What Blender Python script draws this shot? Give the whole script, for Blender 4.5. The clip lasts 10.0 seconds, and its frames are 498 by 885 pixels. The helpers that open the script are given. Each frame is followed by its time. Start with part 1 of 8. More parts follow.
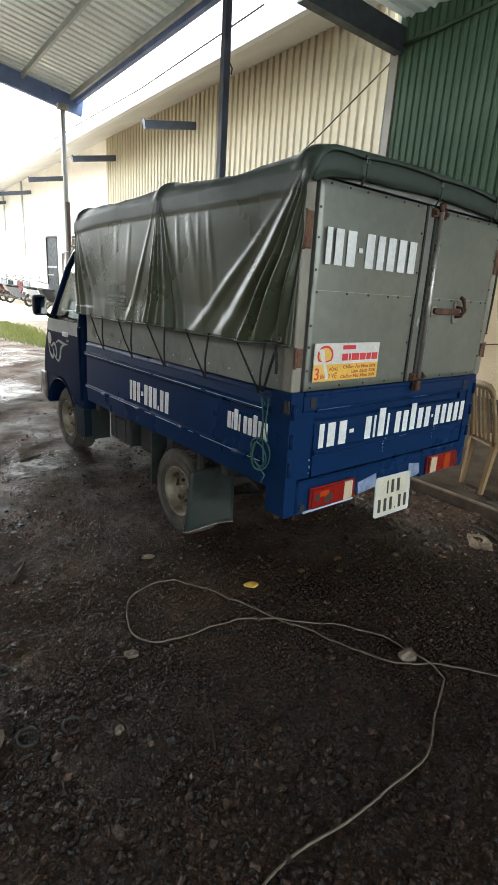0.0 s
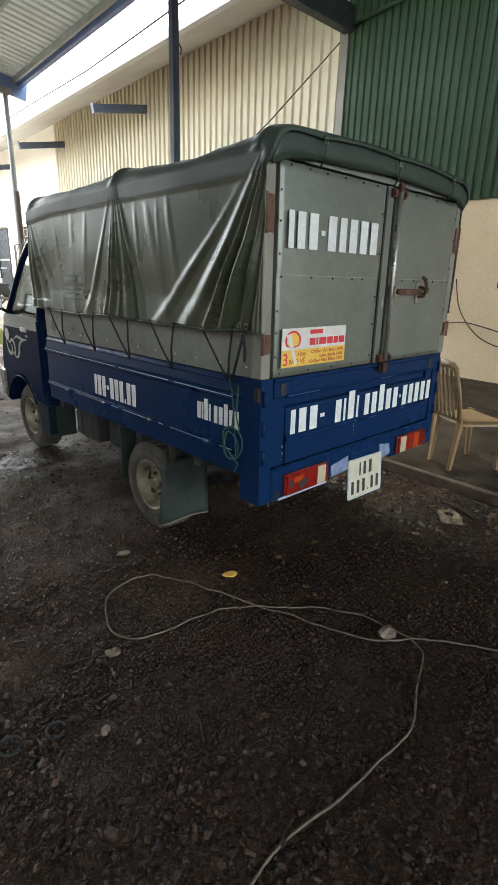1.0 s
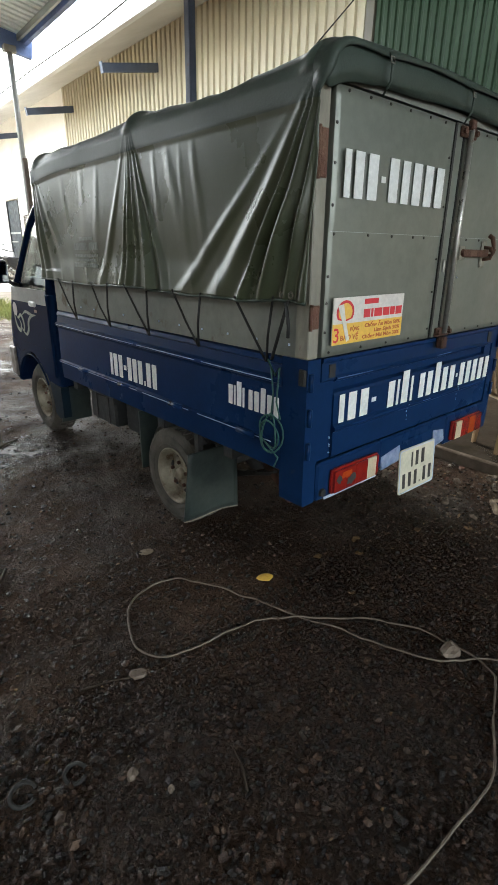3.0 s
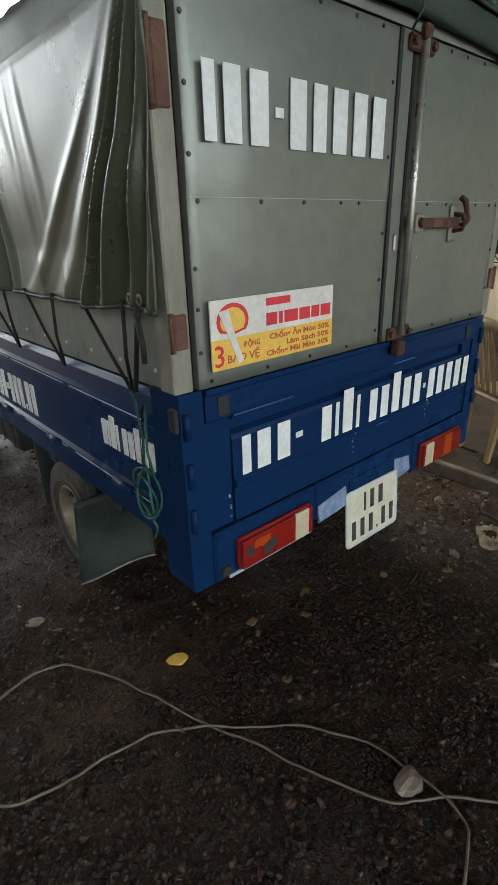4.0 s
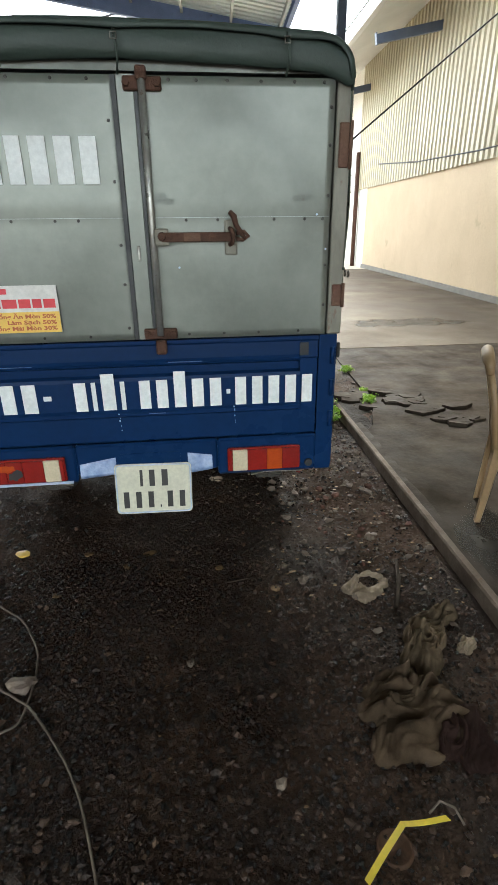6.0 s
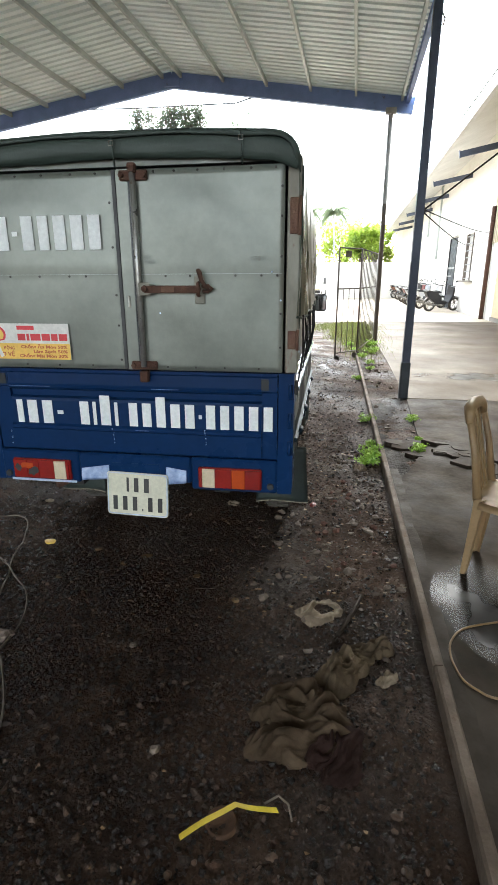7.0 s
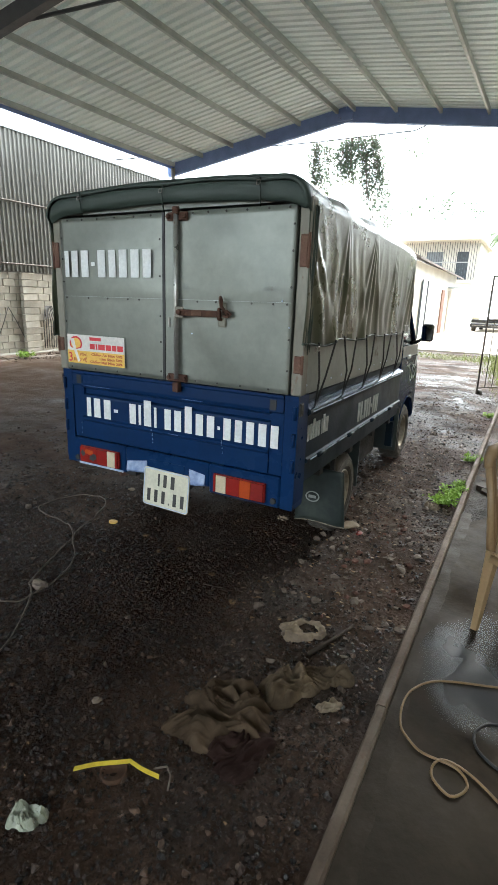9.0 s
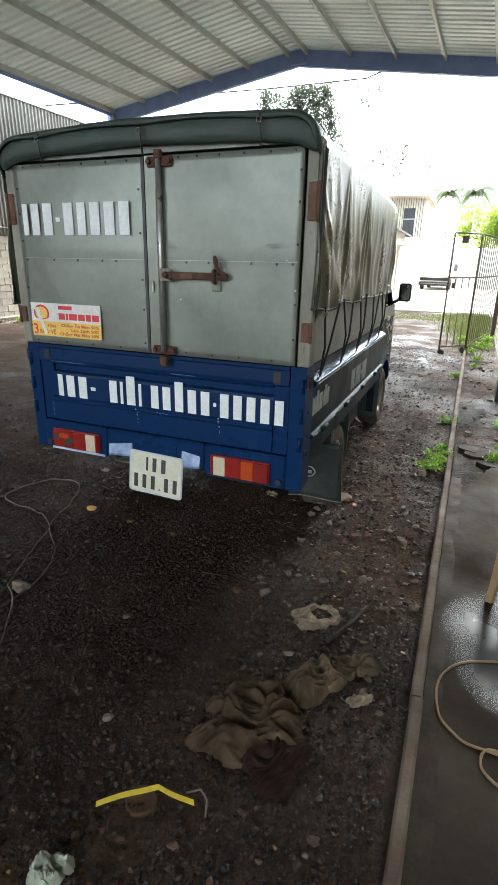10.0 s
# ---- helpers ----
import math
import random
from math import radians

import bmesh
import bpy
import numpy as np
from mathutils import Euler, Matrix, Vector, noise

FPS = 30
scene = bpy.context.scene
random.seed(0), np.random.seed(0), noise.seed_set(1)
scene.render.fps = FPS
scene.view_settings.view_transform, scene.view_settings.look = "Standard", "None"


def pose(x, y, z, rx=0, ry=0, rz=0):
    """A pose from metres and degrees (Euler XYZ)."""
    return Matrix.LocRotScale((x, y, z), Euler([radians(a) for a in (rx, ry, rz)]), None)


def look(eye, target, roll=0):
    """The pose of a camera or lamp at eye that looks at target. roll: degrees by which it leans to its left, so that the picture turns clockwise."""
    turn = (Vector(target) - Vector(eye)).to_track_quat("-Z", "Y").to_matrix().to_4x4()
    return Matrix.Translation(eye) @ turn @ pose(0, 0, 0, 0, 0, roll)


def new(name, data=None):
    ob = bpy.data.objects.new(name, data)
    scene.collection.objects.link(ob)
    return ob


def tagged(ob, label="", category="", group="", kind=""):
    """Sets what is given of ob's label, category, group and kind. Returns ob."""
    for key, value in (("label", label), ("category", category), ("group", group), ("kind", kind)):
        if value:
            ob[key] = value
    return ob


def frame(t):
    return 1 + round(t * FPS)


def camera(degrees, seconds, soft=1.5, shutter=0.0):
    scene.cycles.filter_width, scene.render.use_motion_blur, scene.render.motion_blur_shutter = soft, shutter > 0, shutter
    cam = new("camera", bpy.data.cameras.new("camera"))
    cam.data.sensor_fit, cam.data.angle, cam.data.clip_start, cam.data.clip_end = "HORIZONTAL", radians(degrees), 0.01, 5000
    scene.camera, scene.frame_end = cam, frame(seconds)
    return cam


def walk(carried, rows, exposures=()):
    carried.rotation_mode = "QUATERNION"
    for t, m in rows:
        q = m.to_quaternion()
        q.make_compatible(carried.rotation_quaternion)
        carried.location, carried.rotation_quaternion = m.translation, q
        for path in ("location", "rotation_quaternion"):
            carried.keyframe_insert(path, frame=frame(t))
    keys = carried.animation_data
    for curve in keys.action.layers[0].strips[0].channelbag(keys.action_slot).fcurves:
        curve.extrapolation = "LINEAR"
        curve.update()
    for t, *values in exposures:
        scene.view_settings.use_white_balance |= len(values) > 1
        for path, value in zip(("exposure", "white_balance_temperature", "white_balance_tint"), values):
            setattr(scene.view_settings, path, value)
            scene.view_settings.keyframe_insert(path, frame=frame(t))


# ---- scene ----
cam = camera(52.6, 10.0)
PATH = [
    (0, (0.004, 0.034, 1.389), (1.213, 1.517, 0.806), 3.7),
    (0.5, (0.002, 0.051, 1.387), (1.256, 1.484, 0.776), 2.2),
    (1, (0.008, 0.055, 1.388), (1.301, 1.447, 0.764), 1.8),
    (1.5, (-0.017, 0.084, 1.384), (1.179, 1.564, 0.769), 3.1),
    (2, (-0.079, 0.15, 1.385), (0.956, 1.741, 0.754), 3.9),
    (2.5, (-0.03, 0.175, 1.366), (1.083, 1.695, 0.695), 3.6),
    (2.7, (0.032, 0.225, 1.36), (1.215, 1.684, 0.675), 2.7),
    (3.8, (0.585, 0.547, 1.326), (1.819, 1.916, 0.55), -0.9),
    (4, (0.77, 0.539, 1.352), (1.966, 1.929, 0.553), -1.1),
    (4.5, (1.228, 0.472, 1.325), (2.244, 1.976, 0.484), -0.9),
    (5, (1.629, 0.282, 1.386), (2.339, 1.965, 0.571), -1.0),
    (5.5, (1.89, -0.078, 1.408), (2.317, 1.708, 0.616), -0.8),
    (5.7, (2.03, -0.182, 1.366), (2.364, 1.615, 0.554), -0.5),
    (6.8, (2.754, -0.601, 1.406), (2.515, 1.278, 0.762), -0.8),
    (7, (2.883, -0.589, 1.381), (2.569, 1.287, 0.762), -0.3),
    (7.5, (3.217, -0.537, 1.425), (2.659, 1.302, 0.87), 0.8),
    (8, (3.478, -0.523, 1.425), (2.669, 1.234, 0.917), 3.0),
    (8.5, (3.564, -0.525, 1.411), (2.642, 1.173, 0.895), 3.7),
    (9, (3.562, -0.53, 1.408), (2.642, 1.16, 0.862), 1.7),
    (9.5, (3.512, -0.52, 1.403), (2.677, 1.19, 0.787), 1.0),
    (10, (3.278, -0.435, 1.402), (2.549, 1.299, 0.724), 1.0),
]
walk(cam, [(t, look(eye, target, roll)) for t, eye, target, roll in PATH],
     exposures=((0.0, 3.34, 6550, 4), (2.7, 3.32, 6550, 4), (4.0, 3.2, 6600, 3), (4.5, 3.53, 6600, 3), (5.0, 3.8, 6500, 2), (5.5, 3.5, 6500, 2), (7.0, 3.25, 6400, 5), (8.5, 3.32, 6250, 3), (10.0, 3.25, 6300, 4)))

# ---- light ----
world = bpy.data.worlds.new("sky")
scene.world = world
world.use_nodes = True
wn = world.node_tree.nodes
sky = wn.new("ShaderNodeTexSky")
sky.sky_type = "NISHITA"
sky.sun_disc = False
sky.sun_elevation, sky.sun_rotation = radians(53), radians(11)
sky.dust_density, sky.air_density, sky.ozone_density = 2.5, 1.0, 1.5
wn["Background"].inputs["Strength"].default_value = 0.15
cloud = wn.new("ShaderNodeHueSaturation")  # thin cloud: paler than a clear sky
cloud.inputs["Saturation"].default_value = 0.30
world.node_tree.links.new(sky.outputs["Color"], cloud.inputs["Color"])
world.node_tree.links.new(cloud.outputs["Color"], wn["Background"].inputs["Color"])
sun_data = bpy.data.lights.new("sun", "SUN")
sun_data.energy, sun_data.angle, sun_data.color = 0.7, radians(30), (1.0, 0.97, 0.92)
sun = new("sun", sun_data)
sun.matrix_world = look((4, 20, 27), (0, 0, 0))


# ---- materials ----
def mat(name, c1, c2=None, scale=6.0, rough=(0.5, 0.75), metal=0.0, bump=0.15, bscale=80.0, spot=None, coat=0.0,
        stretch=(1, 1, 1), trans=0.0, per_object=0.0, island=0.0, spec=0.5, bdist=0.01):
    """Two tones mixed by broad noise, fine relief, gloss that varies, and a stain: spot = (colour, amount 0..1, scale, roughness[, specular])."""
    m = bpy.data.materials.new(name)
    m.use_nodes = True
    nt = m.node_tree
    n, ln = nt.nodes, nt.links
    bs = n["Principled BSDF"]
    tc = n.new("ShaderNodeTexCoord")
    mp = n.new("ShaderNodeMapping")
    mp.inputs["Scale"].default_value = stretch
    ln.new(tc.outputs["Object"], mp.inputs["Vector"])

    def noise_tex(sc, det=6, rgh=0.6):
        t = n.new("ShaderNodeTexNoise")
        t.inputs["Scale"].default_value, t.inputs["Detail"].default_value, t.inputs["Roughness"].default_value = sc, det, rgh
        ln.new(mp.outputs["Vector"], t.inputs["Vector"])
        return t.outputs["Fac"]

    def ramp(src, a, b):
        r = n.new("ShaderNodeMapRange")
        r.inputs["From Min"].default_value, r.inputs["From Max"].default_value = a, b
        ln.new(src, r.inputs["Value"])
        return r.outputs["Result"]

    def mix(f, a, b):
        x = n.new("ShaderNodeMix")
        x.data_type = "RGBA"
        ln.new(f, x.inputs[0])
        for v, sock in ((a, x.inputs[6]), (b, x.inputs[7])):
            if isinstance(v, tuple):
                sock.default_value = (*v, 1)
            else:
                ln.new(v, sock)
        return x.outputs[2]

    c2 = c2 or tuple(v * 0.8 for v in c1)
    broad = ramp(noise_tex(scale), 0.32, 0.68)
    col = mix(broad, c1, c2)
    fine = noise_tex(bscale, 4)
    dark = mix(ramp(fine, 0.3, 0.75), tuple(0.88 for _ in range(3)), (1.08, 1.08, 1.08))
    mul = n.new("ShaderNodeMix")
    mul.data_type, mul.blend_type = "RGBA", "MULTIPLY"
    mul.inputs[0].default_value = 1.0
    ln.new(col, mul.inputs[6])
    ln.new(dark, mul.inputs[7])
    col = mul.outputs[2]
    if per_object or island:
        oi = n.new("ShaderNodeObjectInfo" if per_object else "ShaderNodeNewGeometry")
        rand = oi.outputs["Random" if per_object else "Random Per Island"]
        per_object = per_object or island
        hsv = n.new("ShaderNodeHueSaturation")
        vr = n.new("ShaderNodeMapRange")
        vr.inputs["To Min"].default_value, vr.inputs["To Max"].default_value = 1 - per_object, 1 + per_object
        ln.new(rand, vr.inputs["Value"])
        ln.new(vr.outputs["Result"], hsv.inputs["Value"])
        ln.new(col, hsv.inputs["Color"])
        col = hsv.outputs["Color"]
    rr = n.new("ShaderNodeMapRange")
    rr.inputs["To Min"].default_value, rr.inputs["To Max"].default_value = rough
    ln.new(broad, rr.inputs["Value"])
    rough_out = rr.outputs["Result"]
    if spot:
        soft_ = spot[5] if len(spot) > 5 else 0.08
        f = ramp(noise_tex(spot[2], 8, 0.7), 0.76 - soft_ / 2 - 0.4 * spot[1], 0.76 + soft_ / 2 - 0.4 * spot[1])
        col = mix(f, col, spot[0])
        mr = n.new("ShaderNodeMix")
        ln.new(f, mr.inputs[0])
        ln.new(rough_out, mr.inputs[2])
        mr.inputs[3].default_value = spot[3]
        rough_out = mr.outputs[0]
        if len(spot) > 4:
            ms = n.new("ShaderNodeMix")
            ln.new(f, ms.inputs[0])
            ms.inputs[2].default_value, ms.inputs[3].default_value = spec, spot[4]
            ln.new(ms.outputs[0], bs.inputs["Specular IOR Level"])
    ln.new(col, bs.inputs["Base Color"])
    ln.new(rough_out, bs.inputs["Roughness"])
    bs.inputs["Metallic"].default_value = metal
    bs.inputs["Specular IOR Level"].default_value = spec
    bs.inputs["Coat Weight"].default_value = coat
    bs.inputs["Coat Roughness"].default_value = 0.12
    bs.inputs["Transmission Weight"].default_value = trans
    if bump:
        bp = n.new("ShaderNodeBump")
        bp.inputs["Strength"].default_value, bp.inputs["Distance"].default_value = bump, bdist
        ln.new(fine, bp.inputs["Height"])
        ln.new(bp.outputs["Normal"], bs.inputs["Normal"])
    return m


M_SOIL = mat("dark wet soil", (0.074, 0.0420, 0.0255), (0.020, 0.0115, 0.0075), 2.2, (0.6, 0.95), bump=1.0, bscale=60, bdist=0.03,
             spot=((0.018, 0.0115, 0.008), 0.46, 0.9, 0.36, 0.42, 0.25), spec=0.10)
M_STONE = mat("gravel stone", (0.036, 0.0185, 0.0112), (0.006, 0.0033, 0.0022), 40, (0.06, 0.42), bump=0.6, bscale=150, island=0.95, spec=0.28)
M_STONEPALE = mat("paler gravel stone", (0.078, 0.047, 0.031), (0.028, 0.0165, 0.011), 40, (0.3, 0.6), bump=0.4, bscale=150, island=0.7, spec=0.22)
M_RUBBLE = mat("pale rubble", (0.20, 0.155, 0.12), (0.10, 0.075, 0.06), 7, (0.5, 0.8), bump=0.4, per_object=0.3, spec=0.2)
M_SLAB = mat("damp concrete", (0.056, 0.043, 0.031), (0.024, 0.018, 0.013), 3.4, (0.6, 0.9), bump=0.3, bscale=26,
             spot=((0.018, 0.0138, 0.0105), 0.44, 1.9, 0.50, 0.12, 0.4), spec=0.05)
# apron slab beyond the joint, about twice as pale as the near one
M_SLABPALE = mat("paler concrete", (0.118, 0.093, 0.067), (0.075, 0.058, 0.042), 0.9, (0.5, 0.8), bump=0.2, bscale=22,
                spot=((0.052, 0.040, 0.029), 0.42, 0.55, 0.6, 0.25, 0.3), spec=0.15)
M_SHEEN = mat("water standing in trodden soil", (0.040, 0.028, 0.020), (0.022, 0.015, 0.011), 9, (0.38, 0.60), bump=1.0, bscale=45, spec=0.20)
M_FILM = mat("rain film on the concrete", (0.030, 0.026, 0.023), (0.020, 0.017, 0.015), 5, (0.24, 0.44), bump=0.05, bscale=5, spec=0.21)
M_BRICKBIT = mat("broken brick", (0.12, 0.055, 0.038), (0.06, 0.03, 0.022), 9, (0.7, 0.9), bump=0.4, spec=0.2)
M_DIRTSHADE = mat("damp dirt with edging shade in it", (0.046, 0.036, 0.026), (0.028, 0.021, 0.0155), 8, (0.5, 0.8), bump=0.2, bscale=60, spec=0.08)
M_CRUST = mat("broken cement crust", (0.040, 0.033, 0.027), (0.015, 0.012, 0.010), 4, (0.6, 0.9), bump=0.9, bscale=40, bdist=0.02, spec=0.12)
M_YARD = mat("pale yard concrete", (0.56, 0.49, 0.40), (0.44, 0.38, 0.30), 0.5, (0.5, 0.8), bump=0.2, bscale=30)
M_WATER = mat("puddle water", (0.03, 0.024, 0.019), None, 3, (0.22, 0.42), bump=0.25, bscale=24)
M_EDGE = mat("weathered steel edging", (0.150, 0.115, 0.088), (0.070, 0.050, 0.037), 5, (0.6, 0.85), 0.0, 0.4, 60, spec=0.15,
             spot=((0.10, 0.058, 0.036), 0.25, 9, 0.85))
M_GATE = mat("rust-bitten gate paint", (0.17, 0.145, 0.125), (0.10, 0.08, 0.068), 8, (0.6, 0.8), 0.2, 0.3)
M_CREAM = mat("cream ribbed steel", (0.51, 0.445, 0.31), (0.445, 0.39, 0.275), 0.7, (0.4, 0.6), bump=0.08,
              spot=((0.42, 0.34, 0.22), 0.18, 1.6, 0.7))
M_PLASTER = mat("cream wall plaster", (0.58, 0.445, 0.295), (0.51, 0.39, 0.255), 0.9, (0.7, 0.9), bump=0.05, bscale=40,
                spot=((0.40, 0.32, 0.20), 0.22, 1.3, 0.9))
M_WHITEWALL = mat("white limewash", (0.80, 0.78, 0.73), (0.72, 0.69, 0.63), 0.8, (0.7, 0.9), bump=0.15, bscale=30)
M_HOUSEWALL = mat("weathered pale plaster", (0.56, 0.53, 0.47), (0.45, 0.42, 0.37), 0.8, (0.7, 0.9), bump=0.15, bscale=30,
                  spot=((0.20, 0.18, 0.14), 0.22, 0.7, 0.9))
# cream trim made dark, since the corner's shade is in this colour
M_TRIM = mat("cream folded trim darkened for shade", (0.17, 0.155, 0.12), (0.135, 0.122, 0.096), 2, (0.4, 0.6), bump=0.06)
M_GREEN = mat("green ribbed steel", (0.038, 0.070, 0.038), (0.029, 0.054, 0.031), 0.8, (0.4, 0.6), bump=0.06, spec=0.15)
M_ROOF = mat("galvanised roof sheet", (0.80, 0.85, 0.82), (0.70, 0.75, 0.73), 0.8, (0.35, 0.55), 0.05, 0.06, 50)
M_SOFFIT = mat("pale soffit sheet", (0.62, 0.62, 0.60), (0.52, 0.52, 0.50), 0.8, (0.4, 0.6), bump=0.05)
# paint raised well above its own blue for the glare round the beams
M_STEELBLUE = mat("blue-grey steel paint brightened for glare", (0.24, 0.34, 0.66), (0.19, 0.28, 0.54), 4, (0.4, 0.6), 0.1, 0.2, 60,
                  spot=((0.13, 0.065, 0.035), 0.18, 6, 0.8))
M_POSTBLUE = mat("dark blue post paint", (0.060, 0.075, 0.120), (0.045, 0.055, 0.085), 4, (0.4, 0.65), 0.1, 0.2, 60, spot=((0.10, 0.06, 0.035), 0.2, 6, 0.8))
M_BRACKET = mat("slate-blue bracket paint", (0.095, 0.115, 0.165), (0.070, 0.085, 0.125), 4, (0.4, 0.6), 0.1, 0.15, 60)
M_DARKSTEEL = mat("dark painted steel", (0.045, 0.055, 0.065), (0.03, 0.036, 0.042), 5, (0.45, 0.7), 0.2, 0.2, 60)
M_RAFTER = mat("dark grey rafter paint", (0.15, 0.165, 0.18), (0.11, 0.12, 0.135), 3, (0.45, 0.65), 0.1, 0.1)
M_PURLIN = mat("grey purlin steel", (0.48, 0.52, 0.50), (0.39, 0.43, 0.42), 3, (0.4, 0.6), 0.3, 0.1)
M_HANDLE = mat("white moulded plastic", (0.72, 0.73, 0.72), (0.62, 0.63, 0.62), 8, (0.3, 0.45), bump=0.05)
M_DECAL = mat("faded grey-green decal film", (0.27, 0.32, 0.27), (0.17, 0.21, 0.18), 16, (0.4, 0.6), bump=0.1)
M_POLE = mat("grey pole paint", (0.40, 0.40, 0.38), (0.30, 0.30, 0.28), 3, (0.5, 0.7), 0.1, 0.2, 60)
M_GREYRIB = mat("grey ribbed cladding", (0.160, 0.152, 0.130), (0.130, 0.123, 0.105), 1.2, (0.4, 0.6), 0.2, 0.1)
M_BLOCK = mat("limewashed block", (0.44, 0.40, 0.33), (0.29, 0.262, 0.21), 4, (0.8, 0.95), bump=0.6, bscale=45, per_object=0.12)
M_MORTAR = mat("grey mortar", (0.24, 0.22, 0.19), None, 5, (0.9, 0.95), bump=0.5)
M_WOOD = mat("weathered timber", (0.17, 0.135, 0.11), (0.10, 0.08, 0.065), 5, (0.7, 0.9), bump=0.4, stretch=(6, 6, 0.8))

M_BLUE = mat("blue truck paint", (0.006, 0.0255, 0.084), (0.005, 0.021, 0.069), 2.5, (0.24, 0.38), 0.0, 0.05, 40, coat=0.0, spec=0.08,
             spot=((0.05, 0.045, 0.05), 0.10, 5, 0.7))
# right side's darker copy of the blue: its shade and dirt in the colour
M_SHADEBLUE = mat("blue paint with shade and road dirt", (0.006, 0.016, 0.028), (0.008, 0.014, 0.019), 3.5, (0.36, 0.55), 0.0, 0.06, 60, spec=0.11,
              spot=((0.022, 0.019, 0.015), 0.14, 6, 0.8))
# pale tone stands for the sky mirrored along the right panel's lip
M_LIP = mat("panel lip with sky glint in its colour", (0.24, 0.29, 0.37), (0.12, 0.16, 0.23), 5, (0.09, 0.2), 0.6, 0.03, 60, spec=0.9)
M_NAVY = mat("dark navy cab paint", (0.005, 0.016, 0.048), (0.004, 0.013, 0.040), 2.5, (0.16, 0.26), 0.0, 0.02, 40, coat=0.0, spec=0.018)
M_WORN = mat("scuffed pale blue paint", (0.10, 0.17, 0.34), (0.05, 0.09, 0.22), 14, (0.3, 0.5), 0.0, 0.2)
# the plates' pale blue is sky reflection put into the colour
M_STEP = mat("scuffed step paint paled with sky reflection", (0.36, 0.43, 0.58), (0.06, 0.11, 0.25), 14, (0.25, 0.5), 0.2, 0.25, 60)
M_CHIP = mat("worn bare metal and edge highlights", (0.55, 0.62, 0.74), (0.42, 0.50, 0.64), 12, (0.3, 0.5), 0.3, 0.2)
M_GREY = mat("grey painted sheet door", (0.190, 0.200, 0.174), (0.162, 0.171, 0.148), 1.8, (0.27, 0.42), 0.30, 0.07, 25,
             spot=((0.13, 0.13, 0.11), 0.16, 4, 0.65))
M_GREYDARK = mat("grey side sheet", (0.20, 0.21, 0.185), (0.15, 0.16, 0.14), 2, (0.4, 0.6), 0.1, 0.1, 30,
                 spot=((0.12, 0.10, 0.075), 0.3, 5, 0.8))
M_RUST = mat("rusted iron", (0.112, 0.049, 0.030), (0.062, 0.030, 0.020), 18, (0.7, 0.95), 0.2, 0.5, 150,
             spot=((0.28, 0.20, 0.14), 0.2, 22, 0.8))
M_POST = mat("rust-streaked cream post", (0.27, 0.255, 0.21), (0.19, 0.175, 0.14), 6, (0.5, 0.8), 0.1, 0.2, 60,
             spot=((0.15, 0.06, 0.03), 0.28, 7, 0.9), stretch=(1, 1, 0.35))
M_ROD = mat("bare steel rod", (0.44, 0.43, 0.40), (0.28, 0.26, 0.23), 9, (0.25, 0.45), 0.7, 0.2, 80,
            spot=((0.17, 0.07, 0.04), 0.25, 10, 0.85))
M_RIVET = mat("dark screw head", (0.06, 0.055, 0.05), None, 30, (0.4, 0.6), 0.6, 0.1)
M_TARP = mat("dark green tarpaulin", (0.054, 0.064, 0.036), (0.040, 0.049, 0.027), 2.2, (0.24, 0.36), 0.0, 0.06, 220, spec=0.44,
             spot=((0.075, 0.078, 0.062), 0.05, 3, 0.6))
M_TARPEDGE = mat("weathered tarpaulin edge", (0.040, 0.056, 0.046), (0.030, 0.043, 0.035), 3, (0.42, 0.58), 0.0, 0.10, 120, spec=0.36)
M_STRAP = mat("black rubber strap", (0.012, 0.012, 0.012), None, 20, (0.6, 0.8), bump=0.2)
M_GREENROPE = mat("green nylon cord", (0.03, 0.12, 0.09), (0.02, 0.08, 0.065), 30, (0.5, 0.7), bump=0.4)
# dimmer copy of the white, for lettering on the shaded right side
M_DULLWHITE = mat("white dulled for the shaded right side", (0.34, 0.35, 0.33), (0.24, 0.25, 0.24), 9, (0.5, 0.7), bump=0.05)
M_WHITE = mat("white painted lettering", (0.76, 0.77, 0.76), (0.66, 0.67, 0.66), 9, (0.4, 0.6), bump=0.05)
M_PALE = mat("faded print", (0.19, 0.215, 0.19), None, 9, (0.5, 0.6), bump=0.05)
M_TYRE = mat("dusty tyre rubber", (0.085, 0.073, 0.058), (0.040, 0.035, 0.029), 7, (0.75, 0.95), bump=0.3, bscale=90)
M_RIM = mat("muddy steel rim", (0.33, 0.29, 0.22), (0.15, 0.12, 0.085), 12, (0.45, 0.7), 0.4, 0.3, 90,
            spot=((0.12, 0.075, 0.04), 0.35, 16, 0.9))
# paler spots hold mud dust and the sky's sheen in one colour
M_FLAP = mat("rubber flap with mud dust and sky sheen", (0.020, 0.030, 0.028), (0.011, 0.017, 0.016), 5, (0.30, 0.5), spec=0.45, bump=0.25, bscale=30,
             spot=((0.062, 0.070, 0.058), 0.34, 4, 0.6, 0.35, 0.35))
M_HINGE = mat("rust-eaten cream hinge", (0.100, 0.034, 0.022), (0.17, 0.10, 0.065), 20, (0.6, 0.9), 0.1, 0.5, 120)
M_BLACK = mat("black plastic", (0.012, 0.012, 0.013), None, 9, (0.35, 0.6), bump=0.1)
M_CHASSIS = mat("dirty chassis steel", (0.028, 0.026, 0.024), (0.016, 0.015, 0.014), 7, (0.6, 0.9), 0.2, 0.4)
M_RED = mat("red lamp lens", (0.27, 0.014, 0.010), (0.17, 0.010, 0.008), 9, (0.12, 0.25), bump=0.2, bscale=160, coat=0.6)
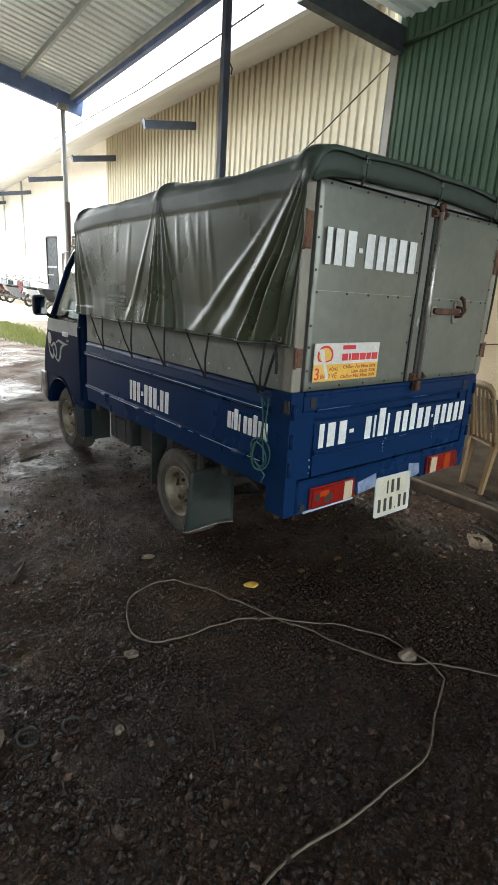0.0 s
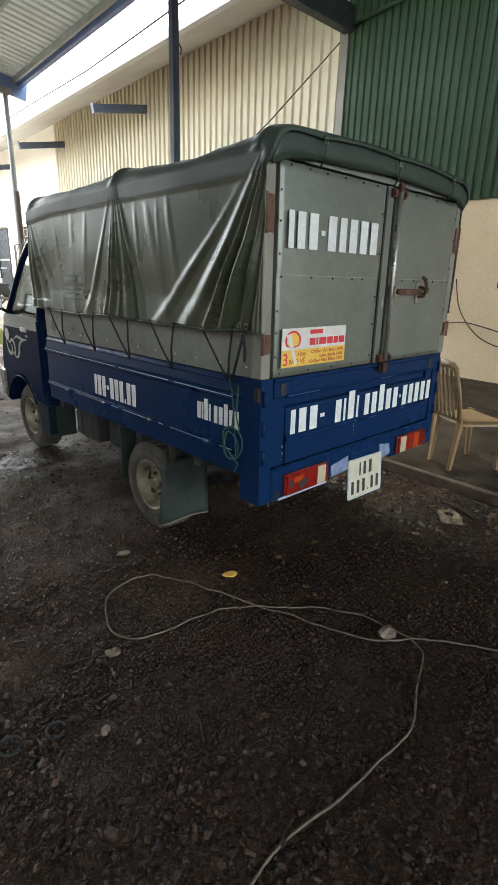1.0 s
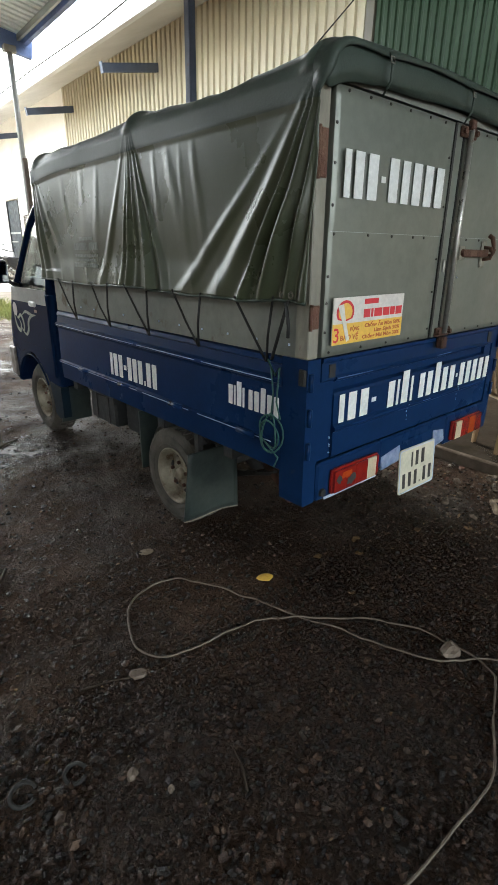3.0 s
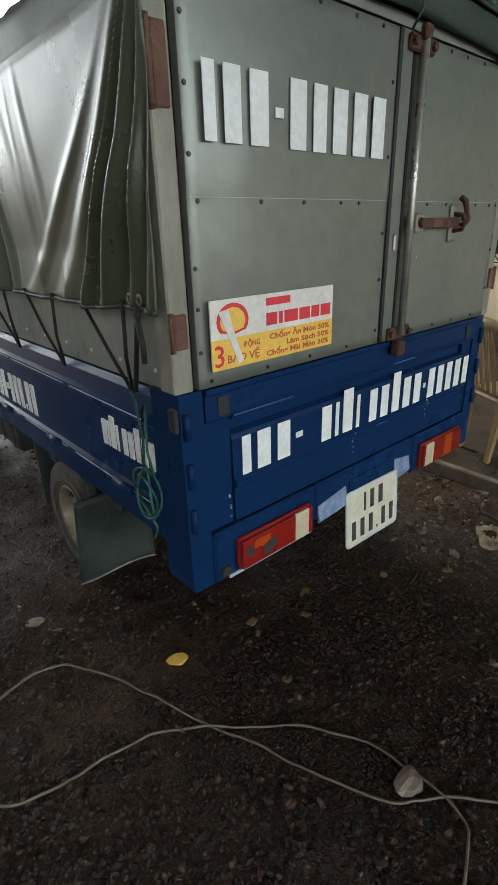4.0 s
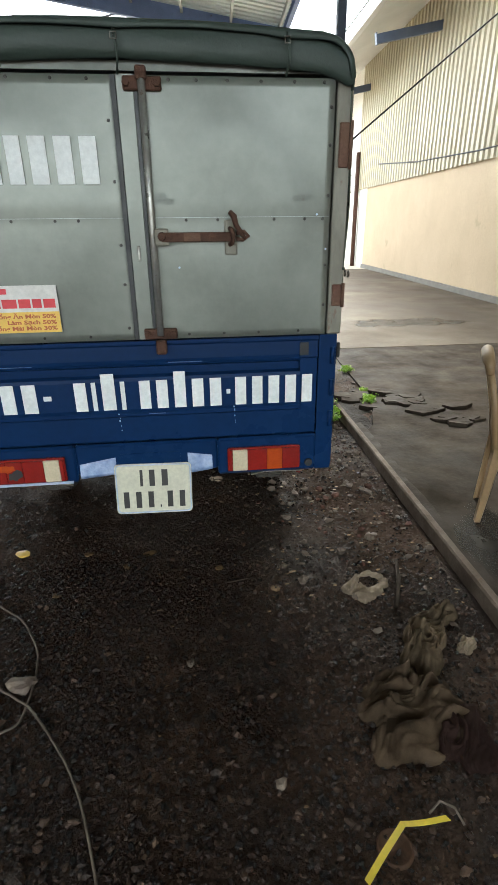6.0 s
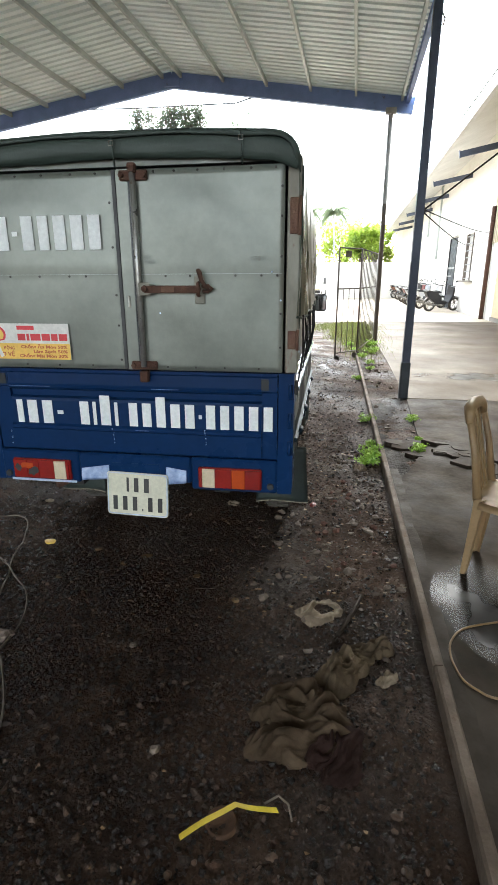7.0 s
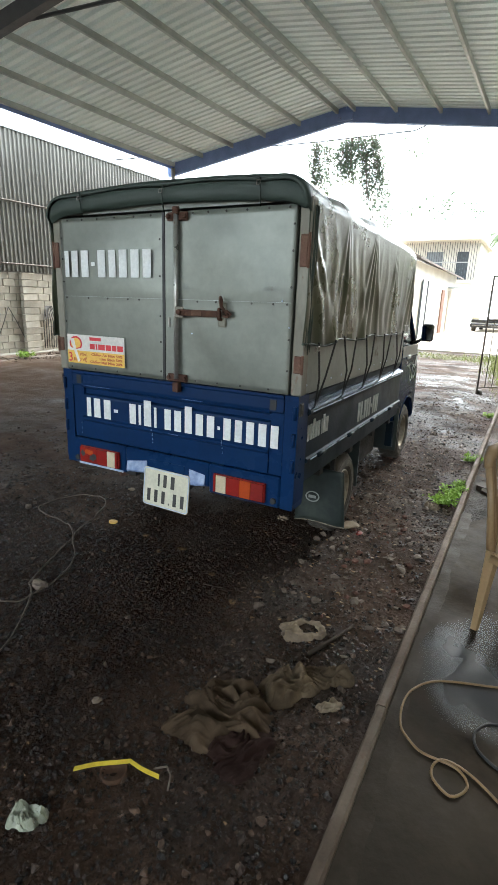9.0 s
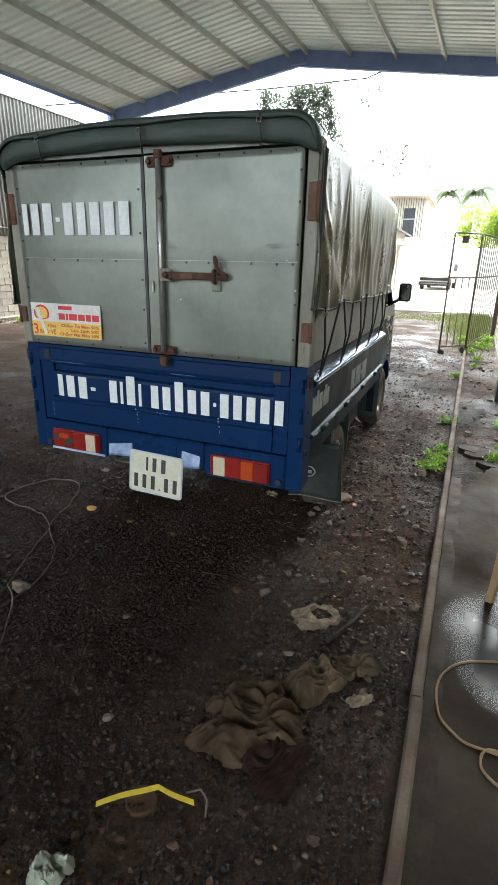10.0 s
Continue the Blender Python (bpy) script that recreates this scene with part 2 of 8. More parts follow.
M_AMBER = mat("amber lamp lens", (0.45, 0.065, 0.010), (0.34, 0.045, 0.008), 9, (0.12, 0.25), bump=0.2, bscale=160, coat=0.6)
M_CLEAR = mat("clear lamp lens", (0.62, 0.52, 0.36), (0.50, 0.42, 0.29), 9, (0.12, 0.25), bump=0.3, bscale=160, coat=0.6)
M_PLATE = mat("white plate enamel", (0.63, 0.60, 0.47), (0.54, 0.51, 0.40), 12, (0.35, 0.55), bump=0.1)
M_INK = mat("black plate ink", (0.035, 0.032, 0.03), None, 15, (0.5, 0.7), bump=0.05)
M_DECALW = mat("white vinyl", (0.74, 0.70, 0.66), None, 9, (0.35, 0.5), bump=0.02)
M_DECALY = mat("yellow vinyl", (0.80, 0.50, 0.10), (0.74, 0.44, 0.08), 9, (0.35, 0.5), bump=0.02)
M_DECALR = mat("red vinyl print", (0.70, 0.035, 0.05), None, 9, (0.35, 0.5), bump=0.02)
M_PRINT = mat("orange-brown print", (0.50, 0.11, 0.03), None, 9, (0.4, 0.5), bump=0.02)
M_SILVER = mat("silver flame decal", (0.42, 0.44, 0.46), None, 9, (0.3, 0.5), 0.2, 0.02)

M_CHAIR = mat("beige moulded plastic", (0.265, 0.172, 0.088), (0.215, 0.138, 0.068), 5, (0.35, 0.55), bump=0.06,
              spot=((0.30, 0.21, 0.12), 0.2, 9, 0.7))
M_CORD = mat("grey dirty cable", (0.165, 0.128, 0.095), (0.095, 0.072, 0.054), 18, (0.5, 0.7), bump=0.1)
M_HOSE = mat("yellow-brown hose", (0.24, 0.145, 0.06), (0.17, 0.10, 0.045), 9, (0.4, 0.6), bump=0.1)
M_CABLE = mat("black cable", (0.015, 0.014, 0.014), None, 9, (0.5, 0.7), bump=0.1)
M_CLOTH = mat("muddy brown cloth", (0.108, 0.073, 0.046), (0.026, 0.017, 0.010), 7, (0.8, 0.95), bump=0.3, bscale=220, spec=0.1,
              spot=((0.022, 0.015, 0.011), 0.30, 5, 0.9))
M_KHAKI = mat("muddy khaki cloth", (0.165, 0.120, 0.076), (0.044, 0.030, 0.018), 8, (0.8, 0.95), bump=0.3, bscale=220, spec=0.1,
              spot=((0.035, 0.025, 0.018), 0.26, 6, 0.9))
M_CLOTHR = mat("muddy maroon cloth", (0.030, 0.015, 0.012), (0.018, 0.009, 0.007), 6, (0.8, 0.95), bump=0.5, bscale=180, spec=0.1)
M_PAPER = mat("soiled pale paper", (0.25, 0.19, 0.127), (0.115, 0.084, 0.056), 14, (0.7, 0.9), bump=0.3)
M_LID = mat("rusted tin", (0.105, 0.052, 0.028), (0.040, 0.024, 0.015), 22, (0.7, 0.9), bump=0.4, spec=0.2)
M_PLASTIC = mat("cloudy crumpled plastic", (0.34, 0.35, 0.27), (0.20, 0.21, 0.16), 25, (0.15, 0.35), bump=0.2)
M_YELLOW = mat("yellow plastic strap", (0.72, 0.56, 0.05), (0.60, 0.45, 0.04), 14, (0.35, 0.5), bump=0.05)
M_LEAF = mat("green leaves", (0.16, 0.25, 0.03), (0.09, 0.17, 0.022), 3, (0.45, 0.65), bump=0.1)
# creeper green carries its backlight and the haze around it
M_VINE = mat("creeper leaves muted for backlight and haze", (0.11, 0.135, 0.085), (0.075, 0.095, 0.060), 3, (0.5, 0.7), bump=0.1)
# distant haze is mixed into the frond colour
M_FROND = mat("palm fronds paled for haze", (0.26, 0.31, 0.18), (0.20, 0.25, 0.14), 3, (0.5, 0.7), bump=0.1)
M_WEED = mat("fresh weed leaves", (0.22, 0.38, 0.04), (0.14, 0.27, 0.03), 9, (0.45, 0.65), bump=0.1)
M_GRASS = mat("low green grass", (0.085, 0.110, 0.032), (0.15, 0.13, 0.060), 3, (0.6, 0.8), bump=0.1)
M_BARK = mat("grey bark", (0.14, 0.11, 0.08), (0.08, 0.06, 0.045), 7, (0.8, 0.95), bump=0.6, stretch=(3, 3, 0.6))
M_TWIG = mat("damp grey-brown twig", (0.060, 0.045, 0.033), (0.035, 0.026, 0.019), 9, (0.6, 0.9), bump=0.4, spec=0.15)
M_DARKIN = mat("dark interior", (0.02, 0.02, 0.02), None, 3, (0.6, 0.8), bump=0.1)
M_TIN = mat("dull tin", (0.30, 0.28, 0.25), (0.16, 0.14, 0.12), 14, (0.3, 0.6), 0.7, 0.3)
M_SCOOTER = mat("silver-grey scooter paint", (0.32, 0.33, 0.35), (0.25, 0.26, 0.28), 3, (0.25, 0.4), 0.1, 0.03)
M_SCOOTRED = mat("dark red scooter paint", (0.16, 0.03, 0.025), None, 3, (0.25, 0.4), 0.1, 0.03)
M_SILVERCAR = mat("pale silver car paint", (0.62, 0.63, 0.64), (0.56, 0.57, 0.58), 3, (0.2, 0.3), 0.2, 0.03, coat=0.5)
M_CARDARK = mat("dark car paint", (0.02, 0.022, 0.026), None, 3, (0.2, 0.3), 0.1, 0.03, coat=0.6)
M_ORANGE = mat("orange-brown door paint", (0.24, 0.11, 0.065), None, 3, (0.5, 0.7), bump=0.1)

# the soil turns paler and browner towards the west side of the shed
_t = M_SOIL.node_tree
_n, _l = _t.nodes, _t.links
_tc = _n.new("ShaderNodeTexCoord")
_sx = _n.new("ShaderNodeSeparateXYZ")
_l.new(_tc.outputs["Object"], _sx.inputs[0])
_nz = _n.new("ShaderNodeTexNoise")
_nz.inputs["Scale"].default_value, _nz.inputs["Detail"].default_value = 0.9, 7
_l.new(_tc.outputs["Object"], _nz.inputs["Vector"])
_ma = _n.new("ShaderNodeMath")
_ma.operation = "MULTIPLY_ADD"
_ma.inputs[1].default_value = 3.0
_l.new(_nz.outputs["Fac"], _ma.inputs[0])
_l.new(_sx.outputs["X"], _ma.inputs[2])
_mr = _n.new("ShaderNodeMapRange")
_mr.inputs["From Min"].default_value, _mr.inputs["From Max"].default_value = 0.9, -1.6
_mr.inputs["To Max"].default_value = 0.8
_l.new(_ma.outputs[0], _mr.inputs["Value"])
_bs = _n["Principled BSDF"]
_src = _bs.inputs["Base Color"].links[0].from_socket
_mx = _n.new("ShaderNodeMix")
_mx.data_type = "RGBA"
_l.new(_mr.outputs["Result"], _mx.inputs[0])
_l.new(_src, _mx.inputs[6])
_mx.inputs[7].default_value = (0.098, 0.062, 0.041, 1)
_l.new(_mx.outputs[2], _bs.inputs["Base Color"])

# translucency added to brighten the roof's underside; the steel sheet itself passes none
_r = M_ROOF.node_tree
_tr = _r.nodes.new("ShaderNodeBsdfTranslucent")
_tr.inputs["Color"].default_value = (0.88, 0.93, 0.92, 1)
_mx = _r.nodes.new("ShaderNodeMixShader")
_mx.inputs[0].default_value = 0.078
_r.links.new(_r.nodes["Principled BSDF"].outputs[0], _mx.inputs[1])
_r.links.new(_tr.outputs[0], _mx.inputs[2])
_r.links.new(_mx.outputs[0], _r.nodes["Material Output"].inputs["Surface"])

for _m, _c, _f in ((M_VINE, (0.10, 0.14, 0.08), 0.25), (M_LEAF, (0.50, 0.62, 0.10), 0.45), (M_WEED, (0.30, 0.46, 0.05), 0.28), (M_GRASS, (0.28, 0.32, 0.10), 0.22)):
    _t = _m.node_tree
    _tr = _t.nodes.new("ShaderNodeBsdfTranslucent")
    _tr.inputs["Color"].default_value = (*_c, 1)
    _mx = _t.nodes.new("ShaderNodeMixShader")
    _mx.inputs[0].default_value = _f
    _t.links.new(_t.nodes["Principled BSDF"].outputs[0], _mx.inputs[1])
    _t.links.new(_tr.outputs[0], _mx.inputs[2])
    _t.links.new(_mx.outputs[0], _t.nodes["Material Output"].inputs["Surface"])



def thin_rim(m, near, far_, scale):
    """Water that thins out to bare mud at its ragged rim."""
    t = m.node_tree
    n, ln = t.nodes, t.links
    tc = n.new("ShaderNodeTexCoord")
    dist = n.new("ShaderNodeVectorMath")
    dist.operation = "DISTANCE"
    dist.inputs[1].default_value = (0.5, 0.5, 0.0)
    flat = n.new("ShaderNodeVectorMath")
    flat.operation = "MULTIPLY"
    flat.inputs[1].default_value = (1, 1, 0)
    ln.new(tc.outputs["Generated"], flat.inputs[0])
    ln.new(flat.outputs["Vector"], dist.inputs[0])
    nz = n.new("ShaderNodeTexNoise")
    nz.inputs["Scale"].default_value, nz.inputs["Detail"].default_value = scale, 3
    ln.new(tc.outputs["Object"], nz.inputs["Vector"])
    add = n.new("ShaderNodeMath")
    add.operation = "MULTIPLY_ADD"
    add.inputs[1].default_value = 1.1
    ln.new(nz.outputs["Fac"], add.inputs[0])
    ln.new(dist.outputs["Value"], add.inputs[2])
    mr = n.new("ShaderNodeMapRange")
    mr.inputs["From Min"].default_value, mr.inputs["From Max"].default_value = near, far_
    ln.new(add.outputs[0], mr.inputs["Value"])
    clear = n.new("ShaderNodeBsdfTransparent")
    mx = n.new("ShaderNodeMixShader")
    ln.new(mr.outputs["Result"], mx.inputs[0])
    ln.new(n["Principled BSDF"].outputs[0], mx.inputs[1])
    ln.new(clear.outputs[0], mx.inputs[2])
    ln.new(mx.outputs[0], n["Material Output"].inputs["Surface"])


thin_rim(M_WATER, 0.58, 0.95, 3.2)
thin_rim(M_SHEEN, 0.50, 0.88, 4.5)
thin_rim(M_FILM, 0.80, 1.0, 2.2)

M_GLASS = bpy.data.materials.new("window glass")
M_GLASS.use_nodes = True
_g = M_GLASS.node_tree.nodes["Principled BSDF"]
_g.inputs["Base Color"].default_value = (0.72, 0.79, 0.76, 1)
_g.inputs["Roughness"].default_value = 0.03
_g.inputs["Transmission Weight"].default_value = 1.0
_g.inputs["IOR"].default_value = 1.25
M_MIRROR = bpy.data.materials.new("mirror")
M_MIRROR.use_nodes = True
_g = M_MIRROR.node_tree.nodes["Principled BSDF"]
_g.inputs["Base Color"].default_value = (0.35, 0.36, 0.38, 1)
_g.inputs["Metallic"].default_value, _g.inputs["Roughness"].default_value = 1.0, 0.04


# ---- mesh helpers ----
def link_mesh(name, me, material, parent=None, label="", smooth=False):
    if material:
        me.materials.append(material)
    if smooth:
        me.polygons.foreach_set("use_smooth", [True] * len(me.polygons))
    ob = new(name, me)
    if parent:
        ob.parent = parent
    if label:
        ob["label"] = label
    return ob


def part(name, bm, material, parent=None, label="", smooth=False):
    me = bpy.data.meshes.new(name)
    bmesh.ops.recalc_face_normals(bm, faces=bm.faces)
    bm.to_mesh(me)
    bm.free()
    return link_mesh(name, me, material, parent, label, smooth)


def data_part(name, verts, faces, material, parent=None, label="", smooth=False):
    me = bpy.data.meshes.new(name)
    me.from_pydata(verts, [], faces)
    me.update()
    return link_mesh(name, me, material, parent, label, smooth)


def box(bm, x0, x1, y0, y1, z0, z1, bevel=0.0, m=None, seg=1):
    vs = [bm.verts.new((x, y, z)) for x in (x0, x1) for y in (y0, y1) for z in (z0, z1)]
    fs = [bm.faces.new([vs[i] for i in f]) for f in
          ((0, 1, 3, 2), (4, 6, 7, 5), (0, 4, 5, 1), (2, 3, 7, 6), (0, 2, 6, 4), (1, 5, 7, 3))]
    if bevel:
        es = list({e for f in fs for e in f.edges})
        out = bmesh.ops.bevel(bm, geom=es, offset=bevel, segments=seg, affect="EDGES", profile=0.5)
        vs = list({v for f in out["faces"] for v in f.verts} | {v for v in vs if v.is_valid})
    if m is not None:
        bmesh.ops.transform(bm, matrix=m, verts=[v for v in vs if v.is_valid])
    return vs


def box_part(name, dims, material, parent=None, label="", bevel=0.0, m=None, seg=1):
    bm = bmesh.new()
    box(bm, *dims, bevel=bevel, m=m, seg=seg)
    return part(name, bm, material, parent, label)


def tube_data(points, radius, seg=8, closed=False):
    """A round bar along points; radius one number or one a point."""
    pts = [Vector(p) for p in points]
    n = len(pts)
    rad = radius if isinstance(radius, (list, tuple)) else [radius] * n
    verts, faces = [], []
    up = Vector((0, 0, 1))
    side = None
    for i, p in enumerate(pts):
        if closed:
            d = pts[(i + 1) % n] - pts[i - 1]
        else:
            d = pts[min(i + 1, n - 1)] - pts[max(i - 1, 0)]
        d.normalize()
        if side is None:
            side = d.cross(up if abs(d.z) < 0.9 else Vector((1, 0, 0))).normalized()
        else:
            side = (side - d * side.dot(d)).normalized()
        nn = d.cross(side)
        for k in range(seg):
            a = 2 * math.pi * k / seg
            verts.append(p + (side * math.cos(a) + nn * math.sin(a)) * rad[i])
    for i in range(n if closed else n - 1):
        j = (i + 1) % n
        for k in range(seg):
            k2 = (k + 1) % seg
            faces.append((i * seg + k, i * seg + k2, j * seg + k2, j * seg + k))
    if not closed:
        faces.append(tuple(range(seg - 1, -1, -1)))
        faces.append(tuple((n - 1) * seg + k for k in range(seg)))
    return verts, faces


def tube_part(name, points, radius, material, parent=None, label="", seg=8, closed=False):
    v, f = tube_data(points, radius, seg, closed)
    return data_part(name, v, f, material, parent, label, smooth=True)


def merge(*datas):
    verts, faces = [], []
    for v, f in datas:
        o = len(verts)
        verts += list(v)
        faces += [tuple(i + o for i in q) for q in f]
    return verts, faces


def lathe(profile, centre, axis="x", seg=36):
    """Turn a profile of (along, radius) round an axis through centre."""
    cx, cy, cz = centre
    verts, faces = [], []
    n = len(profile)
    for k in range(seg):
        a = 2 * math.pi * k / seg
        for s, r in profile:
            if axis == "x":
                verts.append((cx + s, cy + r * math.cos(a), cz + r * math.sin(a)))
            elif axis == "y":
                verts.append((cx + r * math.cos(a), cy + s, cz + r * math.sin(a)))
            else:
                verts.append((cx + r * math.cos(a), cy + r * math.sin(a), cz + s))
    for k in range(seg):
        k2 = (k + 1) % seg
        for i in range(n - 1):
            faces.append((k * n + i, k * n + i + 1, k2 * n + i + 1, k2 * n + i))
    return verts, faces


def extrude_y(profile, y0, y1, closed=True):
    """A prism along y with a section of (x, z) points."""
    n = len(profile)
    verts = [(x, y0, z) for x, z in profile] + [(x, y1, z) for x, z in profile]
    faces = [(i, (i + 1) % n, n + (i + 1) % n, n + i) for i in range(n if closed else n - 1)]
    if closed:
        faces += [tuple(range(n - 1, -1, -1)), tuple(range(n, 2 * n))]
    return verts, faces


def extrude_x(profile, x0, x1):
    """A prism along x with a section of (y, z) points."""
    n = len(profile)
    verts = [(x0, y, z) for y, z in profile] + [(x1, y, z) for y, z in profile]
    faces = [(i, (i + 1) % n, n + (i + 1) % n, n + i) for i in range(n)]
    faces += [tuple(range(n - 1, -1, -1)), tuple(range(n, 2 * n))]
    return verts, faces


def prism_part(name, vf, material, parent=None, label="", smooth=False):
    bm = bmesh.new()
    vs = [bm.verts.new(v) for v in vf[0]]
    for f in vf[1]:
        bm.faces.new([vs[i] for i in f])
    return part(name, bm, material, parent, label, smooth)


def ribbed(u_len, v_len, pitch, depth, crest=0.35, thick=0.0):
    """Ribbed sheet in local u (across the ribs), v (along them), w (out). Returns points (u, v, w) and faces."""
    us, ws = [], []
    k = 0
    while k * pitch < u_len:
        b = k * pitch
        for du, w in ((0, 0), (pitch * (1 - crest) * 0.72, 0), (pitch * (1 - crest), depth), (pitch * (1 - crest) + pitch * crest * 0.72, depth)):
            if b + du < u_len:
                us.append(b + du)
                ws.append(w)
        k += 1
    us.append(u_len)
    ws.append(0)
    n = len(us)
    pts = [(u, 0, w) for u, w in zip(us, ws)] + [(u, v_len, w) for u, w in zip(us, ws)]
    faces = [(i, i + 1, n + i + 1, n + i) for i in range(n - 1)]
    if thick:
        o = len(pts)
        pts += [(u, v, w - thick) for u, v, w in pts]
        faces += [tuple(reversed([i + o for i in f])) for f in faces]
        rim = list(range(n)) + list(range(2 * n - 1, n - 1, -1))
        faces += [(rim[i], rim[i - 1], rim[i - 1] + o, rim[i] + o) for i in range(len(rim))]
    return pts, faces


def ribbed_part(name, origin, u_dir, v_dir, w_dir, u_len, v_len, pitch, depth, material, parent=None, label="", crest=0.35, thick=0.004):
    pts, faces = ribbed(u_len, v_len, pitch, depth, crest, thick)
    o, u, v, w = (Vector(q) for q in (origin, u_dir, v_dir, w_dir))
    return prism_part(name, ([o + u * a + v * b + w * c for a, b, c in pts], faces), material, parent, label)


def empty(name, m):
    ob = new(name)
    ob.empty_display_size = 0.1
    ob.matrix_world = m
    return ob


def smooth_path(pts, n=5):
    out = []
    for i in range(len(pts) - 1):
        p = [np.array(pts[max(0, min(len(pts) - 1, i + k))], float) for k in (-1, 0, 1, 2)]
        for q in range(n):
            t = q / n
            out.append(tuple(0.5 * (2 * p[1] + (p[2] - p[0]) * t + (2 * p[0] - 5 * p[1] + 4 * p[2] - p[3]) * t * t + (3 * p[1] - p[0] - 3 * p[2] + p[3]) * t ** 3)))
    return out + [tuple(pts[-1])]


def rnd(a, b):
    return random.uniform(a, b)


def text_data(txt, size, bold=0.0):
    """Flat outline of a word, from Blender's own font, as mesh data in x, y."""
    cu = bpy.data.curves.new("word", "FONT")
    cu.body, cu.size, cu.extrude, cu.offset, cu.resolution_u = txt, size, 0.0006, bold, 2
    ob = new("word", cu)
    bpy.context.view_layer.update()
    me = bpy.data.meshes.new_from_object(ob.evaluated_get(bpy.context.evaluated_depsgraph_get()))
    bpy.data.objects.remove(ob)
    bpy.data.curves.remove(cu)
    return me


# ---- the setting: ground, slab, yard ----
def rise(x, y):
    """The yard climbs a little towards the truck's nose and falls away again beyond it."""
    up = 0.015 * min(max(y - 1.2, 0.0), 4.5) * min(1.0, max(0.0, (14.0 - y) / 5.0))
    return up * (1.0 if x < 2.6 else max(0.3, 1.0 - (x - 2.6)))


def height(x, y):
    h = 0.020 * noise.noise((x * 0.55, y * 0.55, 1.7)) + 0.009 * noise.noise((x * 2.3, y * 2.3, 5.1))
    h += 0.007 * abs(noise.noise((x * 7, y * 7, 2.2))) + 0.009 * noise.noise((x * 15, y * 15, 7.7)) - 0.003
    return h * (1.0 if x < 3.2 else 0.5) + (0.02 if x > 3.36 else 0.0) + rise(x, y)


def axis_steps(*spans):
    out = []
    for a, b, s in spans:
        out += list(np.arange(a, b - 1e-6, s))
    return out + [spans[-1][1]]


gx = axis_steps((-160, -20, 20), (-20, -3, 1.0), (-3, -0.8, 0.08), (-0.8, 3.3, 0.021), (3.3, 8, 0.4), (8, 20, 4), (20, 160, 20))
gy = axis_steps((-160, -20, 20), (-20, -2, 1.5), (-2, -0.4, 0.08), (-0.4, 3.4, 0.021), (3.4, 5.5, 0.05), (5.5, 12, 0.12), (12, 24, 1.0), (24, 60, 6), (60, 180, 20))
gv = [(x, y, height(x, y) if abs(x) < 20 and abs(y) < 24 else -0.02) for y in gy for x in gx]
w_ = len(gx)
gf = [(j * w_ + i, j * w_ + i + 1, (j + 1) * w_ + i + 1, (j + 1) * w_ + i) for j in range(len(gy) - 1) for i in range(w_ - 1)]
tagged(data_part("ground", gv, gf, M_SOIL, smooth=True), "dark wet cinder soil of an open yard", "ground", kind="structure")

slab_xy = [(3.335, -7), (3.335, 2.75), (3.46, 2.95), (3.58, 3.3), (3.66, 3.9), (3.70, 4.6), (3.745, 5.36), (7.72, 5.36), (7.5, -7)]
bm = bmesh.new()
lo = [bm.verts.new((x, y, -0.10)) for x, y in slab_xy]
hi = [bm.verts.new((x, y, 0.045)) for x, y in slab_xy]
bm.faces.new(hi)
for i in range(len(lo)):
    bm.faces.new((lo[i - 1], lo[i], hi[i], hi[i - 1]))
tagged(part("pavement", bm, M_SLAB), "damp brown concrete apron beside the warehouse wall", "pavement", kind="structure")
bm = bmesh.new()
far_xy = [(3.745, 5.375), (3.78, 8), (3.80, 16.5), (7.75, 16.5), (7.72, 5.375)]
lo = [bm.verts.new((x, y, -0.10)) for x, y in far_xy]
hi = [bm.verts.new((x, y, 0.047)) for x, y in far_xy]
bm.faces.new(hi)
for i in range(len(lo)):
    bm.faces.new((lo[i - 1], lo[i], hi[i], hi[i - 1]))
tagged(part("pavement_far", bm, M_SLABPALE), "pale concrete apron with brown damp stains", "pavement", kind="structure")
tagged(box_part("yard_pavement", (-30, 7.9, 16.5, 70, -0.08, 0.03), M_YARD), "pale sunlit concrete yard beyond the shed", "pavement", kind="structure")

# crust of old cement between edging and slab, roughly broken
cgx, cgy = axis_steps((3.33, 3.83, 0.035)), axis_steps((2.2, 9.2, 0.05))
cv = []
for y in cgy:
    for x in cgx:
        e = min(1, (y - 2.2) / 0.4)
        cv.append((x, y, 0.020 + 0.022 * e * noise.noise((x * 4, y * 3, 3.3)) + 0.012 * noise.noise((x * 13, y * 13, 1.3)) - 0.012 * max(0, (y - 7.5)) ))
cw = len(cgx)
cf = [(j * cw + i, j * cw + i + 1, (j + 1) * cw + i + 1, (j + 1) * cw + i) for j in range(len(cgy) - 1) for i in range(cw - 1)]
tagged(data_part("pavement_crust", cv, cf, M_CRUST, smooth=True), "broken grey cement crust along the edging", "pavement", kind="structure")

